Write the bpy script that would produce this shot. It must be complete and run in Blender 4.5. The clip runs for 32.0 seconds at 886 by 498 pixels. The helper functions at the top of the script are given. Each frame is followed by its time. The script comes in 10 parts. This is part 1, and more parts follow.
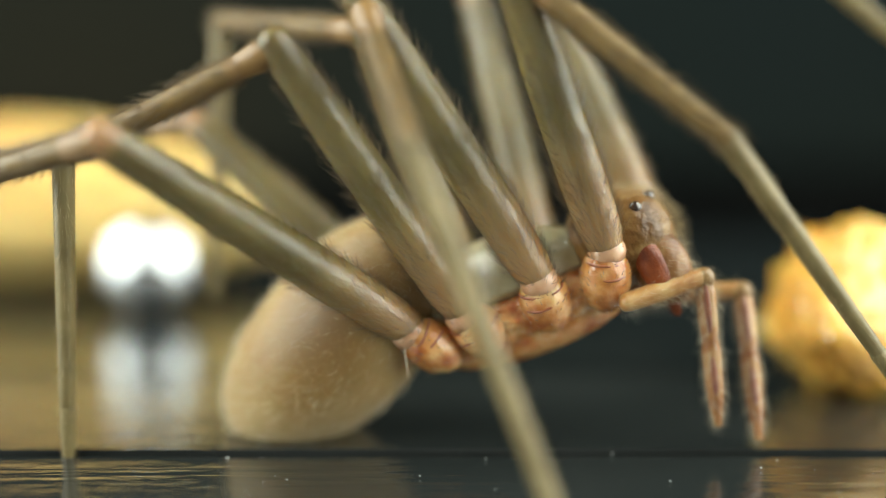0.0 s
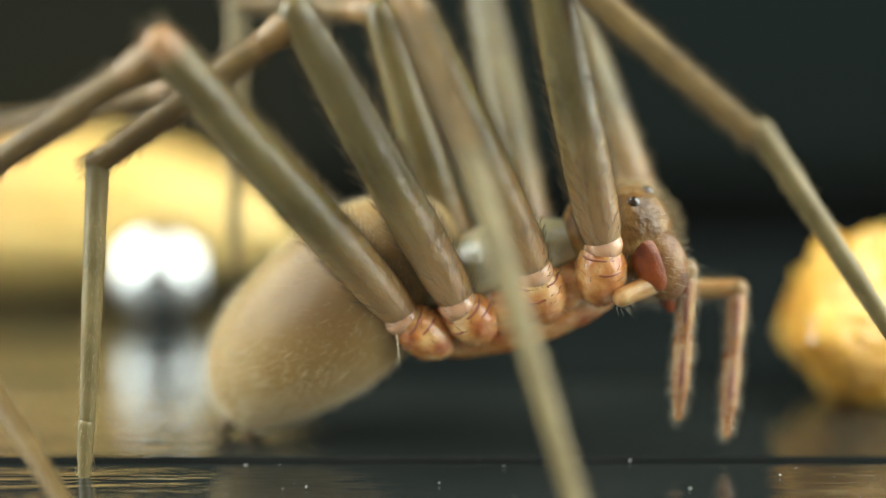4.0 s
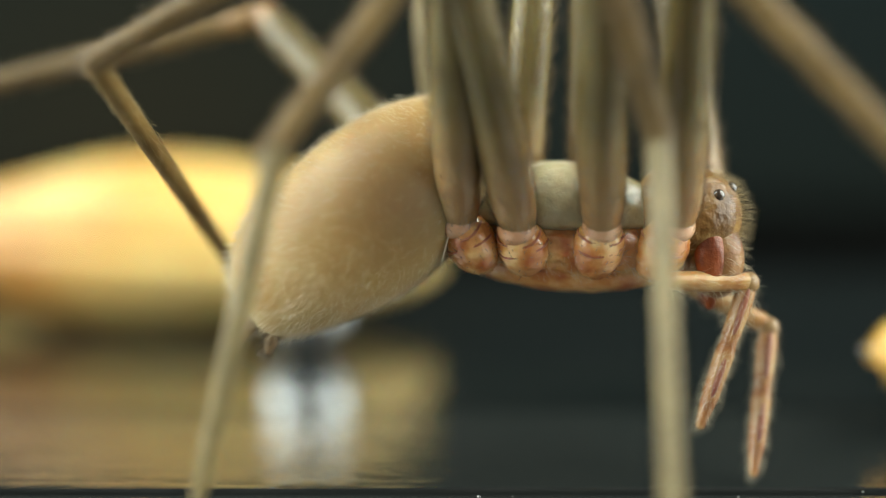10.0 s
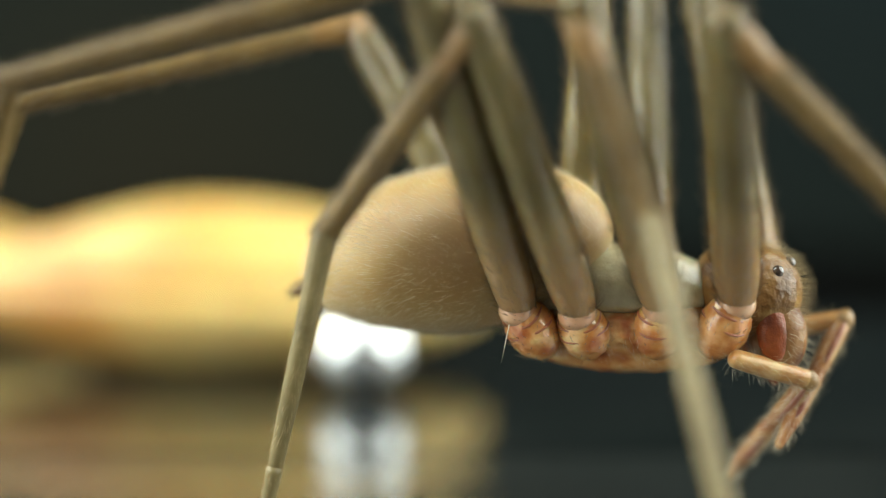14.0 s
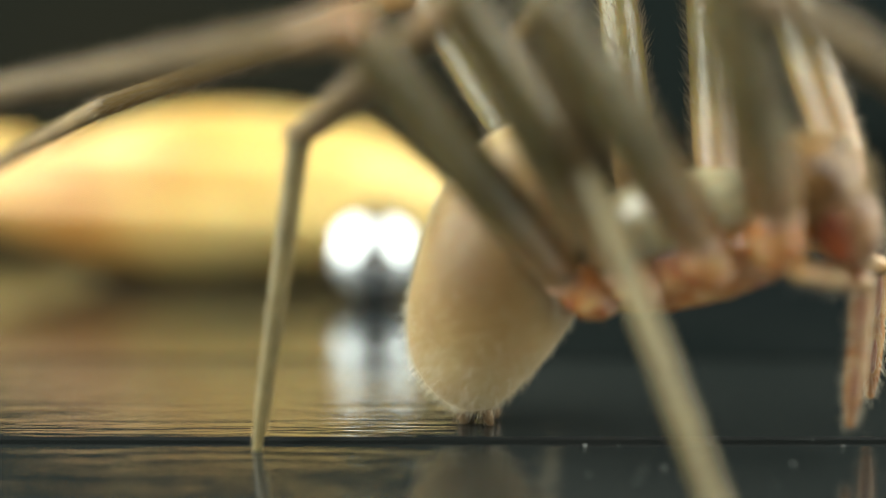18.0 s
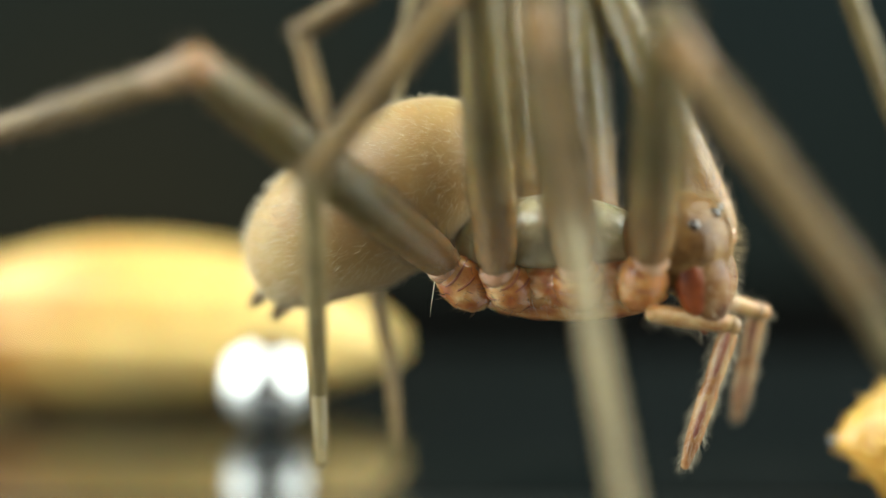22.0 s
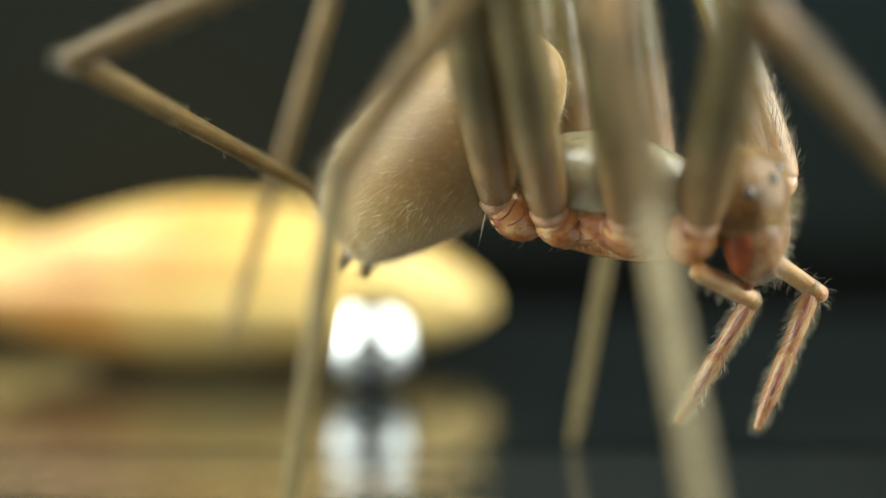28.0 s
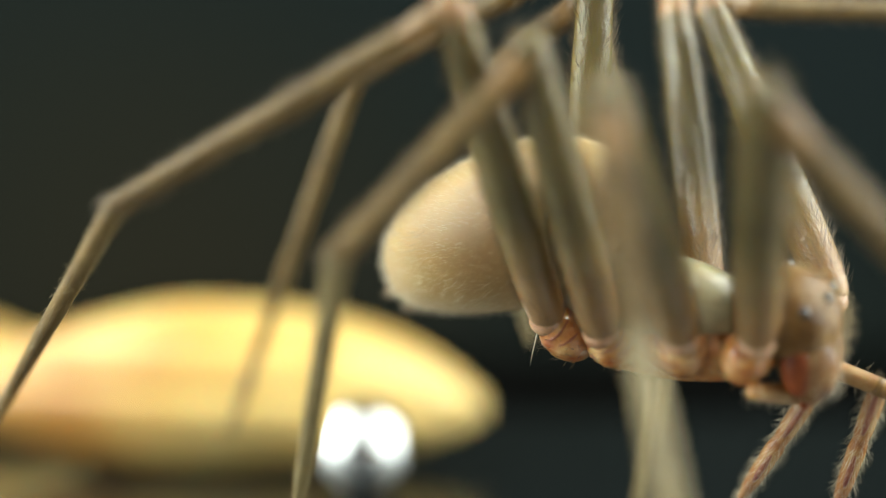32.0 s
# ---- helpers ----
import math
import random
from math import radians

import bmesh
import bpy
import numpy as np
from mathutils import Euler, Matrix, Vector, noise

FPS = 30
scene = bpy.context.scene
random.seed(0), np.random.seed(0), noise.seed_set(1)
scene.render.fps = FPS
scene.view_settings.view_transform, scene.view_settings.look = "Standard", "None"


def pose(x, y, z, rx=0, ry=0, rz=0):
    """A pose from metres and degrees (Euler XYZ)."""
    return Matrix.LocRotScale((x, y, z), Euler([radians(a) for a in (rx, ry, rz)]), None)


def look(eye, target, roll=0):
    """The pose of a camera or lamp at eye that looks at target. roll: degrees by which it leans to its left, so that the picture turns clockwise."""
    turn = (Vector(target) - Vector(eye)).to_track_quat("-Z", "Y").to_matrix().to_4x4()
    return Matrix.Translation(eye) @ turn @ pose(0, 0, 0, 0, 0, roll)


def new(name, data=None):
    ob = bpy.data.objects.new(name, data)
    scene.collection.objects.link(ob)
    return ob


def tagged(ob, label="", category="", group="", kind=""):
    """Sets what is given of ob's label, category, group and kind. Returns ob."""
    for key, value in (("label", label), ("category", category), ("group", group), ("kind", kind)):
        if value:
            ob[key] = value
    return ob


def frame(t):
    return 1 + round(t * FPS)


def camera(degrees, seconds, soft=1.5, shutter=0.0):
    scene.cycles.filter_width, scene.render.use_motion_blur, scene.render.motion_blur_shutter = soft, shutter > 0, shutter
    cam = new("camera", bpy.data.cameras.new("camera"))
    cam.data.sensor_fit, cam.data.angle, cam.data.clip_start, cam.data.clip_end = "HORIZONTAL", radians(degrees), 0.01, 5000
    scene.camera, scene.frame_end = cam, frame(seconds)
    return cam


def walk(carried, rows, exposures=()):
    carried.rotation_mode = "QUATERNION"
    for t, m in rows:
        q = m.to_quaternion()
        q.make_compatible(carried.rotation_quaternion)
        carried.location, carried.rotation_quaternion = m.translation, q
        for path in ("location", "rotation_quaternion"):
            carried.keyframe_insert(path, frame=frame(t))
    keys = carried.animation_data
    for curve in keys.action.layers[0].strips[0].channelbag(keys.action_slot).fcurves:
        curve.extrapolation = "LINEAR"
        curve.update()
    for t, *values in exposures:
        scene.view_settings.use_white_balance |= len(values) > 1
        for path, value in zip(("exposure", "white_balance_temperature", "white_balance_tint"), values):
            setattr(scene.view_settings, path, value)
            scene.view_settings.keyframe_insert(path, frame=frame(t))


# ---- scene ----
MM = 0.001  # the numbers below are millimetres


cam = camera(40.0, 32.0, soft=1.1)
cam.data.dof.use_dof = True
focus_point = new("focus_point")
cam.data.dof.focus_object = focus_point
cam.data.dof.aperture_fstop = 27.0
cam.data.dof.aperture_blades = 6
walk(cam, [
    (0, pose(4.037*MM, -17*MM, 5.4*MM, 81.291, 0, 0.000)),
    (3, pose(3.910*MM, -17*MM, 5.4*MM, 81.528, 0, 0.000)),
    (3.5, pose(3.884*MM, -17*MM, 5.4*MM, 81.581, 0, 0.000)),
    (5.5, pose(3.363*MM, -17*MM, 5.4*MM, 82.343, 0, 0.000)),
    (6, pose(3.070*MM, -17*MM, 5.4*MM, 82.867, 0, 0.000)),
    (7, pose(0.851*MM, -17*MM, 5.4*MM, 82.658, 0, 0.000)),
    (8, pose(0.662*MM, -17*MM, 5.4*MM, 82.684, 0, 0.000)),
    (9, pose(0.638*MM, -17*MM, 5.4*MM, 82.605, 0, 0.000)),
    (10, pose(0.573*MM, -17*MM, 5.4*MM, 83.050, 0, 0.000)),
    (11, pose(0.533*MM, -17*MM, 5.4*MM, 83.573, 0, 0.000)),
    (12, pose(0.531*MM, -17*MM, 5.4*MM, 83.859, 0, 0.000)),
    (13, pose(-0.165*MM, -17*MM, 5.4*MM, 85.261, 0, 0.000)),
    (13.5, pose(-0.378*MM, -17*MM, 5.4*MM, 85.545, 0, 0.000)),
    (15.5, pose(-2.751*MM, -17*MM, 5.4*MM, 82.684, 0, 0.000)),
    (16, pose(-3.453*MM, -17*MM, 5.4*MM, 82.822, 0, 0.000)),
    (17, pose(-2.626*MM, -17*MM, 5.4*MM, 78.962, 0, 0.000)),
    (18, pose(-0.903*MM, -17*MM, 5.4*MM, 80.723, 0, 0.000)),
    (19, pose(0.603*MM, -17*MM, 5.4*MM, 81.686, 0, 0.000)),
    (20, pose(1.209*MM, -17*MM, 5.4*MM, 85.158, 0, 0.000)),
    (21, pose(1.690*MM, -17*MM, 5.4*MM, 86.907, 0, 0.000)),
    (22, pose(1.405*MM, -17*MM, 5.4*MM, 86.856, 0, 0.000)),
    (23, pose(1.551*MM, -17*MM, 5.4*MM, 88.104, 0, 0.000)),
    (24, pose(1.013*MM, -17*MM, 5.4*MM, 86.266, 0, 0.000)),
    (24.5, pose(0.888*MM, -17*MM, 5.4*MM, 86.326, 0, 0.000)),
    (26.5, pose(0.395*MM, -17*MM, 5.4*MM, 85.588, 0, 0.000)),
    (27, pose(0.294*MM, -17*MM, 5.4*MM, 85.803, 0, 0.000)),
    (28, pose(-0.813*MM, -17*MM, 5.4*MM, 84.950, 0, 0.000)),
    (29, pose(-1.106*MM, -17*MM, 5.4*MM, 86.702, 0, 0.000)),
    (30, pose(-1.394*MM, -17*MM, 5.4*MM, 87.443, 0, 0.000)),
    (31, pose(-1.019*MM, -17*MM, 5.4*MM, 89.441, 0, 0.000)),
    (31.6, pose(-0.968*MM, -17*MM, 5.4*MM, 89.134, 0, 0.000)),
    (32, pose(-0.651*MM, -17*MM, 5.4*MM, 89.816, 0, 0.000)),
])

# the sharp plane goes from the near legs to the middle of the body
walk(focus_point, [(t, pose(1 * MM, (depth - 17) * MM, 2.5 * MM)) for t, depth in (
    (0, 16.0), (3.5, 16.0), (5.5, 16.2), (13.5, 16.2), (15.5, 16.6), (16.5, 17.0), (18, 17.2), (20, 17.1), (24.5, 17.0), (28, 17.1), (30, 17.4), (32, 17.5))])

# ---- light: two round lamps, one to each side, and a dim room ----
world = bpy.data.worlds.new("dim_room")
scene.world = world
world.use_nodes = True
world.node_tree.nodes["Background"].inputs[0].default_value = (0.96, 0.97, 0.92, 1)
world.node_tree.nodes["Background"].inputs[1].default_value = 0.29


def lamp(name, place, target, watts, size):
    data = bpy.data.lights.new(name, "AREA")
    data.shape, data.size, data.energy, data.color = "DISK", size * MM, watts, (0.93, 0.997, 0.92)
    ob = new(name, data)
    ob.matrix_world = look([c * MM for c in place], [c * MM for c in target])
    return ob


lamp("lamp_left", (-50, -4, 32), (0, 5, 1), 0.132, 88)
lamp("lamp_right", (50, -4, 32), (0, 5, 1), 0.124, 88)
scene.view_settings.exposure = 0.0


# ---- materials ----
def material(name, colours, scale=900.0, rough=0.45, metal=0.0, bump=0.15, fine=6000.0, sss=0.0, radius=0.25, coat=0.0, along=None, spec=0.5, ior=1.5, stretch=1.0, patch=None, sheen=0.0, coat_rough=0.2):
    """Noise between the colours at two scales, with a fine relief. along: (length, colour, share, end) tints both ends of a piece."""
    m = bpy.data.materials.new(name)
    m.use_nodes = True
    n, l = m.node_tree.nodes, m.node_tree.links
    b = n["Principled BSDF"]
    co = n.new("ShaderNodeTexCoord")
    a = n.new("ShaderNodeTexNoise")
    a.inputs["Scale"].default_value, a.inputs["Detail"].default_value = scale, 5
    l.new(co.outputs["Object"], a.inputs["Vector"])
    f = n.new("ShaderNodeTexNoise")
    f.inputs["Scale"].default_value, f.inputs["Detail"].default_value = fine, 3
    mp = n.new("ShaderNodeMapping")
    mp.inputs["Scale"].default_value = (stretch, 1, 1)
    l.new(co.outputs["Object"], mp.inputs["Vector"])
    l.new(mp.outputs["Vector"], f.inputs["Vector"])
    ramp = n.new("ShaderNodeValToRGB")
    e = ramp.color_ramp.elements
    while len(e) < len(colours):
        e.new(0.5)
    for i, c in enumerate(colours):
        e[i].position, e[i].color = 0.3 + 0.4 * i / max(1, len(colours) - 1), (*c, 1)
    l.new(a.outputs["Fac"], ramp.inputs["Fac"])
    out = ramp.outputs["Color"]
    if along:
        length, tint, share, end = along
        sep = n.new("ShaderNodeSeparateXYZ")
        l.new(co.outputs["Object"], sep.inputs["Vector"])
        mr = n.new("ShaderNodeMapRange")
        mr.inputs["From Max"].default_value = length * MM
        l.new(sep.outputs["X"], mr.inputs["Value"])
        r2 = n.new("ShaderNodeValToRGB")
        q = r2.color_ramp.elements
        q[0].position, q[0].color = 0.0, (1, 1, 1, 1)
        q[1].position, q[1].color = 1.0, (1, 1, 1, 1)
        for p in (share, 1 - end):
            k = q.new(p)
            k.color = (0, 0, 0, 1)
        l.new(mr.outputs["Result"], r2.inputs["Fac"])
        mix = n.new("ShaderNodeMix")
        mix.data_type = "RGBA"
        l.new(r2.outputs["Color"], mix.inputs[0])
        l.new(out, mix.inputs[6])
        mix.inputs[7].default_value = (*tint, 1)
        out = mix.outputs[2]
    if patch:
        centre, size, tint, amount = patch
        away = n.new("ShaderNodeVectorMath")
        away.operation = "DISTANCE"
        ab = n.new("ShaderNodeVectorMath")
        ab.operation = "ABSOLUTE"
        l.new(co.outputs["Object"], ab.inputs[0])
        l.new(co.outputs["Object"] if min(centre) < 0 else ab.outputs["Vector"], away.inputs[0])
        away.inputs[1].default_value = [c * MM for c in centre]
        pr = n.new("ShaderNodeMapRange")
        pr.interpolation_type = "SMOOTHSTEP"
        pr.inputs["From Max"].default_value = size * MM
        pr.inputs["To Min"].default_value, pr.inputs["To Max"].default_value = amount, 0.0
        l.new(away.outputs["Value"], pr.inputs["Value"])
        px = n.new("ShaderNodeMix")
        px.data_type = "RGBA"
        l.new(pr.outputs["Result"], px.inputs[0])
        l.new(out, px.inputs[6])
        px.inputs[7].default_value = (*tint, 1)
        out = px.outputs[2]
    l.new(out, b.inputs["Base Color"])
    rr = n.new("ShaderNodeMapRange")
    rr.inputs["To Min"].default_value, rr.inputs["To Max"].default_value = rough * 0.75, min(1, rough * 1.25)
    l.new(f.outputs["Fac"], rr.inputs["Value"])
    l.new(rr.outputs["Result"], b.inputs["Roughness"])
    bp = n.new("ShaderNodeBump")
    bp.inputs["Strength"].default_value, bp.inputs["Distance"].default_value = bump, 0.05 * MM
    l.new(f.outputs["Fac"], bp.inputs["Height"])
    l.new(bp.outputs["Normal"], b.inputs["Normal"])
    b.inputs["Metallic"].default_value = metal
    b.inputs["Specular IOR Level"].default_value = spec
    b.inputs["IOR"].default_value = ior
    b.inputs["Coat Weight"].default_value = coat
    b.inputs["Coat Roughness"].default_value = coat_rough
    b.inputs["Sheen Weight"].default_value, b.inputs["Sheen Roughness"].default_value = sheen, 0.4
    b.inputs["Sheen Tint"].default_value = (1.0, 0.92, 0.74, 1)
    if sss:
        b.inputs["Subsurface Weight"].default_value = sss
        b.inputs["Subsurface Radius"].default_value = (1.0, 0.6, 0.35)
        b.inputs["Subsurface Scale"].default_value = radius * MM
    return m


M_FEMUR = material("femur_skin", [(0.120, 0.094, 0.034), (0.198, 0.160, 0.062)], 1100, 0.2, bump=0.32, fine=24000, stretch=0.6, sss=0.9, radius=0.4, along=(4.8, (0.39, 0.24, 0.115), 0.40, 0.04), spec=0.6)
M_PATELLA = material("patella_skin", [(0.15, 0.076, 0.022), (0.26, 0.150, 0.050)], 1500, 0.35)
M_TIBIA = material("tibia_skin", [(0.145, 0.092, 0.030), (0.250, 0.164, 0.060)], 1500, 0.4, bump=0.5, fine=7000, stretch=0.08, sss=0.3, radius=0.15, along=(3.5, (0.31, 0.18, 0.075), 0.07, 0.05), spec=0.3)
M_FOOT = material("foot_skin", [(0.140, 0.106, 0.040), (0.225, 0.174, 0.072)], 1800, 0.38, bump=0.45, fine=7000, stretch=0.08, sss=0.3, radius=0.12)
# orange-brown leg skin made darker: the hind legs' unlit look is in its colour
M_HIND_SHADED = material("hind_leg_shaded_skin", [(0.115, 0.071, 0.021), (0.195, 0.128, 0.043)], 1500, 0.38, bump=0.5, fine=7000, stretch=0.08, sss=0.4, radius=0.15, spec=0.3)
M_PALP = material("palp_skin", [(0.25, 0.10, 0.030), (0.40, 0.21, 0.07), (0.50, 0.33, 0.14)], 2600, 0.32, bump=1.0, fine=5000, stretch=0.3, sss=0.7, radius=0.12)
M_PALP_TIP = material("palp_tip_skin", [(0.19, 0.07, 0.024), (0.33, 0.15, 0.055), (0.46, 0.29, 0.13)], 2600, 0.25, bump=0.5, fine=5000, stretch=0.3, sss=0.2, radius=0.12)
M_STRIPE = material("palp_stripe_skin", [(0.15, 0.035, 0.02), (0.27, 0.10, 0.05)], 3000, 0.35, bump=0.3)
M_COXA = material("coxa_skin", [(0.37, 0.108, 0.029), (0.55, 0.25, 0.08), (0.73, 0.47, 0.21)], 2900, 0.18, bump=0.9, fine=4600, sss=0.75, radius=0.22, coat=0.5, coat_rough=0.1)
M_TROCHANTER = material("trochanter_skin", [(0.50, 0.23, 0.11), (0.68, 0.43, 0.26)], 2200, 0.22, bump=0.3, fine=5000, sss=0.3, radius=0.15, coat=0.9, coat_rough=0.06)
M_RING = material("joint_fold_skin", [(0.24, 0.06, 0.02), (0.36, 0.13, 0.05)], 1600, 0.35)
M_CARAPACE = material("carapace_skin", [(0.20, 0.175, 0.095), (0.34, 0.295, 0.17), (0.48, 0.43, 0.28)], 1700, 0.3, bump=0.8, fine=4500, sss=0.8, radius=0.4, coat=0.6, coat_rough=0.1)
M_HEAD = material("head_skin", [(0.075, 0.032, 0.007), (0.175, 0.085, 0.021), (0.29, 0.175, 0.06)], 2900, 0.3, bump=1.3, fine=3900, sss=0.2, radius=0.2, spec=0.35)
M_CHELI = material("chelicera_skin", [(0.095, 0.032, 0.009), (0.21, 0.095, 0.031), (0.29, 0.165, 0.065)], 2600, 0.32, bump=1.0, fine=4000, sss=0.2, radius=0.2, spec=0.35)
M_CHELI_DARK = material("chelicera_dark_skin", [(0.075, 0.014, 0.005), (0.30, 0.075, 0.018)], 2600, 0.34, bump=0.8, sss=0.4, radius=0.2, spec=0.3, coat=0.06, coat_rough=0.06)
M_EYE = material("eye_lens", [(0.018, 0.010, 0.006), (0.05, 0.026, 0.012)], 900, 0.06, bump=0.0, coat=1.0, coat_rough=0.03)
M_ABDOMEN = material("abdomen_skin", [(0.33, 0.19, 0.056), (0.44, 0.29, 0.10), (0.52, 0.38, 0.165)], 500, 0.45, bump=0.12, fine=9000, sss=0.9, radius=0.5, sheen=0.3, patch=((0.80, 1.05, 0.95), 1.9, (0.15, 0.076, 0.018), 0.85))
M_SPINN = material("spinneret_skin", [(0.16, 0.095, 0.042), (0.30, 0.195, 0.095)], 2400, 0.45, sss=0.2, radius=0.08)
M_HAIR = material("pale_hair", [(0.50, 0.42, 0.28), (0.66, 0.58, 0.42)], 2000, 0.3, bump=0)
M_SILK = material("silky_hair", [(0.38, 0.27, 0.125), (0.54, 0.42, 0.23)], 2000, 0.35, bump=0)
M_HAIR_DARK = material("dark_hair", [(0.07, 0.045, 0.02), (0.15, 0.10, 0.045)], 2000, 0.35, bump=0)
M_GRAIN = material("grain_husk", [(0.42, 0.185, 0.034), (0.63, 0.37, 0.10), (0.75, 0.53, 0.18), (0.80, 0.61, 0.25)], 210, 0.38, bump=0.3, fine=1800, sss=0.3, radius=0.7, patch=((-3.2, -1.6, 1.2), 3.0, (0.42, 0.19, 0.035), 0.9))
M_GRAIN_TIP = material("grain_tip_husk", [(0.86, 0.74, 0.44), (0.93, 0.86, 0.62)], 300, 0.35, sss=0.3, radius=0.5)
M_CRUMB = material("crumb_skin", [(0.72, 0.33, 0.045), (0.88, 0.50, 0.09), (0.94, 0.70, 0.28)], 700, 0.28, bump=0.5, fine=3000, sss=0.3, radius=0.4, coat=0.4)
M_BEAD = material("bead_metal", [(0.70, 0.72, 0.72), (0.80, 0.82, 0.82)], 300, 0.05, metal=1.0, bump=0.0)
M_PLATE = material("plate_gloss", [(0.004, 0.0056, 0.006), (0.009, 0.0105, 0.0105)], 60, 0.2, bump=0.05, fine=2500, ior=1.55, spec=0.24, coat=0.5, coat_rough=0.05)
M_SCUFFED = material("plate_scuffed", [(0.005, 0.0068, 0.0066), (0.011, 0.0125, 0.0118)], 300, 0.16, bump=0.16, fine=4200, ior=1.7, spec=0.4, stretch=0.35, coat=0.5, coat_rough=0.05)
M_BRUSHED = material("plate_worn", [(0.010, 0.0128, 0.0122), (0.022, 0.024, 0.022)], 120, 0.10, bump=0.36, fine=5000, ior=1.92, stretch=0.10)
M_FELT = material("black_felt", [(0.0015, 0.0015, 0.0015), (0.004, 0.004, 0.0036)], 500, 0.95, bump=0.3, spec=0.0)
M_DUST = material("dust_white", [(0.6, 0.6, 0.55), (0.8, 0.8, 0.78)], 900, 0.5)
# the patch paints a warm glow into the left of the card's colour
M_CARD_GLOW = material("card_dark_glow", [(0.0088, 0.0102, 0.0068), (0.0068, 0.0105, 0.0112)], 14, 0.95, bump=0.1, fine=900, spec=0.02, patch=((-19, 60, -1), 30, (0.0140, 0.0128, 0.0084), 0.95))


# ---- building helpers ----
def part(name, bm, mat, parent=None, label="", smooth=True):
    me = bpy.data.meshes.new(name)
    bm.normal_update()
    if smooth:
        for f in bm.faces:
            f.smooth = True
    bm.to_mesh(me)
    bm.free()
    me.materials.append(mat)
    ob = new(name, me)
    if parent:
        ob.parent = parent
    if label:
        ob["label"] = label
    return ob


def tube(stations, sides=16, wobble=0.0, seed=1):
    """A closed tube along x. stations: rows of (x, y, z, half width, half height), in millimetres."""
    bm = bmesh.new()
    rng = random.Random(seed)
    rings = []
    for x, y, z, ry, rz in stations:
        ring = []
        for i in range(sides):
            a = 2 * math.pi * i / sides
            k = 1 + wobble * (rng.random() - 0.5)
            ring.append(bm.verts.new((x * MM, (y + ry * k * math.cos(a)) * MM, (z + rz * k * math.sin(a)) * MM)))
        rings.append(ring)
    for p, q in zip(rings, rings[1:]):
        for i in range(sides):
            j = (i + 1) % sides
            bm.faces.new((p[i], q[i], q[j], p[j]))
    bm.faces.new(rings[0])
    bm.faces.new(rings[-1][::-1])
    bmesh.ops.recalc_face_normals(bm, faces=bm.faces)
    return bm


def blob(rx, ry, rz, at=(0, 0, 0), segments=28, rings=18, shape=None, turn=None):
    """A rounded body; shape(v) reshapes its unit sphere."""
    bm = bmesh.new()
    bmesh.ops.create_uvsphere(bm, u_segments=segments, v_segments=rings, radius=1.0)
    for v in bm.verts:
        p = Vector(v.co)
        if shape:
            p = shape(p)
        p = Vector((p.x * rx, p.y * ry, p.z * rz))
        if turn:
            p = turn @ p
        v.co = (p + Vector(at)) * MM
    return bm


def hairs(spots, length, width, lean, seed=3, spread=0.35):
    """Fine three-sided hairs. spots: rows of (place, normal) in metres; lean: the way in which they lie."""
    rng = random.Random(seed)
    verts, faces = [], []
    for place, normal in spots:
        way = (normal.normalized() * (0.42 + 0.4 * rng.random()) + lean + Vector([rng.uniform(-spread, spread) for _ in range(3)])).normalized()
        size = length * rng.uniform(0.6, 1.25)
        side = way.orthogonal().normalized()
        other = way.cross(side)
        k = len(verts)
        w = width * MM
        base = place - normal.normalized() * 0.01 * MM
        bend = normal.normalized() * -0.12 * size * MM
        for a in (0, 2.09, 4.19):
            verts.append(base + (side * math.cos(a) + other * math.sin(a)) * w)
        for a in (0, 2.09, 4.19):
            verts.append(base + way * size * 0.55 * MM + (side * math.cos(a) + other * math.sin(a)) * w * 0.7)
        verts.append(base + way * size * MM + bend)
        for i in range(3):
            j = (i + 1) % 3
            faces += [(k + i, k + j, k + 3 + j, k + 3 + i), (k + 3 + i, k + 3 + j, k + 6)]
    me = bpy.data.meshes.new("hair")
    me.from_pydata([tuple(v) for v in verts], [], faces)
    bm = bmesh.new()
    bm.from_mesh(me)
    bpy.data.meshes.remove(me)
    return bm


def scatter(ob, count, seed=5, keep=None):
    """Places and normals spread evenly over a mesh by area."""
    rng = random.Random(seed)
    me = ob.data
    me.calc_loop_triangles()
    tris = [(me.vertices[t.vertices[0]].co, me.vertices[t.vertices[1]].co, me.vertices[t.vertices[2]].co, t.normal.copy(), t.area) for t in me.loop_triangles]
    weights = [t[4] for t in tris]
    out = []
    for a, b, c, n, _ in rng.choices(tris, weights, k=count):
        u, v = rng.random(), rng.random()
        if u + v > 1:
            u, v = 1 - u, 1 - v
        p = a + (b - a) * u + (c - a) * v
        if keep is None or keep(p / MM):
            out.append((p.copy(), n))
    return out


def empty(name, at, label, category, group=""):
    ob = new(name)
    ob.location = [c * MM for c in at]
    return tagged(ob, label, category, group)


def slab(name, x0, x1, y0, y1, z0, z1, mat, parent=None, bevel=0.15, label="", segments=2):
    bm = bmesh.new()
    bmesh.ops.create_cube(bm, size=1.0)
    for v in bm.verts:
        v.co = (((x0 + x1) / 2 + v.co.x * (x1 - x0)) * MM, ((y0 + y1) / 2 + v.co.y * (y1 - y0)) * MM, ((z0 + z1) / 2 + v.co.z * (z1 - z0)) * MM)
    bmesh.ops.bevel(bm, geom=bm.edges[:], offset=bevel * MM, segments=segments, affect="EDGES")
    return part(name, bm, mat, parent, label, smooth=False)


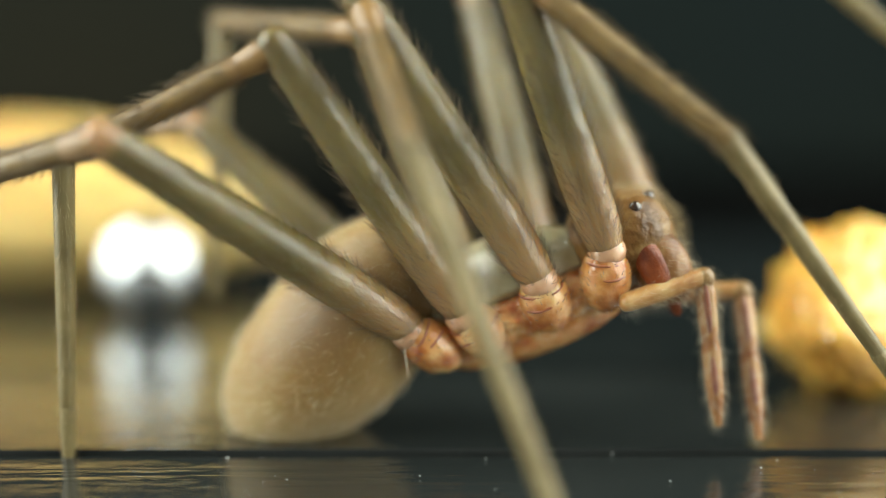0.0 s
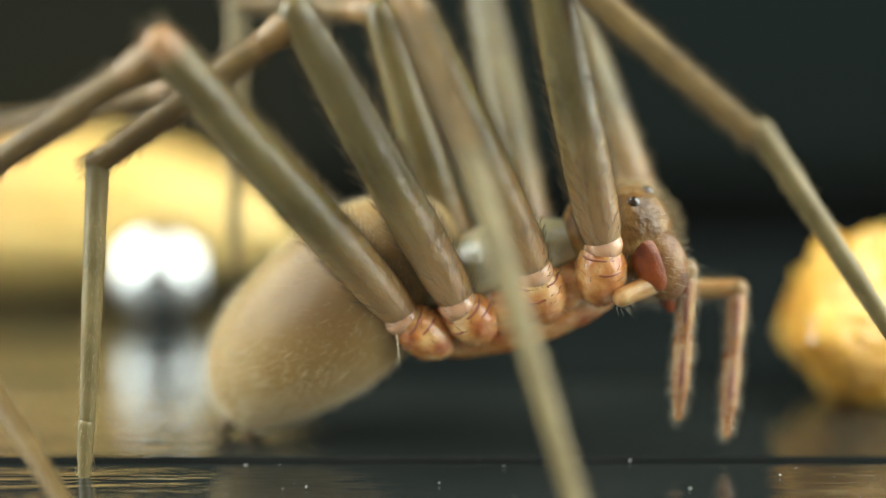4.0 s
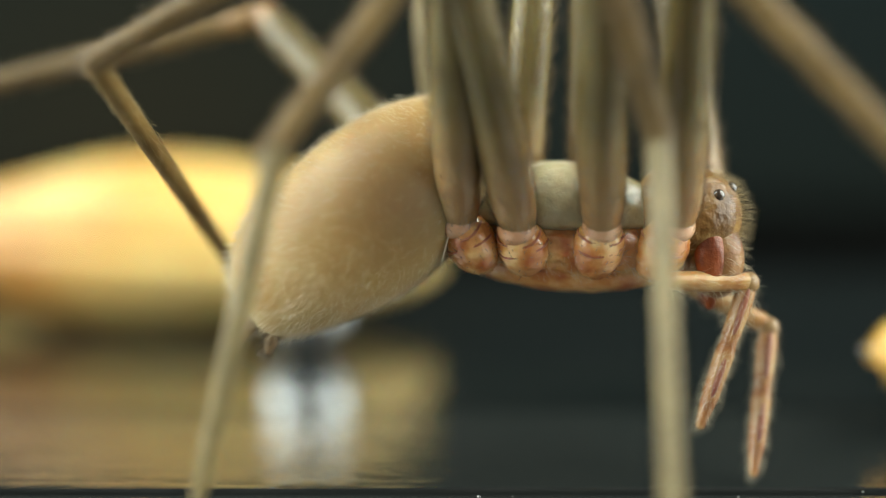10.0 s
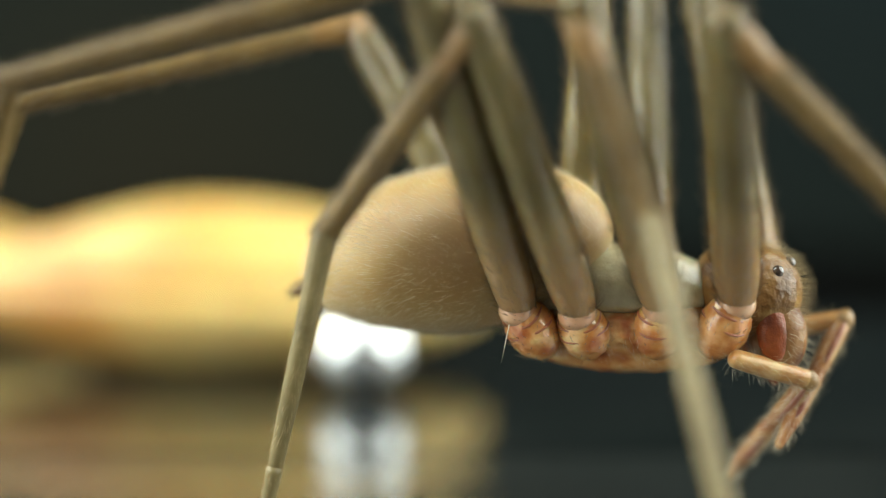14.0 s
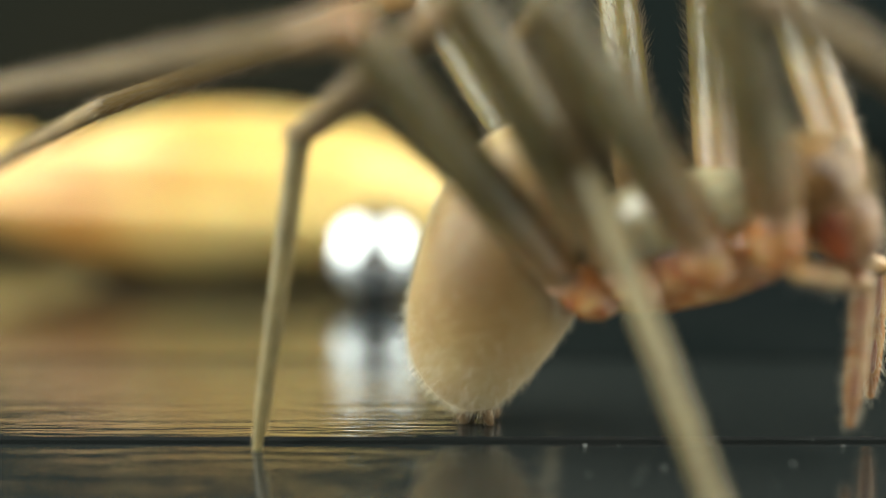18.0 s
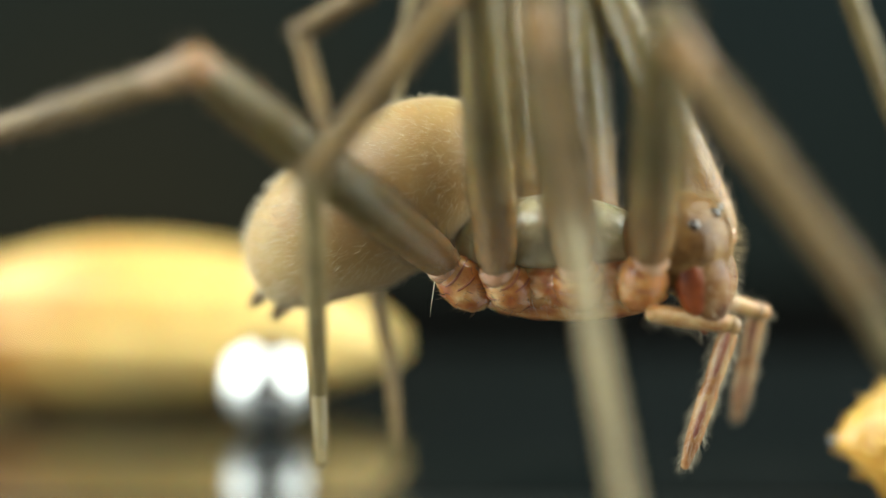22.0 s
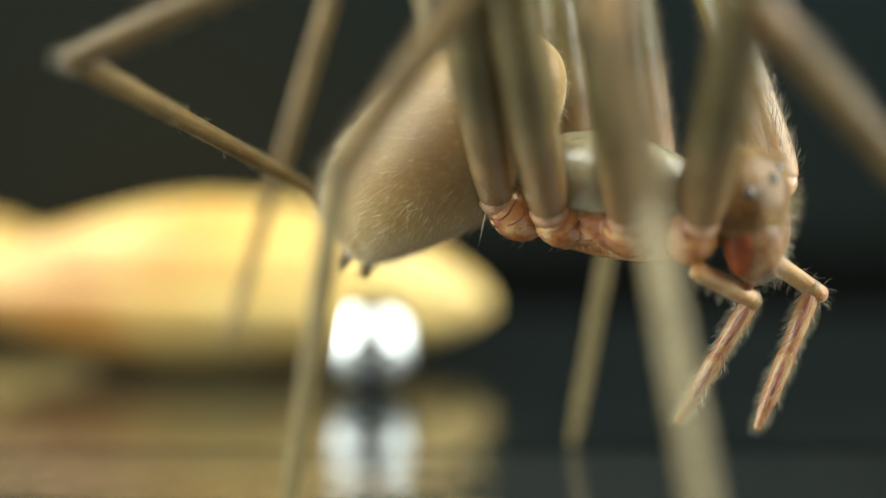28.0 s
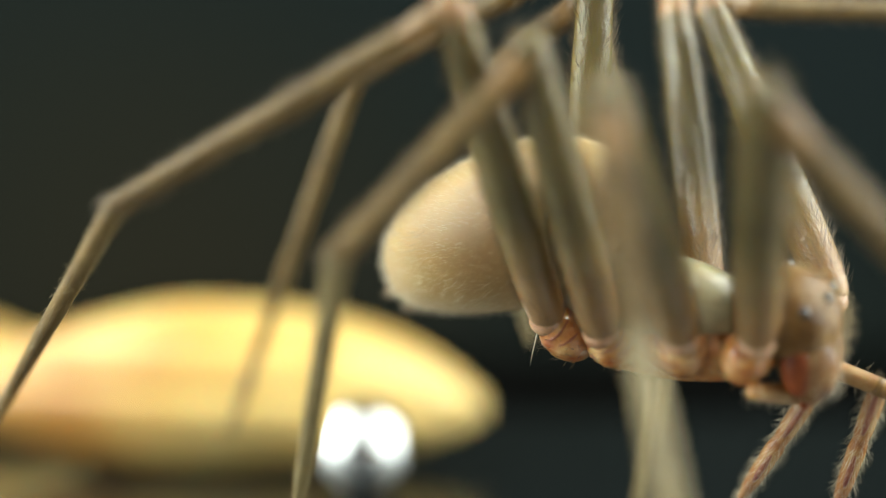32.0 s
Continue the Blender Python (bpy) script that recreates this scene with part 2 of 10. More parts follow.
# ---- the setting: a glossy dark plate on black felt, and a dark card behind ----
floor = slab("floor", -150, 150, -14, 60, -3.0, -1.2, M_FELT)
tagged(floor, "matt black felt cloth under the glossy plate", "cloth", kind="structure")
plate = empty("plate", (0, 0, 0), "glossy dark plate with a worn front strip lying on felt", "plate")
slab("rear_sheet", -60, 60, 7.93, 21.5, -1.2, -0.01, M_PLATE, plate, 0.03, "mirror-glossy dark sheet", 12)
slab("middle_sheet", -60, 60, 4.06, 7.90, -1.2, 0.0, M_SCUFFED, plate, 0.06, "glossy dark sheet with fine scuffs", 24)
front = slab("front_sheet", -60, 60, -4.60, 0.0, -1.2, 0.0, M_BRUSHED, plate, 0.03, "finely worn dark sheet", 16)
front.location, front.rotation_euler = (0, 4.03 * MM, -0.03 * MM), (radians(-0.9), 0, 0)
slab("front_edge", -60, 60, -13, -0.61, -1.2, -0.03, M_BRUSHED, plate, 0.08, "finely worn dark edge strip")
card = slab("backdrop", -150, 150, 60, 62, -3, 130, M_CARD_GLOW)
tagged(card, "dark olive grey card standing behind the plate, warm glow painted in", "backdrop", kind="structure")


# ---- grains, bead and crumb ----
def grain(at, length, width, height, turn, seed, label):
    thing = empty("grain", at, label, "grain", "golden grains on the plate")
    thing.rotation_euler = (0, 0, radians(turn))

    def form(p):
        """Slim at the -x end, blunt at the other, with a shallow crease along the flank."""
        x = math.copysign(abs(p.x) ** 0.85, p.x)
        taper = 1 - 0.58 * max(0, -p.x) ** 1.4
        crease = 1 - 0.09 * math.exp(-((p.z - 0.05 + 0.25 * p.x) / 0.13) ** 2)
        lump = 1 + 0.07 * noise.noise(Vector((p.x * 2.1 + seed, p.y * 1.5, p.z * 1.5)))
        nose = 1 - 0.34 * max(0, p.x) ** 3
        drop = -0.08 * max(0, -p.x) ** 1.5 - 0.30 * max(0, p.x) ** 3
        return Vector((x, p.y * taper * crease * lump, p.z * taper * nose * crease * lump + drop))

    part("husk", blob(length / 2, width / 2, height / 2, (0, 0, height / 2), 72, 48, form), M_GRAIN, thing, "smooth golden husk")
    # the tip's pale colour also stands in for a highlight on that end
    part("tip", blob(0.80, 0.75, 0.72, (-length / 2 + 0.55, -0.1, height * 0.42), 20, 14), M_GRAIN_TIP, thing, "pale rounded tip with a painted highlight")
    return thing


grain((-6.45, 12.5, 0.0), 13.7, 4.0, 3.95, 3, 1, "plump golden grain lying on the glossy plate")
grain((-17.6, 18.4, 0.0), 13.2, 4.4, 3.5, -6, 2, "second golden grain lying behind on the glossy plate")

bead = empty("bead", (-2.40, 9.4, 0), "small polished metal ball bead resting on the plate", "bead")
part("ball", blob(1.02, 1.02, 1.02, (0, 0, 1.02), 48, 32), M_BEAD, bead, "mirror-polished metal ball")

crumb = empty("crumb", (0, 0, 0), "rough golden orange crumb with a pale pointed end", "crumb")


def crumb_form(p):
    k = 1 + 0.16 * noise.noise(p * 2.3) + 0.14 * noise.noise(p * 6.0) + 0.14 * noise.noise(p * 13.0) + 0.07 * noise.noise(p * 29.0)
    taper = 1 - 0.55 * max(0, -p.x) ** 1.3
    return Vector((p.x * (1 + 0.03 * noise.noise(p * 5)), p.y * k * taper, p.z * k * taper))


part("crust", blob(2.0, 1.4, 1.38, (0, 0, 1.30), 110, 72, crumb_form), M_CRUMB, crumb, "rough golden orange crust")
part("tuft", hairs(scatter(bpy.data.objects["crust"], 900, 71, lambda p: p.x < -0.9), 0.22, 0.018, Vector((-0.6, 0, 0.1)), 8), M_CRUMB, crumb, "ragged golden flakes at the point")
part("tip", blob(0.14, 0.03, 0.03, (-2.02, 0, 1.30), 10, 8), M_DUST, crumb, "pale pointed bristle")

rng = random.Random(11)
bm = bmesh.new()
for _ in range(90):
    x, y, r = rng.uniform(-6, 13), rng.uniform(-2.5, 1.2), rng.choice((0.005, 0.007, 0.010, 0.014))
    if x < 0.5 and rng.random() < 0.8:
        continue
    m = Matrix.Translation((x * MM, y * MM, 0.004 * MM)) @ Matrix.Diagonal((r * rng.uniform(0.7, 2.2) * MM, r * MM, r * 0.8 * MM, 1))
    bmesh.ops.create_icosphere(bm, subdivisions=1, radius=1.0, matrix=m)
tagged(part("dust", bm, M_DUST), "scattered pale dust specks on the dark plate", "dust", kind="stuff")


# ---- the spider ----
spider = new("spider")
tagged(spider, "pale tan long-legged spider with hairy abdomen", "spider")
moving = {}


def limb(x, y, z, a, b):
    """A pose in the spider's space whose x axis points along a piece of limb: a turns it in the body's long plane, b out of it."""
    return pose(x * MM, y * MM, z * MM, 0, a, 0) @ pose(0, 0, 0, 0, 0, b)


def thorax_form(p):
    pinch = 1 - 0.28 * max(0, p.x) - 0.10 * max(0, -p.x)
    flat = 0.25 if p.z < 0 else 1.0
    return Vector((p.x, p.y * pinch, p.z * flat * (1 - 0.12 * max(0, p.x))))


carapace = part("carapace", blob(1.55, 0.77, 0.80, (-0.25, 0, 0.40), 44, 30, thorax_form), M_CARAPACE, spider, "pale translucent grey carapace")
head = part("head", blob(0.77, 0.72, 0.64, (1.47, 0, 0.50), 40, 28, lambda p: Vector((math.copysign(abs(p.x) ** 0.8, p.x), p.y, p.z * (1.08 - 0.10 * p.x) * (1 + 0.05 * noise.noise(p * 3))))), M_HEAD, spider, "shiny orange brown head")
part("sternum", blob(1.45, 0.55, 0.42, (-0.10, 0, -0.22), 40, 26, lambda p: p * (1 + 0.05 * noise.noise(p * 5))), M_COXA, spider, "soft orange underside")
flank = part("flank", blob(1.58, 0.73, 0.52, (-0.14, 0, 0.04), 110, 64, lambda p: p * (1 + 0.06 * noise.noise(p * 5) + 0.045 * math.sin(26 * p.x + 5 * noise.noise(p * 4)) * max(0, 1 - abs(p.z)) + 0.03 * noise.noise(p * 14))), M_COXA, spider, "wrinkled orange flank skin")
part("setae", hairs(scatter(flank, 1600, 51, lambda p: p.z < 0), 0.16, 0.0016, Vector((0.3, 0, -0.5)), 12), M_HAIR, flank, "fine pale hairs")
part("pedicel", blob(0.35, 0.22, 0.20, (-1.55, 0, -0.02), 20, 14), M_COXA, spider)
for side in (-1, 1):
    for k, (x, y, z, r) in enumerate(((1.42, 0.43, 1.06, 0.10), (1.80, 0.53, 0.84, 0.09), (2.03, 0.18, 0.92, 0.09))):
        part("eye", blob(r, r, r, (x, side * y, z), 18, 12), M_EYE, spider, "dark glassy eye")
    cheli = part("chelicera", blob(0.40, 0.33, 0.58, (1.85, side * 0.30, -0.02), 32, 24, turn=Matrix.Rotation(radians(-10), 3, "Y")), M_CHELI, spider, "glossy red brown chelicera")
    part("dark_patch", blob(0.21, 0.15, 0.44, (1.74, side * 0.54, 0.02), 24, 16, turn=Matrix.Rotation(radians(-6), 3, "Y")), M_CHELI_DARK, cheli, "dark red glassy patch")
    part("fang", blob(0.09, 0.09, 0.20, (1.84, side * 0.22, -0.58), 14, 10), M_CHELI_DARK, cheli, "dark curved fang")
    part("setae", hairs(scatter(cheli, 450, 21 + side, lambda p: p.x > 1.9), 0.19, 0.0016, Vector((0.5, 0, -0.5)), 4), M_HAIR, cheli, "pale bristles")
part("setae", hairs(scatter(head, 2200, 8, lambda p: p.x > 1.9 or p.z > 0.98), 0.27, 0.0015, Vector((1.0, 0, -0.2)), 6, 0.45), M_SILK, head, "pale forward bristles")
part("setae", hairs(scatter(carapace, 260, 9, lambda p: p.z > 0.3), 0.09, 0.0014, Vector((0.6, 0, 0.1)), 7), M_HAIR, carapace, "fine pale hairs")

for side in (-1, 1):
    spot = [(Vector((-1.80, side * 0.86, 0.22)) * MM, Vector((-0.25, side * 0.2, -1.0)))]
    part("long_seta", hairs(spot, 0.62, 0.010, Vector((-0.1, 0, -0.6)), 2, 0.0), M_HAIR, spider, "single long pale bristle")
HIPS = {"4": (-1.70, 0.75, 0.42), "3": (-0.90, 0.80, 0.37), "2": (0.23, 0.80, 0.45), "1": (1.23, 0.70, 0.50)}
for side, sign in (("R", -1), ("L", 1)):
    for k, (x, y, z) in HIPS.items():
        if side == "L" and k == "1":
            x, y, z = (1.93, 1.03, 0.42)
        foot = Vector((x * 0.80, sign * 0.42, -0.20))
        tip = Vector((x, sign * (y - 0.02), z - 0.03))
        way = tip - foot
        mid, turn = (foot + tip) / 2, way.to_track_quat("X", "Z").to_matrix()
        coxa = part("coxa", blob(way.length * 0.66, 0.37, 0.34, mid - way * 0.08, 32, 20, lambda p: p * (1 + 0.06 * noise.noise(p * 4 + Vector((int(k), 0, 0)))), turn=turn), M_COXA, spider, "soft orange hip segment")
        for d in (0.14, 0.36):
            bm = bmesh.new()
            for i in range(20):
                a = 2 * math.pi * i / 20
                for j in range(6):
                    c = 2 * math.pi * j / 6
                    rad = 0.355 * math.sqrt(1 - (d / 0.68) ** 2) * (1 + 0.05 * math.sin(3 * a + 9 * d)) + 0.018 * math.cos(c)
                    p = Vector((way.length * (d - 0.08) + 0.02 * math.sin(2 * a + 20 * d) + 0.020 * math.sin(c), rad * math.cos(a), rad * math.sin(a) * 0.93))
                    bm.verts.new(((turn @ p) + mid) * MM)
            bm.verts.ensure_lookup_table()
            for i in range(20):
                for j in range(6):
                    p, q = (i + 1) % 20, (j + 1) % 6
                    bm.faces.new([bm.verts[u] for u in (i * 6 + j, p * 6 + j, p * 6 + q, i * 6 + q)])
            bmesh.ops.recalc_face_normals(bm, faces=bm.faces)
            part("joint_fold", bm, M_RING, coxa, "dark red skin fold")
        troch = part("trochanter", blob(0.27, 0.26, 0.25, tip - Vector((0, 0, 0.05)), 20, 14), M_TROCHANTER, spider, "pale pink rounded joint")
        part("setae", hairs(scatter(coxa, 90, 13 + int(k)), 0.15, 0.005, way.normalized() * 0.7, 14), M_HAIR_DARK, coxa, "short dark bristles")
        part("setae", hairs(scatter(troch, 60, 17 + int(k)), 0.13, 0.005, Vector((0, 0, 0.6)), 15), M_HAIR_DARK, troch, "short dark bristles")


def round_tube(length, profile, flat=1.0, sides=18, sag=0.0):
    """A limb piece with rounded ends. profile: rows of (share of the length, radius)."""
    rows = []
    r0, r1 = profile[0][1], profile[-1][1]
    for a in (80, 50, 25):
        rows.append((-r0 * 0.8 * math.sin(radians(a)), 0, 0, r0 * math.cos(radians(a)), r0 * math.cos(radians(a)) * flat))
    steps = 22
    xs = [p[0] for p in profile]
    rs = [p[1] for p in profile]
    for i in range(steps + 1):
        s = i / steps
        r = float(np.interp(s, xs, rs))
        rows.append((s * length, 0, sag * math.sin(math.pi * s), r, r * flat))
    for a in (25, 50, 80):
        rows.append((length + r1 * 0.8 * math.sin(radians(a)), 0, 0, r1 * math.cos(radians(a)), r1 * math.cos(radians(a)) * flat))
    return tube(rows, sides, 0.02)


LENGTHS = {"1": (4.05, 0.6, 2.9, 3.9, 1.1), "2": (4.4, 0.55, 2.0, 4.1, 1.1), "3": (4.4, 0.55, 2.8, 3.5, 0.9), "4": (4.9, 0.7, 4.4, 4.9, 1.3)}
FAR = {"1": (4.85, 0.6, 3.4, 3.9, 1.1), "2": (5.4, 0.6, 3.2, 5.2, 1.15), "3": LENGTHS["3"], "4": (4.9, 0.7, 4.4, 5.8, 1.35)}
for side in "RL":
    for k in "1234":
        fem, pat, tib, met, tar = (LENGTHS if side == "R" else FAR)[k]
        pieces = (
            ("femur", fem, ((0, 0.25), (0.06, 0.30), (0.25, 0.325), (0.6, 0.305), (0.92, 0.25), (1, 0.22)), M_FEMUR, 2300, 0.28),
            ("patella", pat, ((0, 0.19), (0.5, 0.21), (1, 0.17)), M_PATELLA, 60, 0.14),
            ("tibia", tib, ((0, 0.165), (0.15, 0.175), (0.7, 0.155), (0.95, 0.145), (1, 0.155)), M_TIBIA, 1700, 0.27),
            ("metatarsus", met, ((0, 0.155), (0.08, 0.15), (0.6, 0.132), (1, 0.105)), M_FOOT, 600, 0.15),
            ("tarsus", tar, ((0, 0.115), (0.5, 0.10), (1, 0.06)), M_FOOT, 130, 0.13),
        )
        for name, length, profile, mat, count, size in pieces:
            # hind leg ends take the skin with shade put into its colour
            if k == "4" and name in ("tibia", "metatarsus", "tarsus"):
                mat = M_HIND_SHADED
            ob = part(name, round_tube(length, profile), mat, spider)
            spots = scatter(ob, count, int(k) * 7 + len(name))
            part("setae", hairs(spots, size, 0.0028 if name in ("femur", "tibia") else 0.0018, Vector((1.05, 0, 0)), int(k)), M_HAIR_DARK if name in ("femur", "tibia") else M_SILK, ob, "fine short hairs")
            moving[side + k + name] = ob
    ob = part("palp_femur", round_tube(1.15 if side == "R" else 1.68, ((0, 0.13), (0.4, 0.145), (1, 0.13)), sides=14), M_PALP, spider, "pale orange palp segment")
    part("setae", hairs(scatter(ob, 260, 31), 0.18, 0.0013, Vector((0.4, 0, 0)), 5) , M_HAIR, ob, "pale bristles")
    part("setae", hairs(scatter(ob, 130, 33, lambda p: p.z < -0.05), 0.30, 0.0018, Vector((0.45, 0, -0.3)), 5, 0.2), M_HAIR, ob, "fringe of longer bristles")
    moving[side + "palp_femur"] = ob
    ob = part("palp_tip", round_tube(2.1, ((0, 0.11), (0.12, 0.14), (0.35, 0.13), (0.42, 0.11), (0.5, 0.135), (0.8, 0.12), (1, 0.06)), sides=14), M_PALP_TIP, spider, "hairy reddish palp tip")
    part("dark_stripe", blob(0.36, 0.05, 0.05, (0.42, -0.115, 0), 16, 8), M_STRIPE, ob, "dark red stripe")
    part("dark_stripe", blob(0.34, 0.045, 0.05, (1.35, -0.105, 0), 16, 8), M_STRIPE, ob, "dark red stripe")
    part("setae", hairs(scatter(ob, 1000, 32), 0.20, 0.0013, Vector((0.8, 0, 0)), 5, 0.4), M_HAIR, ob, "dense pale bristles")
    part("palp_patella", blob(0.16, 0.145, 0.145, (0.02, 0, 0), 16, 12), M_PATELLA, ob, "small orange palp joint")
    moving[side + "palp_tip"] = ob

# the abdomen: x runs from the waist to the spinnerets
def abdomen_mesh():
    def form(p):
        """The back (-z) stays full to the rear, the belly tapers to the spinnerets."""
        back = 0.5 - 0.5 * p.z
        rear = min(0.94, max(0.0, p.x))
        blunt = (1 - rear ** 3) ** (1 / 3) / math.sqrt(1 - rear ** 2)
        tip = 1 - 0.34 * (1 - back) * max(0, p.x) ** 1.6 + (blunt - 1) * back
        return Vector((p.x, p.y * tip, p.z * tip * (1.0 if p.z < 0 else 0.88)))
    return blob(2.20, 1.18, 1.25, (1.03, 0, -0.87), 64, 44, form, Matrix.Rotation(radians(-16.5), 3, "Y"))


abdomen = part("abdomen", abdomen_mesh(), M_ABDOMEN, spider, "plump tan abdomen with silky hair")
thin = random.Random(77)


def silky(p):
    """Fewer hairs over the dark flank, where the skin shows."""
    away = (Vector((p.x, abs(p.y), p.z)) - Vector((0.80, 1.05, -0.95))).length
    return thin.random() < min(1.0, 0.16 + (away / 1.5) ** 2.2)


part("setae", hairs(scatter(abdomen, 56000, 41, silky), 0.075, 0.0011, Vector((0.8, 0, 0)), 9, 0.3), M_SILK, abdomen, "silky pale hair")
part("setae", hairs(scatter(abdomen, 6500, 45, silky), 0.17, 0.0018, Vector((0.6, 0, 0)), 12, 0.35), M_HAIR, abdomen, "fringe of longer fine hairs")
for sy in (-0.15, 0.15):
    for sx, sz, size in ((3.20, -0.22, 0.26), (2.98, 0.04, 0.25)):
        nub = part("spinneret", blob(size, 0.085, 0.085, (sx, sy * size * 4, sz), 14, 10, turn=Matrix.Rotation(radians(-28 - 22 * (sz > 0)), 3, "Y")), M_SPINN, abdomen, "short brown spinneret")
        part("setae", hairs(scatter(nub, 140, 44), 0.18, 0.004, Vector((0.9, 0, 0.3)), 11, 0.3), M_HAIR_DARK, nub, "tuft of short dark hair")
part("setae", hairs(scatter(abdomen, 2600, 43, lambda p: p.x > 2.0), 0.23, 0.003, Vector((0.9, 0, 0)), 10, 0.3), M_HAIR, abdomen, "longer tail hairs")
moving["abdomen"] = abdomen


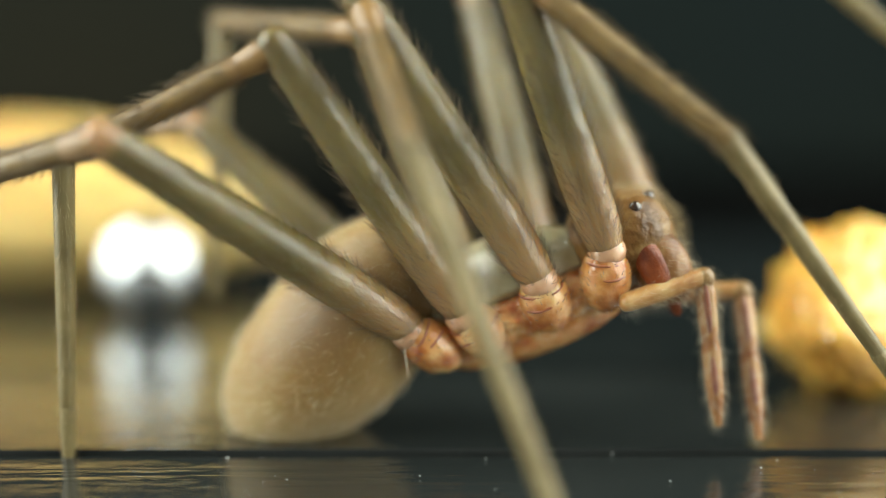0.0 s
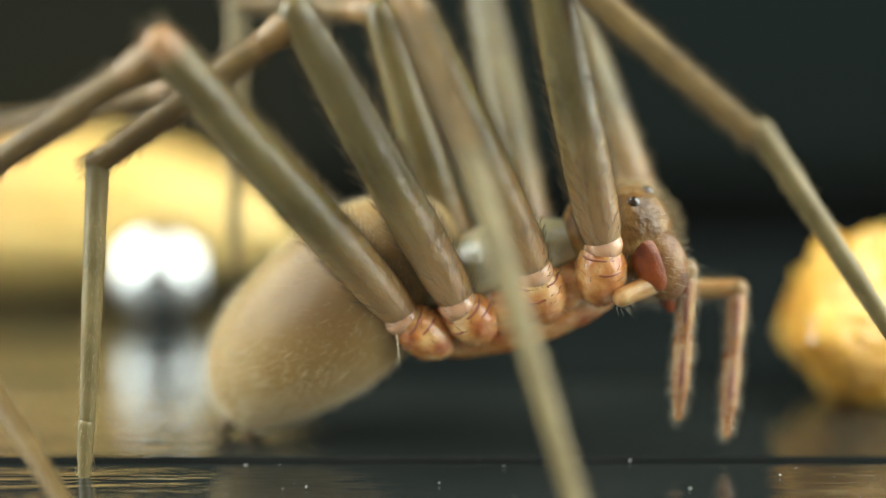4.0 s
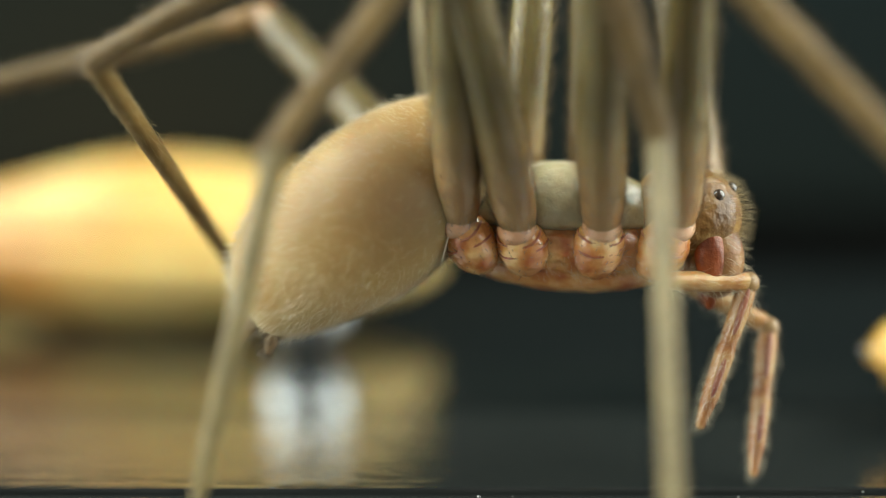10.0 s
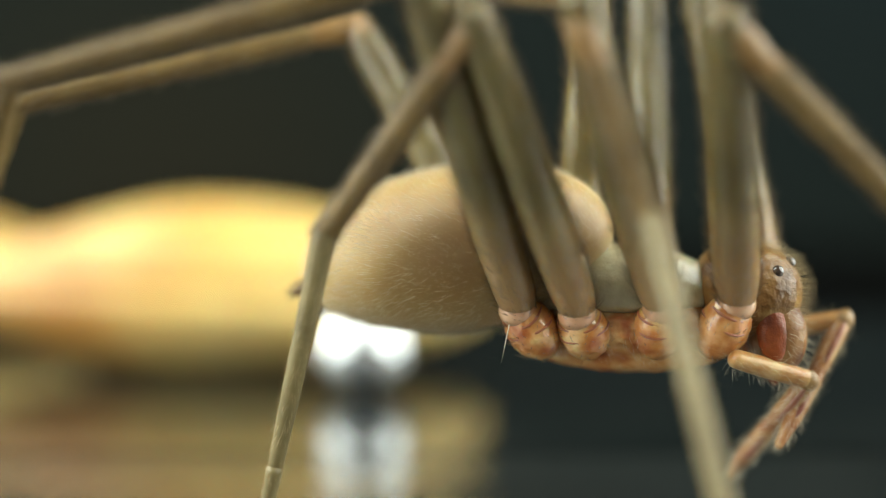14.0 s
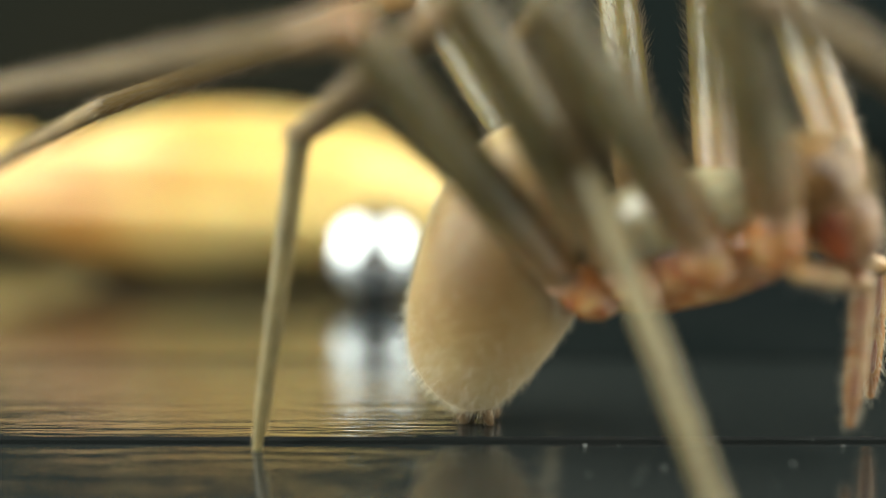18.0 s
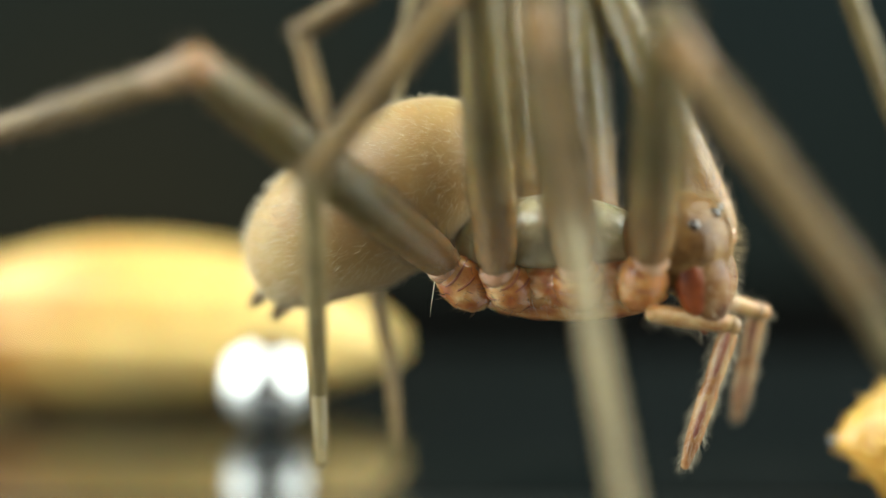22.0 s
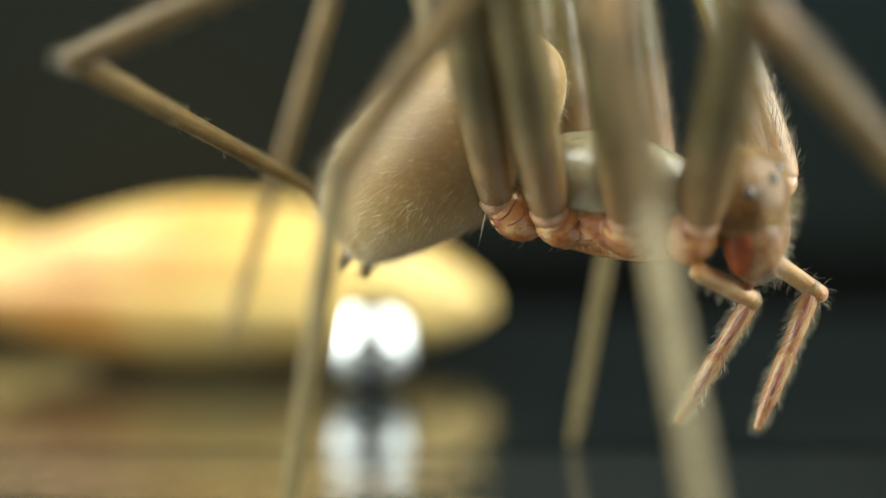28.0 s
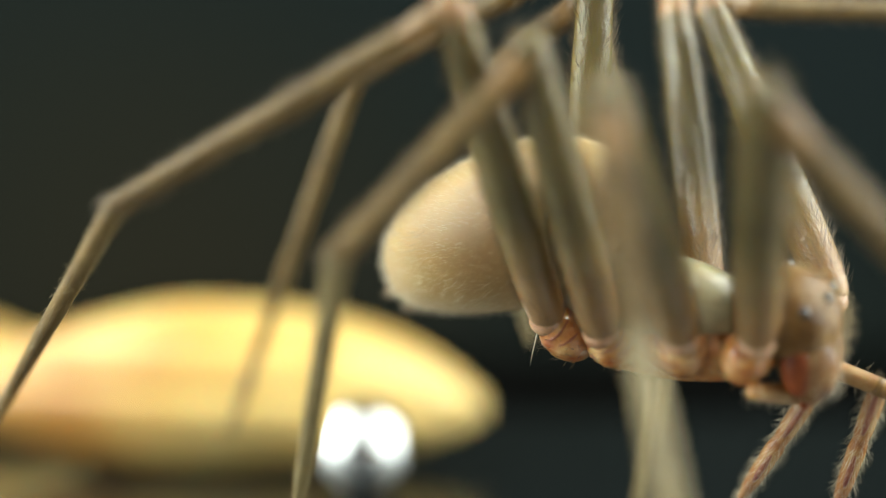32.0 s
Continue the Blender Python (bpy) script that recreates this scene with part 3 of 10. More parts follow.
def motions():
    walk(spider, [
        (0, pose(5.35*MM, 0*MM, 1.94*MM, 0, 0, -3.97) @ pose(0, 0, 0, 0, -21.61, 0) @ pose(0, 0, 0, -8, 0, 0)),
        (3, pose(5.29*MM, 0*MM, 1.94*MM, 0, 0, -4.1) @ pose(0, 0, 0, 0, -22.08, 0) @ pose(0, 0, 0, -8, 0, 0)),
        (3.5, pose(5.26*MM, 0*MM, 1.96*MM, 0, 0, -4.1) @ pose(0, 0, 0, 0, -22.08, 0) @ pose(0, 0, 0, -8, 0, 0)),
        (5.5, pose(3.82*MM, 0*MM, 3.1*MM, 0, 0, -1.07) @ pose(0, 0, 0, 0, -2.76, 0) @ pose(0, 0, 0, 0, 0, 0)),
        (6, pose(3.74*MM, 0*MM, 3.05*MM, 0, 0, -0.29) @ pose(0, 0, 0, 0, -2.8, 0) @ pose(0, 0, 0, 0, 0, 0)),
        (7, pose(2.60*MM, 0*MM, 2.96*MM, 0, 0, -0.74) @ pose(0, 0, 0, 0, -2.95, 0) @ pose(0, 0, 0, 0, 0, 0)),
        (8, pose(2.40*MM, 0*MM, 2.96*MM, 0, 0, -1.18) @ pose(0, 0, 0, 0, -1.02, 0) @ pose(0, 0, 0, 0, 0, 0)),
        (9, pose(2.38*MM, 0*MM, 2.96*MM, 0, 0, -1.86) @ pose(0, 0, 0, 0, -0.2, 0) @ pose(0, 0, 0, 0, 0, 0)),
        (10, pose(2.48*MM, 0*MM, 3.36*MM, 0, 0, -2.11) @ pose(0, 0, 0, 0, 2.3, 0) @ pose(0, 0, 0, 0, 0, 0)),
        (11, pose(2.45*MM, 0*MM, 3.41*MM, 0, 0, -2.86) @ pose(0, 0, 0, 0, 0.81, 0) @ pose(0, 0, 0, 0, 0, 0)),
        (12, pose(2.52*MM, 0*MM, 3.4*MM, 0, 0, -1.31) @ pose(0, 0, 0, 0, 3.4, 0) @ pose(0, 0, 0, 0, 0, 0)),
        (13, pose(2.19*MM, 0*MM, 3.35*MM, 0, 0, -0.63) @ pose(0, 0, 0, 0, 3.27, 0) @ pose(0, 0, 0, 0, 0, 0)),
        (13.5, pose(2.38*MM, 0*MM, 3.22*MM, 0, 0, -4.56) @ pose(0, 0, 0, 0, 1.68, 0) @ pose(0, 0, 0, 0, 0, 0)),
        (15.5, pose(-0.20*MM, 0*MM, 1.68*MM, 0, 0, -1.9) @ pose(0, 0, 0, 0, -3.58, 0) @ pose(0, 0, 0, 0, 0, 0)),
        (16, pose(-0.53*MM, 0*MM, 1.69*MM, 0, 0, -2.32) @ pose(0, 0, 0, 0, -3.53, 0) @ pose(0, 0, 0, 0, 0, 0)),
        (17, pose(1.47*MM, -0.5*MM, 1.72*MM, 0, 0, -16.96) @ pose(0, 0, 0, 0, -8.02, 0) @ pose(0, 0, 0, 5.33, 0, 0)),
        (18, pose(2.51*MM, -1.2*MM, 2.74*MM, 0, 0, -22.12) @ pose(0, 0, 0, 0, -18.15, 0) @ pose(0, 0, 0, 8.67, 0, 0)),
        (19, pose(2.87*MM, 0*MM, 3.85*MM, 0, 0, -19.28) @ pose(0, 0, 0, 0, -2.43, 0) @ pose(0, 0, 0, 10, 0, 0)),
        (20, pose(3.08*MM, 0.1*MM, 4.03*MM, 0, 0, -19.64) @ pose(0, 0, 0, 0, -0.39, 0) @ pose(0, 0, 0, 10.36, 0, 0)),
        (21, pose(3.31*MM, 0.2*MM, 4.02*MM, 0, 0, -18.74) @ pose(0, 0, 0, 0, -0.4, 0) @ pose(0, 0, 0, 10.73, 0, 0)),
        (22, pose(3.29*MM, 0.4*MM, 4.05*MM, 0, 0, -19.59) @ pose(0, 0, 0, 0, -1.58, 0) @ pose(0, 0, 0, 11.09, 0, 0)),
        (23, pose(3.39*MM, 0.4*MM, 3.13*MM, 0, 0, -20.28) @ pose(0, 0, 0, 0, -2.27, 0) @ pose(0, 0, 0, 11.45, 0, 0)),
        (24, pose(3.15*MM, 0.4*MM, 3.08*MM, 0, 0, -21.64) @ pose(0, 0, 0, 0, -3.61, 0) @ pose(0, 0, 0, 11.82, 0, 0)),
        (24.5, pose(3.02*MM, 0.4*MM, 3.1*MM, 0, 0, -21.65) @ pose(0, 0, 0, 0, -3.57, 0) @ pose(0, 0, 0, 12, 0, 0)),
        (26.5, pose(2.35*MM, 0.4*MM, 4.39*MM, 0, 0, -23.52) @ pose(0, 0, 0, 0, 6.85, 0) @ pose(0, 0, 0, 22, 0, 0)),
        (27, pose(2.34*MM, 0.4*MM, 4.37*MM, 0, 0, -23.56) @ pose(0, 0, 0, 0, 6.84, 0) @ pose(0, 0, 0, 22, 0, 0)),
        (28, pose(1.81*MM, 0.4*MM, 4.35*MM, 0, 0, -23.54) @ pose(0, 0, 0, 0, 6.5, 0) @ pose(0, 0, 0, 22, 0, 0)),
        (29, pose(1.59*MM, 0.4*MM, 4.37*MM, 0, 0, -24.19) @ pose(0, 0, 0, 0, 8.32, 0) @ pose(0, 0, 0, 22, 0, 0)),
        (30, pose(1.64*MM, 0.4*MM, 4.53*MM, 0, 0, -24.5) @ pose(0, 0, 0, 0, 12.17, 0) @ pose(0, 0, 0, 22, 0, 0)),
        (31, pose(1.79*MM, 0.4*MM, 4.73*MM, 0, 0, -22.76) @ pose(0, 0, 0, 0, 13.35, 0) @ pose(0, 0, 0, 22, 0, 0)),
        (31.6, pose(1.97*MM, 0.4*MM, 4.57*MM, 0, 0, -22.45) @ pose(0, 0, 0, 0, 11.11, 0) @ pose(0, 0, 0, 22, 0, 0)),
        (32, pose(2.70*MM, 0.4*MM, 4.12*MM, 0, 0, -23.49) @ pose(0, 0, 0, 0, 6.02, 0) @ pose(0, 0, 0, 22, 0, 0)),
    ])
    walk(moving["R4femur"], [
        (0, limb(-1.69, -0.75, 0.42, -123, -30.46)), (3, limb(-1.69, -0.75, 0.42, -122.77, -30.63)),
        (3.5, limb(-1.69, -0.75, 0.42, -113.27, -30.81)), (3.72, limb(-1.69, -0.75, 0.42, -111.06, -30.37)),
        (3.94, limb(-1.69, -0.75, 0.42, -108.91, -29.85)), (4.17, limb(-1.69, -0.75, 0.42, -106.83, -29.35)),
        (4.39, limb(-1.69, -0.75, 0.42, -104.73, -28.76)), (4.61, limb(-1.69, -0.75, 0.42, -102.72, -28.26)),
        (4.83, limb(-1.69, -0.75, 0.42, -100.7, -27.56)), (5.06, limb(-1.69, -0.75, 0.42, -98.76, -26.94)),
        (5.28, limb(-1.69, -0.75, 0.42, -96.68, -26.25)), (5.5, limb(-1.69, -0.75, 0.42, -94.77, -25.58)),
        (5.75, limb(-1.69, -0.75, 0.42, -99.59, -25.6)), (6, limb(-1.69, -0.75, 0.42, -104.33, -25.47)),
        (7, limb(-1.69, -0.75, 0.42, -111.58, -25.69)), (7.33, limb(-1.69, -0.75, 0.42, -106, -25.83)),
        (7.67, limb(-1.69, -0.75, 0.42, -100.27, -25.82)), (8, limb(-1.69, -0.75, 0.42, -94.64, -25.58)),
        (8.5, limb(-1.69, -0.75, 0.42, -92.39, -25.47)), (9, limb(-1.69, -0.75, 0.42, -90.13, -25.44)),
        (9.33, limb(-1.69, -0.75, 0.42, -91.19, -25.49)), (9.67, limb(-1.69, -0.75, 0.42, -92.25, -25.48)),
        (10, limb(-1.69, -0.75, 0.42, -93.31, -25.46)), (11, limb(-1.69, -0.75, 0.42, -100.29, -25.98)),
        (11.25, limb(-1.69, -0.75, 0.42, -96.93, -25.86)), (11.5, limb(-1.69, -0.75, 0.42, -93.58, -25.72)),
        (11.75, limb(-1.69, -0.75, 0.42, -90.27, -25.6)), (12, limb(-1.69, -0.75, 0.42, -86.96, -25.3)),
        (12.25, limb(-1.69, -0.75, 0.42, -88.02, -25.32)), (12.5, limb(-1.69, -0.75, 0.42, -89.07, -25.33)),
        (12.75, limb(-1.69, -0.75, 0.42, -90.13, -25.33)), (13, limb(-1.69, -0.75, 0.42, -91.19, -25.44)),
        (13.12, limb(-1.69, -0.75, 0.42, -93.98, -25.71)), (13.25, limb(-1.69, -0.75, 0.42, -96.8, -25.98)),
        (13.38, limb(-1.69, -0.75, 0.42, -99.64, -26.24)), (13.5, limb(-1.69, -0.75, 0.42, -102.51, -26.39)),
        (15.5, limb(-1.69, -0.75, 0.42, -107.9, -23.61)), (16, limb(-1.69, -0.75, 0.42, -108.64, -23.08)),
        (16.5, limb(-1.69, -0.75, 0.42, -105.74, -29.84)), (17, limb(-1.69, -0.75, 0.42, -102.42, -36.53)),
        (18, limb(-1.69, -0.75, 0.42, -94.41, -35.67)), (18.5, limb(-1.69, -0.75, 0.42, -103.48, -39.07)),
        (19, limb(-1.69, -0.75, 0.42, -113.28, -41.78)), (20, limb(-1.69, -0.75, 0.42, -115.92, -42.23)),
        (21, limb(-1.69, -0.75, 0.42, -116.71, -41.6)), (22, limb(-1.69, -0.75, 0.42, -116.71, -42.39)),
        (23, limb(-1.69, -0.75, 0.42, -111.03, -34.02)), (24, limb(-1.69, -0.75, 0.42, -109.6, -32.37)),
        (24.08, limb(-1.69, -0.75, 0.42, -108.83, -31.04)), (24.17, limb(-1.69, -0.75, 0.42, -108.04, -29.75)),
        (24.25, limb(-1.69, -0.75, 0.42, -107.36, -28.37)), (24.33, limb(-1.69, -0.75, 0.42, -106.57, -27)),
        (24.42, limb(-1.69, -0.75, 0.42, -105.96, -25.67)), (24.5, limb(-1.69, -0.75, 0.42, -105.28, -24.29)),
        (25.17, limb(-1.69, -0.75, 0.42, -98.91, -21.56)), (25.83, limb(-1.69, -0.75, 0.42, -92.65, -18.64)),
        (26.5, limb(-1.69, -0.75, 0.42, -86.76, -15.53)), (26.58, limb(-1.69, -0.75, 0.42, -87.26, -15.88)),
        (26.67, limb(-1.69, -0.75, 0.42, -87.75, -16.15)), (26.75, limb(-1.69, -0.75, 0.42, -88.25, -16.5)),
        (26.83, limb(-1.69, -0.75, 0.42, -88.87, -16.77)), (26.92, limb(-1.69, -0.75, 0.42, -89.37, -17.15)),
        (27, limb(-1.69, -0.75, 0.42, -89.87, -17.38)), (27.33, limb(-1.69, -0.75, 0.42, -89.5, -17.37)),
        (27.67, limb(-1.69, -0.75, 0.42, -89, -17.37)), (28, limb(-1.69, -0.75, 0.42, -88.62, -17.37)),
        (28.5, limb(-1.69, -0.75, 0.42, -88.75, -16.39)), (29, limb(-1.69, -0.75, 0.42, -88.76, -15.28)),
        (29.2, limb(-1.69, -0.75, 0.42, -88.76, -14.41)), (29.4, limb(-1.69, -0.75, 0.42, -88.77, -13.54)),
        (29.6, limb(-1.69, -0.75, 0.42, -88.9, -12.67)), (29.8, limb(-1.69, -0.75, 0.42, -88.9, -11.82)),
        (30, limb(-1.69, -0.75, 0.42, -88.9, -10.86)), (30.33, limb(-1.69, -0.75, 0.42, -89.27, -8.54)),
        (30.67, limb(-1.69, -0.75, 0.42, -89.76, -6.25)), (31, limb(-1.69, -0.75, 0.42, -90.12, -3.84)),
        (31.2, limb(-1.69, -0.75, 0.42, -91.56, -4.56)), (31.4, limb(-1.69, -0.75, 0.42, -93.01, -5.17)),
        (31.6, limb(-1.69, -0.75, 0.42, -94.46, -5.88)), (31.67, limb(-1.69, -0.75, 0.42, -95.08, -7.34)),
        (31.73, limb(-1.69, -0.75, 0.42, -95.71, -8.9)), (31.8, limb(-1.69, -0.75, 0.42, -96.22, -10.35)),
        (31.87, limb(-1.69, -0.75, 0.42, -96.87, -11.94)), (31.93, limb(-1.69, -0.75, 0.42, -97.54, -13.43)),
        (32, limb(-1.69, -0.75, 0.42, -98.08, -14.89)),
    ])
    walk(moving["R4patella"], [
        (0, limb(-3.95, -3.19, 3.9, -168.59, 30.15)), (3, limb(-3.93, -3.2, 3.9, -167.65, 30.05)), (3.5, limb(-3.32, -3.21, 4.21, -174.25, 26.27)),
        (3.72, limb(-3.18, -3.18, 4.29, -180.73, 22.56)), (3.94, limb(-3.04, -3.14, 4.36, -186.86, 18.6)),
        (4.17, limb(-2.9, -3.1, 4.42, -192.7, 14.45)), (4.39, limb(-2.76, -3.06, 4.49, -198.33, 10.16)),
        (4.61, limb(-2.62, -3.02, 4.54, -203.8, 5.78)), (4.83, limb(-2.48, -2.97, 4.6, -209.19, 1.34)),
        (5.06, limb(-2.34, -2.92, 4.64, -214.56, -3.1)), (5.28, limb(-2.19, -2.87, 4.69, -219.98, -7.52)),
        (5.5, limb(-2.05, -2.82, 4.73, -225.51, -11.87)), (5.75, limb(-2.41, -2.82, 4.68, -228.91, -8.83)),
        (6, limb(-2.76, -2.81, 4.61, -232.25, -5.76)), (7, limb(-3.28, -2.83, 4.44, -228.14, 4.87)), (7.33, limb(-2.88, -2.84, 4.57, -220.64, 6.01)),
        (7.67, limb(-2.46, -2.84, 4.67, -213.12, 7.05)), (8, limb(-2.04, -2.82, 4.73, -205.56, 7.97)),
        (8.5, limb(-1.87, -2.81, 4.74, -204.75, 11.97)), (9, limb(-1.7, -2.81, 4.75, -203.91, 15.98)),
        (9.33, limb(-1.78, -2.81, 4.74, -205.82, 14.24)), (9.67, limb(-1.86, -2.81, 4.74, -207.69, 12.49)),
        (10, limb(-1.94, -2.81, 4.74, -209.54, 10.73)), (11, limb(-2.46, -2.85, 4.66, -223.35, -0.85)),
        (11.25, limb(-2.21, -2.84, 4.7, -218.55, 4.03)), (11.5, limb(-1.96, -2.83, 4.73, -213.7, 8.88)),
        (11.75, limb(-1.71, -2.82, 4.74, -208.71, 13.66)), (12, limb(-1.46, -2.8, 4.75, -203.52, 18.34)),
        (12.25, limb(-1.54, -2.8, 4.75, -203.93, 19.01)), (12.5, limb(-1.62, -2.8, 4.75, -204.33, 19.68)),
        (12.75, limb(-1.7, -2.8, 4.75, -204.74, 20.35)), (13, limb(-1.78, -2.81, 4.75, -205.15, 21.02)),
        (13.12, limb(-1.99, -2.83, 4.73, -203.04, 15.13)), (13.25, limb(-2.2, -2.85, 4.7, -201.03, 9.23)),
        (13.38, limb(-2.41, -2.87, 4.66, -199.1, 3.31)), (13.5, limb(-2.62, -2.88, 4.61, -197.18, -2.61)),
        (15.5, limb(-3.04, -2.67, 4.6, -191.43, 11.04)), (16, limb(-3.1, -2.63, 4.6, -191.47, 10.02)), (16.5, limb(-2.82, -3.14, 4.43, -184.9, 5.12)),
        (17, limb(-2.52, -3.61, 4.19, -178.42, 0.16)), (18, limb(-1.99, -3.55, 4.31, -170.95, -1.7)), (18.5, limb(-2.56, -3.78, 4.05, -182.14, 3.18)),
        (19, limb(-3.11, -3.96, 3.72, -193.44, 7.94)), (20, limb(-3.25, -3.99, 3.63, -193.75, 7.81)), (21, limb(-3.31, -3.95, 3.64, -192.79, 6.57)),
        (22, limb(-3.29, -4, 3.6, -191.67, 4.17)), (23, limb(-3.12, -3.44, 4.14, -189, 0.08)), (24, limb(-3.05, -3.32, 4.24, -187.09, -1)),
        (24.08, limb(-3.02, -3.23, 4.32, -187.23, -1)), (24.17, limb(-2.98, -3.13, 4.38, -187.37, -1.01)),
        (24.25, limb(-2.95, -3.03, 4.45, -187.51, -1.02)), (24.33, limb(-2.91, -2.93, 4.52, -187.65, -1.03)),
        (24.42, limb(-2.88, -2.83, 4.58, -187.79, -1.04)), (24.5, limb(-2.84, -2.72, 4.63, -187.92, -1.05)),
        (25.17, limb(-2.38, -2.51, 4.82, -192.26, 0.07)), (25.83, limb(-1.9, -2.28, 4.95, -196.59, 1.19)),
        (26.5, limb(-1.43, -2.03, 5.02, -200.93, 2.31)), (26.58, limb(-1.47, -2.06, 5.02, -203.01, -1.79)),
        (26.67, limb(-1.51, -2.08, 5.01, -205.11, -5.88)), (26.75, limb(-1.55, -2.11, 5.01, -207.23, -9.96)),
        (26.83, limb(-1.6, -2.13, 5, -209.41, -14.03)), (26.92, limb(-1.64, -2.16, 4.99, -211.67, -18.08)),
        (27, limb(-1.68, -2.18, 4.99, -214.03, -22.11)), (27.33, limb(-1.65, -2.18, 4.99, -210.39, -21.5)),
        (27.67, limb(-1.61, -2.18, 4.99, -206.79, -20.82)), (28, limb(-1.58, -2.18, 4.99, -203.22, -20.07)),
        (28.5, limb(-1.59, -2.1, 5.01, -206.1, -20.79)), (29, limb(-1.59, -2.01, 5.03, -209, -21.46)),
        (29.2, limb(-1.59, -1.94, 5.05, -208.72, -19.71)), (29.4, limb(-1.59, -1.87, 5.07, -208.44, -17.97)),
        (29.6, limb(-1.6, -1.8, 5.09, -208.17, -16.22)), (29.8, limb(-1.6, -1.73, 5.1, -207.9, -14.47)),
        (30, limb(-1.6, -1.65, 5.11, -207.64, -12.72)), (30.33, limb(-1.63, -1.46, 5.15, -202.05, -9.6)),
        (30.67, limb(-1.67, -1.27, 5.17, -196.56, -6.39)), (31, limb(-1.7, -1.07, 5.19, -191.14, -3.12)),
        (31.2, limb(-1.82, -1.13, 5.18, -197.61, -6.57)), (31.4, limb(-1.94, -1.18, 5.17, -204.16, -9.92)),
        (31.6, limb(-2.06, -1.24, 5.16, -210.85, -13.15)), (31.67, limb(-2.11, -1.36, 5.14, -210.52, -14.17)),
        (31.73, limb(-2.16, -1.49, 5.12, -210.19, -15.19)), (31.8, limb(-2.2, -1.61, 5.1, -209.86, -16.21)),
        (31.87, limb(-2.25, -1.74, 5.07, -209.53, -17.22)), (31.93, limb(-2.3, -1.86, 5.03, -209.19, -18.24)),
        (32, limb(-2.34, -1.98, 5, -208.85, -19.25)),
    ])
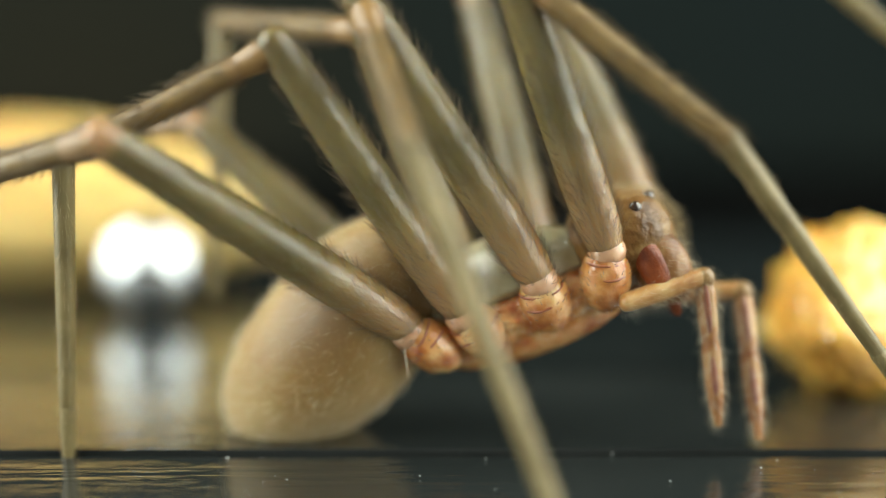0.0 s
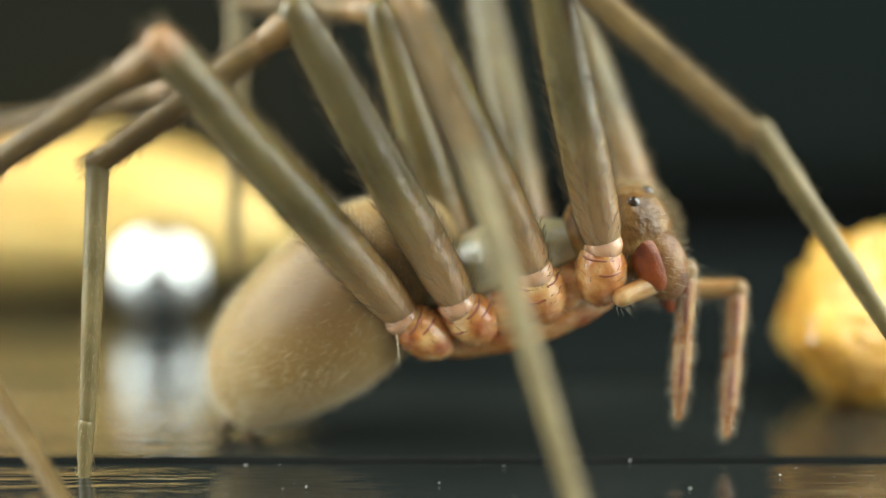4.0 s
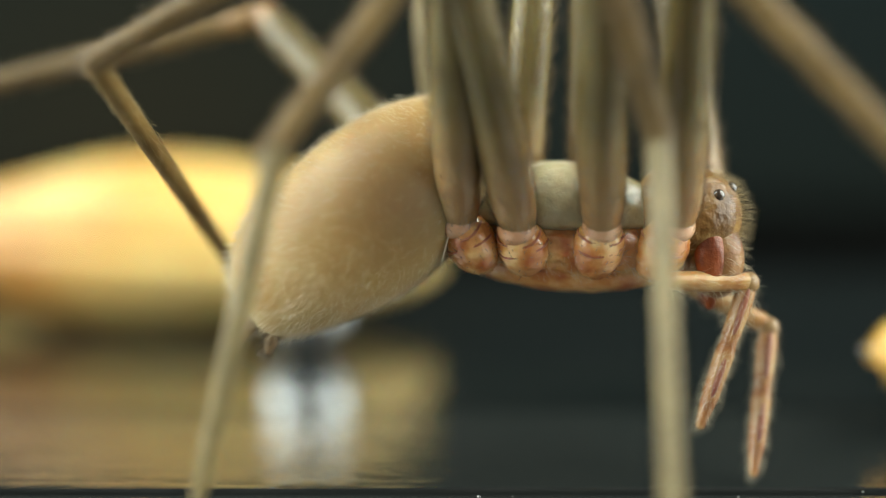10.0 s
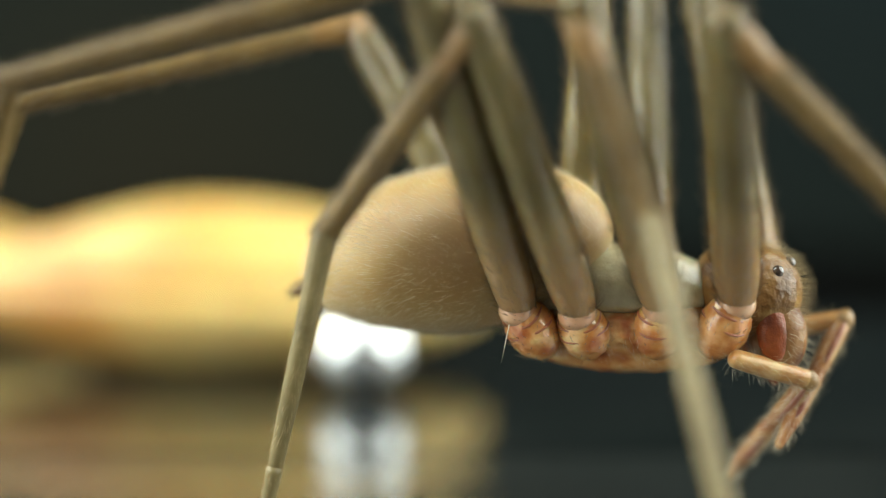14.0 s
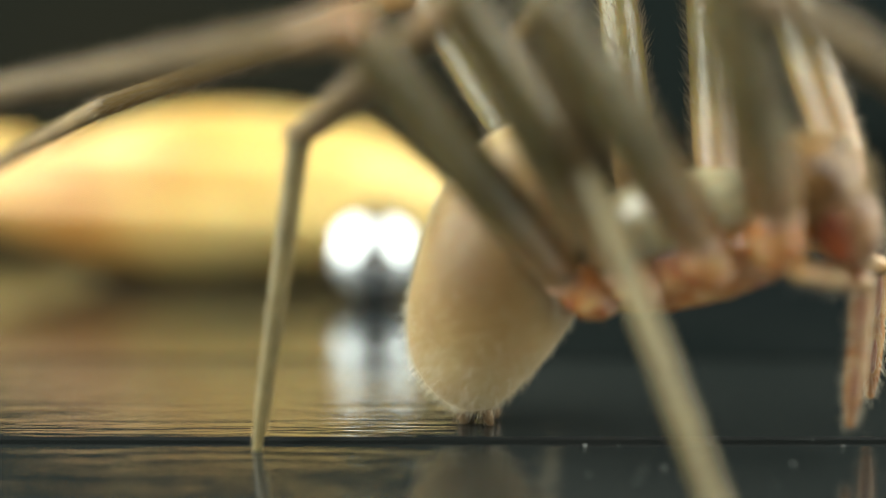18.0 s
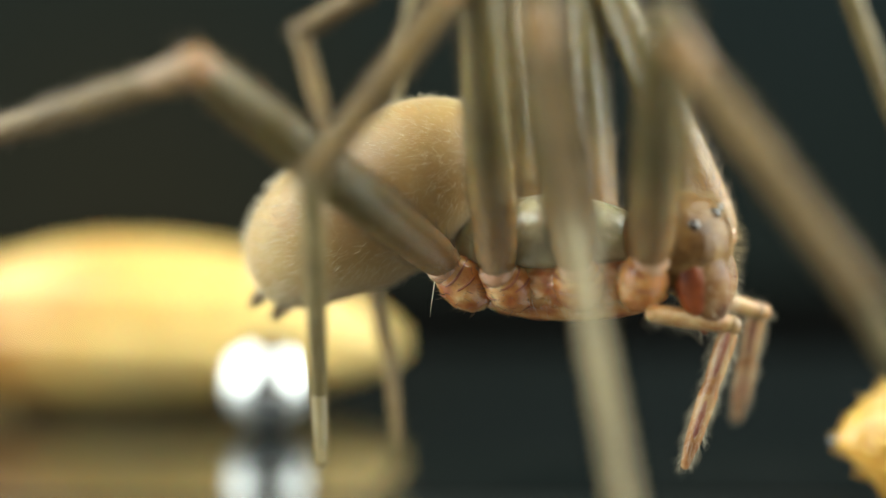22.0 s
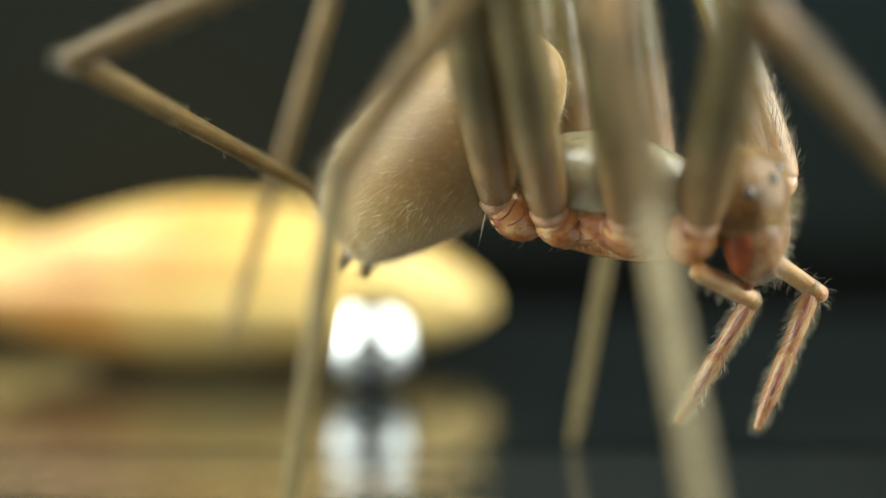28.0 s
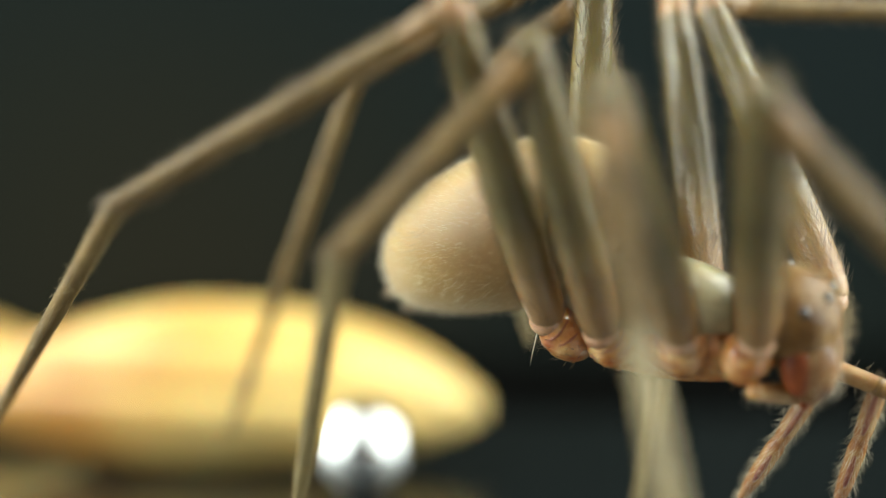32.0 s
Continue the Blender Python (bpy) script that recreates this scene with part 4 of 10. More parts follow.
    walk(moving["R4tibia"], [
        (0, limb(-4.55, -2.84, 4.02, -168.59, 30.15)), (3, limb(-4.53, -2.85, 4.03, -167.65, 30.05)), (3.5, limb(-3.94, -2.9, 4.28, -174.25, 26.27)),
        (3.72, limb(-3.83, -2.91, 4.28, -180.73, 22.56)), (3.94, limb(-3.7, -2.92, 4.28, -186.86, 18.6)),
        (4.17, limb(-3.56, -2.93, 4.28, -192.7, 14.45)), (4.39, limb(-3.42, -2.94, 4.27, -198.33, 10.16)),
        (4.61, limb(-3.26, -2.95, 4.26, -203.8, 5.78)), (4.83, limb(-3.09, -2.95, 4.25, -209.19, 1.34)),
        (5.06, limb(-2.91, -2.96, 4.25, -214.56, -3.1)), (5.28, limb(-2.72, -2.96, 4.24, -219.98, -7.52)),
        (5.5, limb(-2.53, -2.96, 4.24, -225.51, -11.87)), (5.75, limb(-2.86, -2.93, 4.16, -228.91, -8.83)),
        (6, limb(-3.19, -2.88, 4.06, -232.25, -5.76)), (7, limb(-3.75, -2.77, 3.92, -228.14, 4.87)), (7.33, limb(-3.41, -2.77, 4.12, -220.64, 6.01)),
        (7.67, limb(-3.04, -2.75, 4.29, -213.12, 7.05)), (8, limb(-2.66, -2.72, 4.43, -205.56, 7.97)),
        (8.5, limb(-2.49, -2.67, 4.45, -204.75, 11.97)), (9, limb(-2.31, -2.62, 4.47, -203.91, 15.98)),
        (9.33, limb(-2.39, -2.64, 4.45, -205.82, 14.24)), (9.67, limb(-2.46, -2.66, 4.42, -207.69, 12.49)),
        (10, limb(-2.54, -2.68, 4.4, -209.54, 10.73)), (11, limb(-2.96, -2.86, 4.18, -223.35, -0.85)),
        (11.25, limb(-2.75, -2.79, 4.27, -218.55, 4.03)), (11.5, limb(-2.53, -2.72, 4.34, -213.7, 8.88)),
        (11.75, limb(-2.3, -2.65, 4.42, -208.71, 13.66)), (12, limb(-2.07, -2.58, 4.48, -203.52, 18.34)),
        (12.25, limb(-2.14, -2.57, 4.48, -203.93, 19.01)), (12.5, limb(-2.22, -2.57, 4.48, -204.33, 19.68)),
        (12.75, limb(-2.29, -2.56, 4.47, -204.74, 20.35)), (13, limb(-2.37, -2.56, 4.47, -205.15, 21.02)),
        (13.12, limb(-2.61, -2.65, 4.46, -203.04, 15.13)), (13.25, limb(-2.85, -2.74, 4.45, -201.03, 9.23)),
        (13.38, limb(-3.08, -2.83, 4.43, -199.1, 3.31)), (13.5, limb(-3.29, -2.91, 4.41, -197.18, -2.61)),
        (15.5, limb(-3.71, -2.54, 4.47, -191.43, 11.04)), (16, limb(-3.77, -2.51, 4.46, -191.47, 10.02)),
        (16.5, limb(-3.51, -3.08, 4.37, -184.9, 5.12)), (17, limb(-3.22, -3.61, 4.21, -178.42, 0.16)), (18, limb(-2.68, -3.57, 4.42, -170.95, -1.7)),
        (18.5, limb(-3.26, -3.74, 4.02, -182.14, 3.18)), (19, limb(-3.78, -3.86, 3.56, -193.44, 7.94)), (20, limb(-3.92, -3.9, 3.46, -193.75, 7.81)),
        (21, limb(-3.99, -3.87, 3.49, -192.79, 6.57)), (22, limb(-3.98, -3.94, 3.46, -191.67, 4.17)), (23, limb(-3.81, -3.44, 4.03, -189, 0.08)),
        (24, limb(-3.74, -3.33, 4.16, -187.09, -1)), (24.08, limb(-3.71, -3.24, 4.23, -187.23, -1)), (24.17, limb(-3.68, -3.14, 4.3, -187.37, -1.01)),
        (24.25, limb(-3.64, -3.04, 4.36, -187.51, -1.02)), (24.33, limb(-3.61, -2.94, 4.42, -187.65, -1.03)),
        (24.42, limb(-3.57, -2.84, 4.48, -187.79, -1.04)), (24.5, limb(-3.54, -2.74, 4.54, -187.92, -1.05)),
        (25.17, limb(-3.06, -2.51, 4.67, -192.26, 0.07)), (25.83, limb(-2.58, -2.27, 4.75, -196.59, 1.19)),
        (26.5, limb(-2.08, -2, 4.77, -200.93, 2.31)), (26.58, limb(-2.11, -2.08, 4.74, -203.01, -1.79)),
        (26.67, limb(-2.14, -2.15, 4.72, -205.11, -5.88)), (26.75, limb(-2.17, -2.23, 4.69, -207.23, -9.96)),
        (26.83, limb(-2.19, -2.3, 4.67, -209.41, -14.03)), (26.92, limb(-2.2, -2.37, 4.64, -211.67, -18.08)),
        (27, limb(-2.22, -2.45, 4.62, -214.03, -22.11)), (27.33, limb(-2.21, -2.44, 4.66, -210.39, -21.5)),
        (27.67, limb(-2.2, -2.43, 4.69, -206.79, -20.82)), (28, limb(-2.19, -2.42, 4.73, -203.22, -20.07)),
        (28.5, limb(-2.17, -2.34, 4.72, -206.1, -20.79)), (29, limb(-2.16, -2.27, 4.72, -209, -21.46)),
        (29.2, limb(-2.17, -2.18, 4.73, -208.72, -19.71)), (29.4, limb(-2.18, -2.09, 4.75, -208.44, -17.97)),
        (29.6, limb(-2.19, -1.99, 4.77, -208.17, -16.22)), (29.8, limb(-2.2, -1.9, 4.78, -207.9, -14.47)),
        (30, limb(-2.2, -1.81, 4.8, -207.64, -12.72)), (30.33, limb(-2.27, -1.58, 4.89, -202.05, -9.6)),
        (30.67, limb(-2.33, -1.34, 4.97, -196.56, -6.39)), (31, limb(-2.39, -1.11, 5.05, -191.14, -3.12)),
        (31.2, limb(-2.48, -1.21, 4.97, -197.61, -6.57)), (31.4, limb(-2.57, -1.3, 4.89, -204.16, -9.92)),
        (31.6, limb(-2.64, -1.39, 4.81, -210.85, -13.15)), (31.67, limb(-2.69, -1.53, 4.8, -210.52, -14.17)),
        (31.73, limb(-2.74, -1.67, 4.78, -210.19, -15.19)), (31.8, limb(-2.79, -1.81, 4.76, -209.86, -16.21)),
        (31.87, limb(-2.83, -1.94, 4.74, -209.53, -17.22)), (31.93, limb(-2.88, -2.08, 4.71, -209.19, -18.24)),
        (32, limb(-2.92, -2.21, 4.68, -208.85, -19.25)),
    ])
    walk(moving["R4metatarsus"], [
        (0, limb(-8.28, -0.63, 4.77, 76.93, -43.11)), (3, limb(-8.25, -0.65, 4.85, 77.39, -43.03)), (3.5, limb(-7.87, -0.95, 4.67, 66.8, -42.87)),
        (3.72, limb(-7.89, -1.22, 4.23, 66.55, -32.15)), (3.94, limb(-7.84, -1.51, 3.78, 66.35, -21.42)),
        (4.17, limb(-7.72, -1.83, 3.34, 66.17, -10.7)), (4.39, limb(-7.53, -2.16, 2.91, 66.01, 0.02)), (4.61, limb(-7.26, -2.5, 2.5, 65.85, 10.75)),
        (4.83, limb(-6.93, -2.85, 2.11, 65.68, 21.47)), (5.06, limb(-6.53, -3.2, 1.76, 65.48, 32.2)), (5.28, limb(-6.07, -3.54, 1.44, 65.23, 42.92)),
        (5.5, limb(-5.55, -3.87, 1.17, 64.86, 53.64)), (5.75, limb(-5.72, -3.61, 0.88, 55.82, 53.83)), (6, limb(-5.87, -3.33, 0.6, 46.85, 53.34)),
        (7, limb(-6.68, -2.4, 0.66, 51.34, 53.63)), (7.33, limb(-6.73, -2.31, 1.27, 56.23, 51.14)), (7.67, limb(-6.7, -2.21, 1.9, 60.6, 48.48)),
        (8, limb(-6.59, -2.11, 2.55, 64.52, 45.67)), (8.5, limb(-6.4, -1.76, 2.65, 71.39, 39.54)), (9, limb(-6.18, -1.41, 2.76, 77.12, 33.07)),
        (9.33, limb(-6.23, -1.56, 2.59, 75.09, 38.01)), (9.67, limb(-6.27, -1.71, 2.43, 72.76, 42.91)), (10, limb(-6.3, -1.86, 2.27, 70.03, 47.75)),
        (11, limb(-6.16, -2.92, 1.16, 54.92, 53.21)), (11.25, limb(-6.19, -2.48, 1.53, 68.4, 41.58)), (11.5, limb(-6.15, -2.05, 1.93, 77.58, 28.88)),
        (11.75, limb(-6.05, -1.61, 2.36, 84.69, 15.7)), (12, limb(-5.9, -1.19, 2.81, 90.92, 2.31)), (12.25, limb(-5.95, -1.14, 2.79, 90.81, -2.06)),
        (12.5, limb(-5.99, -1.08, 2.77, 90.69, -6.43)), (12.75, limb(-6.04, -1.03, 2.75, 90.57, -10.8)),
        (13, limb(-6.09, -0.98, 2.72, 90.45, -15.17)), (13.12, limb(-6.52, -1.5, 2.8, 98.07, -1.17)), (13.25, limb(-6.9, -2.03, 2.89, 105.62, 12.85)),
        (13.38, limb(-7.23, -2.57, 2.99, 114.06, 26.63)), (13.5, limb(-7.49, -3.11, 3.11, 124.8, 39.78)),
        (15.5, limb(-7.94, -1.69, 3.61, 124.01, 24.31)), (16, limb(-8.02, -1.75, 3.6, 125.58, 23.72)),
        (16.5, limb(-7.88, -2.69, 3.99, 140.73, 29.19)), (17, limb(-7.62, -3.6, 4.33, 157.27, 32.78)), (18, limb(-7.03, -3.7, 5.11, 156.17, 19.41)),
        (18.5, limb(-7.65, -3.5, 3.86, 143.97, 17.8)), (19, limb(-8.02, -3.26, 2.54, 132.03, 15.46)), (20, limb(-8.16, -3.3, 2.42, 129.44, 14.13)),
        (21, limb(-8.25, -3.36, 2.52, 130.49, 15.34)), (22, limb(-8.27, -3.62, 2.57, 133.2, 16.05)), (23, limb(-8.16, -3.43, 3.34, 135.51, 18.33)),
        (24, limb(-8.11, -3.41, 3.61, 135.42, 14.79)), (24.08, limb(-8.07, -3.31, 3.67, 122.62, 1.99)),
        (24.17, limb(-8.04, -3.22, 3.73, 110.02, -10.91)), (24.25, limb(-8, -3.12, 3.78, 96.29, -23.24)),
        (24.33, limb(-7.97, -3.02, 3.84, 79.93, -34.16)), (24.42, limb(-7.93, -2.92, 3.89, 59.44, -42.34)),
        (24.5, limb(-7.89, -2.82, 3.93, 34.79, -46.03)), (25.17, limb(-7.36, -2.51, 3.74, 27.12, -41.48)),
        (25.83, limb(-6.79, -2.18, 3.49, 20.5, -36.5)), (26.5, limb(-6.19, -1.83, 3.2, 14.71, -31.2)),
        (26.58, limb(-6.16, -2.22, 3.02, 24.68, -18.05)), (26.67, limb(-6.11, -2.6, 2.86, 33.23, -4.46)),
        (26.75, limb(-6.02, -2.99, 2.71, 41.46, 9.22)), (26.83, limb(-5.91, -3.37, 2.57, 50.35, 22.7)),
        (26.92, limb(-5.76, -3.74, 2.45, 61.17, 35.59)), (27, limb(-5.59, -4.1, 2.34, 75.92, 47.15)), (27.33, limb(-5.74, -4.05, 2.59, 75.6, 47.15)),
        (27.67, limb(-5.87, -3.99, 2.84, 75.28, 47.15)), (28, limb(-5.98, -3.93, 3.1, 74.96, 47.15)), (28.5, limb(-5.87, -3.91, 2.91, 70.02, 41.89)),
        (29, limb(-5.74, -3.88, 2.73, 65.85, 36.45)), (29.2, limb(-5.8, -3.66, 2.74, 55.17, 24.85)), (29.4, limb(-5.86, -3.44, 2.76, 46.37, 12.62)),
        (29.6, limb(-5.91, -3.22, 2.77, 38.4, 0.14)), (29.8, limb(-5.96, -3, 2.79, 30.44, -12.35)), (30, limb(-6.01, -2.78, 2.81, 21.67, -24.59)),
        (30.33, limb(-6.29, -2.31, 3.26, 26.13, -24.83)), (30.67, limb(-6.53, -1.83, 3.73, 30.61, -24.95)),
        (31, limb(-6.7, -1.35, 4.21, 35.09, -24.93)), (31.2, limb(-6.65, -1.71, 3.65, 36.81, -30.79)),
        (31.4, limb(-6.52, -2.06, 3.12, 38.75, -36.63)), (31.6, limb(-6.32, -2.4, 2.62, 41.01, -42.42)),
        (31.67, limb(-6.37, -2.61, 2.63, 61.63, -39.23)), (31.73, limb(-6.41, -2.82, 2.65, 79.65, -32.81)),
        (31.8, limb(-6.45, -3.03, 2.66, 94.88, -24.2)), (31.87, limb(-6.49, -3.25, 2.67, 108.05, -14.29)),
        (31.93, limb(-6.53, -3.45, 2.67, 120.07, -3.71)), (32, limb(-6.56, -3.66, 2.67, 131.8, 7.02)),
    ])
    walk(moving["R4tarsus"], [
        (0, limb(-7.47, -3.98, 1.28, 173.74, 30.81)), (3, limb(-7.46, -3.99, 1.35, 174.28, 30.88)), (3.5, limb(-6.45, -4.29, 1.37, 167.67, 34.88)),
        (3.72, limb(-6.24, -3.83, 0.42, 156.13, 21.01)), (3.94, limb(-6.01, -3.3, -0.4, 146.62, 6.49)),
        (4.17, limb(-5.78, -2.74, -1.07, 137.66, -8.19)), (4.39, limb(-5.54, -2.16, -1.57, 128.01, -22.66)),
        (4.61, limb(-5.29, -1.59, -1.9, 116.11, -36.41)), (4.83, limb(-5.05, -1.06, -2.05, 99.41, -48.5)),
        (5.06, limb(-4.81, -0.59, -2.02, 74.39, -56.87)), (5.28, limb(-4.56, -0.2, -1.82, 42.11, -58.34)),
        (5.5, limb(-4.31, 0.08, -1.46, 13.76, -52.08)), (5.75, limb(-4.09, 0.35, -1.51, 34, -54.3)), (6, limb(-3.87, 0.6, -1.53, 54.67, -52.95)),
        (7, limb(-4.86, 1.55, -1.61, 36.55, -43.11)), (7.33, limb(-5.02, 1.51, -1.29, 43.4, -30.59)), (7.67, limb(-5.1, 1.46, -0.93, 48.65, -17.8)),
        (8, limb(-5.12, 1.39, -0.54, 53.18, -4.88)), (8.5, limb(-5.19, 1.36, -0.93, 67.59, -10.41)), (9, limb(-5.26, 1.27, -1.24, 82.48, -15.29)),
        (9.33, limb(-5.23, 1.46, -1.14, 68.88, -23.36)), (9.67, limb(-5.2, 1.63, -1, 53.69, -30.12)), (10, limb(-5.17, 1.76, -0.83, 36.62, -34.92)),
        (11, limb(-4.48, 1, -1.24, 56.34, -38.39)), (11.25, limb(-4.84, 0.77, -1.88, 70.82, -36.58)), (11.5, limb(-5.23, 0.32, -2.26, 84.34, -33.12)),
        (11.75, limb(-5.62, -0.29, -2.34, 96.67, -28.33)), (12, limb(-5.98, -0.99, -2.08, 107.82, -22.53)),
        (12.25, limb(-6.01, -1.31, -2.1, 110.64, -7.77)), (12.5, limb(-6.05, -1.63, -2.1, 113.26, 7.01)),
        (12.75, limb(-6.09, -1.95, -2.07, 116.06, 21.77)), (13, limb(-6.13, -2.26, -2.01, 119.51, 36.48)),
        (13.12, limb(-7.21, -1.6, -2.05, 110.63, 24.64)), (13.25, limb(-8.19, -0.94, -1.71, 103.33, 12.37)),
        (13.38, limb(-9.01, -0.38, -1.01, 96.7, -0.08)), (13.5, limb(-9.64, 0.02, 0.02, 90.06, -12.52)),
        (15.5, limb(-10.44, 0.32, -0.09, 98.27, -20.63)), (16, limb(-10.63, 0.23, -0.05, 94.54, -19.22)),
        (16.5, limb(-11.19, -0.3, 1.28, 97.85, -24.02)), (17, limb(-11.42, -0.94, 2.74, 101.41, -28.75)),
        (18, limb(-11.26, -2.07, 3.25, 105.19, -29.16)), (18.5, limb(-11.42, -2, 1.11, 98.06, -28.64)),
        (19, limb(-11.19, -1.95, -0.96, 91.04, -27.74)), (20, limb(-11.18, -2.1, -1.24, 86.02, -24.57)),
        (21, limb(-11.32, -2.07, -1.07, 85.48, -21.99)), (22, limb(-11.5, -2.27, -0.86, 89.15, -24.9)),
        (23, limb(-11.48, -1.89, 0.08, 87.15, -24.46)), (24, limb(-11.48, -2.16, 0.29, 86.59, -23.8)), (24.08, limb(-10.71, -3.14, -0.45, 94, -18.9)),
        (24.17, limb(-9.69, -4.14, -0.79, 100.98, -13.72)), (24.25, limb(-8.5, -5.05, -0.69, 107.66, -8.35)),
        (24.33, limb(-7.26, -5.77, -0.16, 114.15, -2.87)), (24.42, limb(-6.09, -6.22, 0.77, 120.58, 2.64)),
        (24.5, limb(-5.1, -6.34, 1.99, 127.06, 8.12)), (25.17, limb(-4.09, -5.75, 2.06, 116.36, 17.53)),
        (25.83, limb(-3.1, -5.09, 2.11, 104.53, 26.31)), (26.5, limb(-2.13, -4.37, 2.14, 90.89, 33.96)),
        (26.58, limb(-1.93, -3.73, 1.08, 75.57, 22.28)), (26.67, limb(-2.02, -2.99, 0.18, 62.74, 9.39)),
        (26.75, limb(-2.4, -2.2, -0.49, 50.85, -3.92)), (26.83, limb(-3.02, -1.48, -0.91, 38.58, -17.06)),
        (26.92, limb(-3.84, -0.89, -1.04, 24.5, -29.36)), (27, limb(-4.78, -0.51, -0.89, 6.88, -39.8)),
        (27.33, limb(-4.91, -0.46, -0.64, 22.34, -27.99)), (27.67, limb(-5.02, -0.4, -0.38, 34.57, -14.81)),
        (28, limb(-5.12, -0.33, -0.12, 45.35, -1.07)), (28.5, limb(-4.62, -0.63, -0.52, 34.36, -14.56)),
        (29, limb(-4.13, -0.97, -0.86, 21.94, -27.48)), (29.2, limb(-3.26, -1.6, -0.91, 36.85, -19.24)),
        (29.4, limb(-2.56, -2.37, -0.7, 50.25, -9.92)), (29.6, limb(-2.07, -3.21, -0.27, 62.88, -0.1)), (29.8, limb(-1.83, -4.05, 0.36, 75.51, 9.73)),
        (30, limb(-1.87, -4.82, 1.16, 88.89, 19.07)), (30.33, limb(-2.3, -4.37, 1.3, 79.01, 7.62)), (30.67, limb(-2.7, -3.9, 1.47, 69.66, -4.04)),
        (31, limb(-3.06, -3.41, 1.65, 60.03, -15.58)), (31.2, limb(-3.28, -4.22, 1.13, 74.19, -13.51)),
        (31.4, limb(-3.46, -4.98, 0.66, 88.05, -10.67)), (31.6, limb(-3.59, -5.7, 0.24, 101.64, -7.23)),
        (31.67, limb(-4.56, -5.71, -0.71, 101.85, -14.25)), (31.73, limb(-5.67, -5.48, -1.4, 102.07, -21.28)),
        (31.8, limb(-6.83, -5.04, -1.8, 102.32, -28.3)), (31.87, limb(-7.96, -4.45, -1.85, 102.6, -35.33)),
        (31.93, limb(-8.98, -3.77, -1.56, 102.93, -42.35)), (32, limb(-9.8, -3.06, -0.95, 103.36, -49.38)),
    ])
    walk(moving["R3femur"], [
        (0, limb(-0.89, -0.8, 0.37, -102.27, -17.49)), (3, limb(-0.89, -0.8, 0.37, -102.12, -15.26)), (3.5, limb(-0.89, -0.8, 0.37, -98.48, -15.54)),
        (4.17, limb(-0.89, -0.8, 0.37, -98.93, -18.9)), (4.83, limb(-0.89, -0.8, 0.37, -99.27, -22.31)),
        (5.5, limb(-0.89, -0.8, 0.37, -99.66, -25.64)), (6, limb(-0.89, -0.8, 0.37, -100.32, -22.48)), (7, limb(-0.89, -0.8, 0.37, -101.63, -25.67)),
        (8, limb(-0.89, -0.8, 0.37, -102.53, -25.78)), (9, limb(-0.89, -0.8, 0.37, -101.02, -25.78)), (10, limb(-0.89, -0.8, 0.37, -105.01, -25.96)),
        (11, limb(-0.89, -0.8, 0.37, -103.78, -26.08)), (12, limb(-0.89, -0.8, 0.37, -107.12, -25.78)),
        (13, limb(-0.89, -0.8, 0.37, -111.8, -25.63)), (13.5, limb(-0.89, -0.8, 0.37, -111.27, -27.09)),
        (14.5, limb(-0.89, -0.8, 0.37, -106.27, -24.02)), (15.5, limb(-0.89, -0.8, 0.37, -101.65, -20.87)),
        (16, limb(-0.89, -0.8, 0.37, -102.47, -22)), (16.5, limb(-0.89, -0.8, 0.37, -107.79, -22.87)),
        (17, limb(-0.89, -0.8, 0.37, -113.31, -23.57)), (17.5, limb(-0.89, -0.8, 0.37, -102.82, -25.51)),
        (18, limb(-0.89, -0.8, 0.37, -92.09, -26.73)), (18.25, limb(-0.89, -0.8, 0.37, -91.17, -24.35)),
        (18.5, limb(-0.89, -0.8, 0.37, -90.14, -21.9)), (18.75, limb(-0.89, -0.8, 0.37, -89.29, -19.49)),
        (19, limb(-0.89, -0.8, 0.37, -88.32, -17.08)), (20, limb(-0.89, -0.8, 0.37, -87.08, -15.58)), (21, limb(-0.89, -0.8, 0.37, -86.81, -15.02)),
        (22, limb(-0.89, -0.8, 0.37, -84.47, -14.33)), (22.5, limb(-0.89, -0.8, 0.37, -85.16, -5.09)), (23, limb(-0.89, -0.8, 0.37, -85.84, 4.15)),
        (24, limb(-0.89, -0.8, 0.37, -85.16, 4.56)), (24.5, limb(-0.89, -0.8, 0.37, -86.24, 3.89)), (25.5, limb(-0.89, -0.8, 0.37, -87.04, -5.62)),
        (26.5, limb(-0.89, -0.8, 0.37, -87.92, -15.13)), (27, limb(-0.89, -0.8, 0.37, -90, -15.01)), (28, limb(-0.89, -0.8, 0.37, -90.7, -16.83)),
        (29, limb(-0.89, -0.8, 0.37, -91.66, -14.58)), (30, limb(-0.89, -0.8, 0.37, -97.49, -18.5)), (31, limb(-0.89, -0.8, 0.37, -100.98, -19.47)),
        (31.6, limb(-0.89, -0.8, 0.37, -98.79, -19.04)), (32, limb(-0.89, -0.8, 0.37, -96.78, -14.59)),
    ])
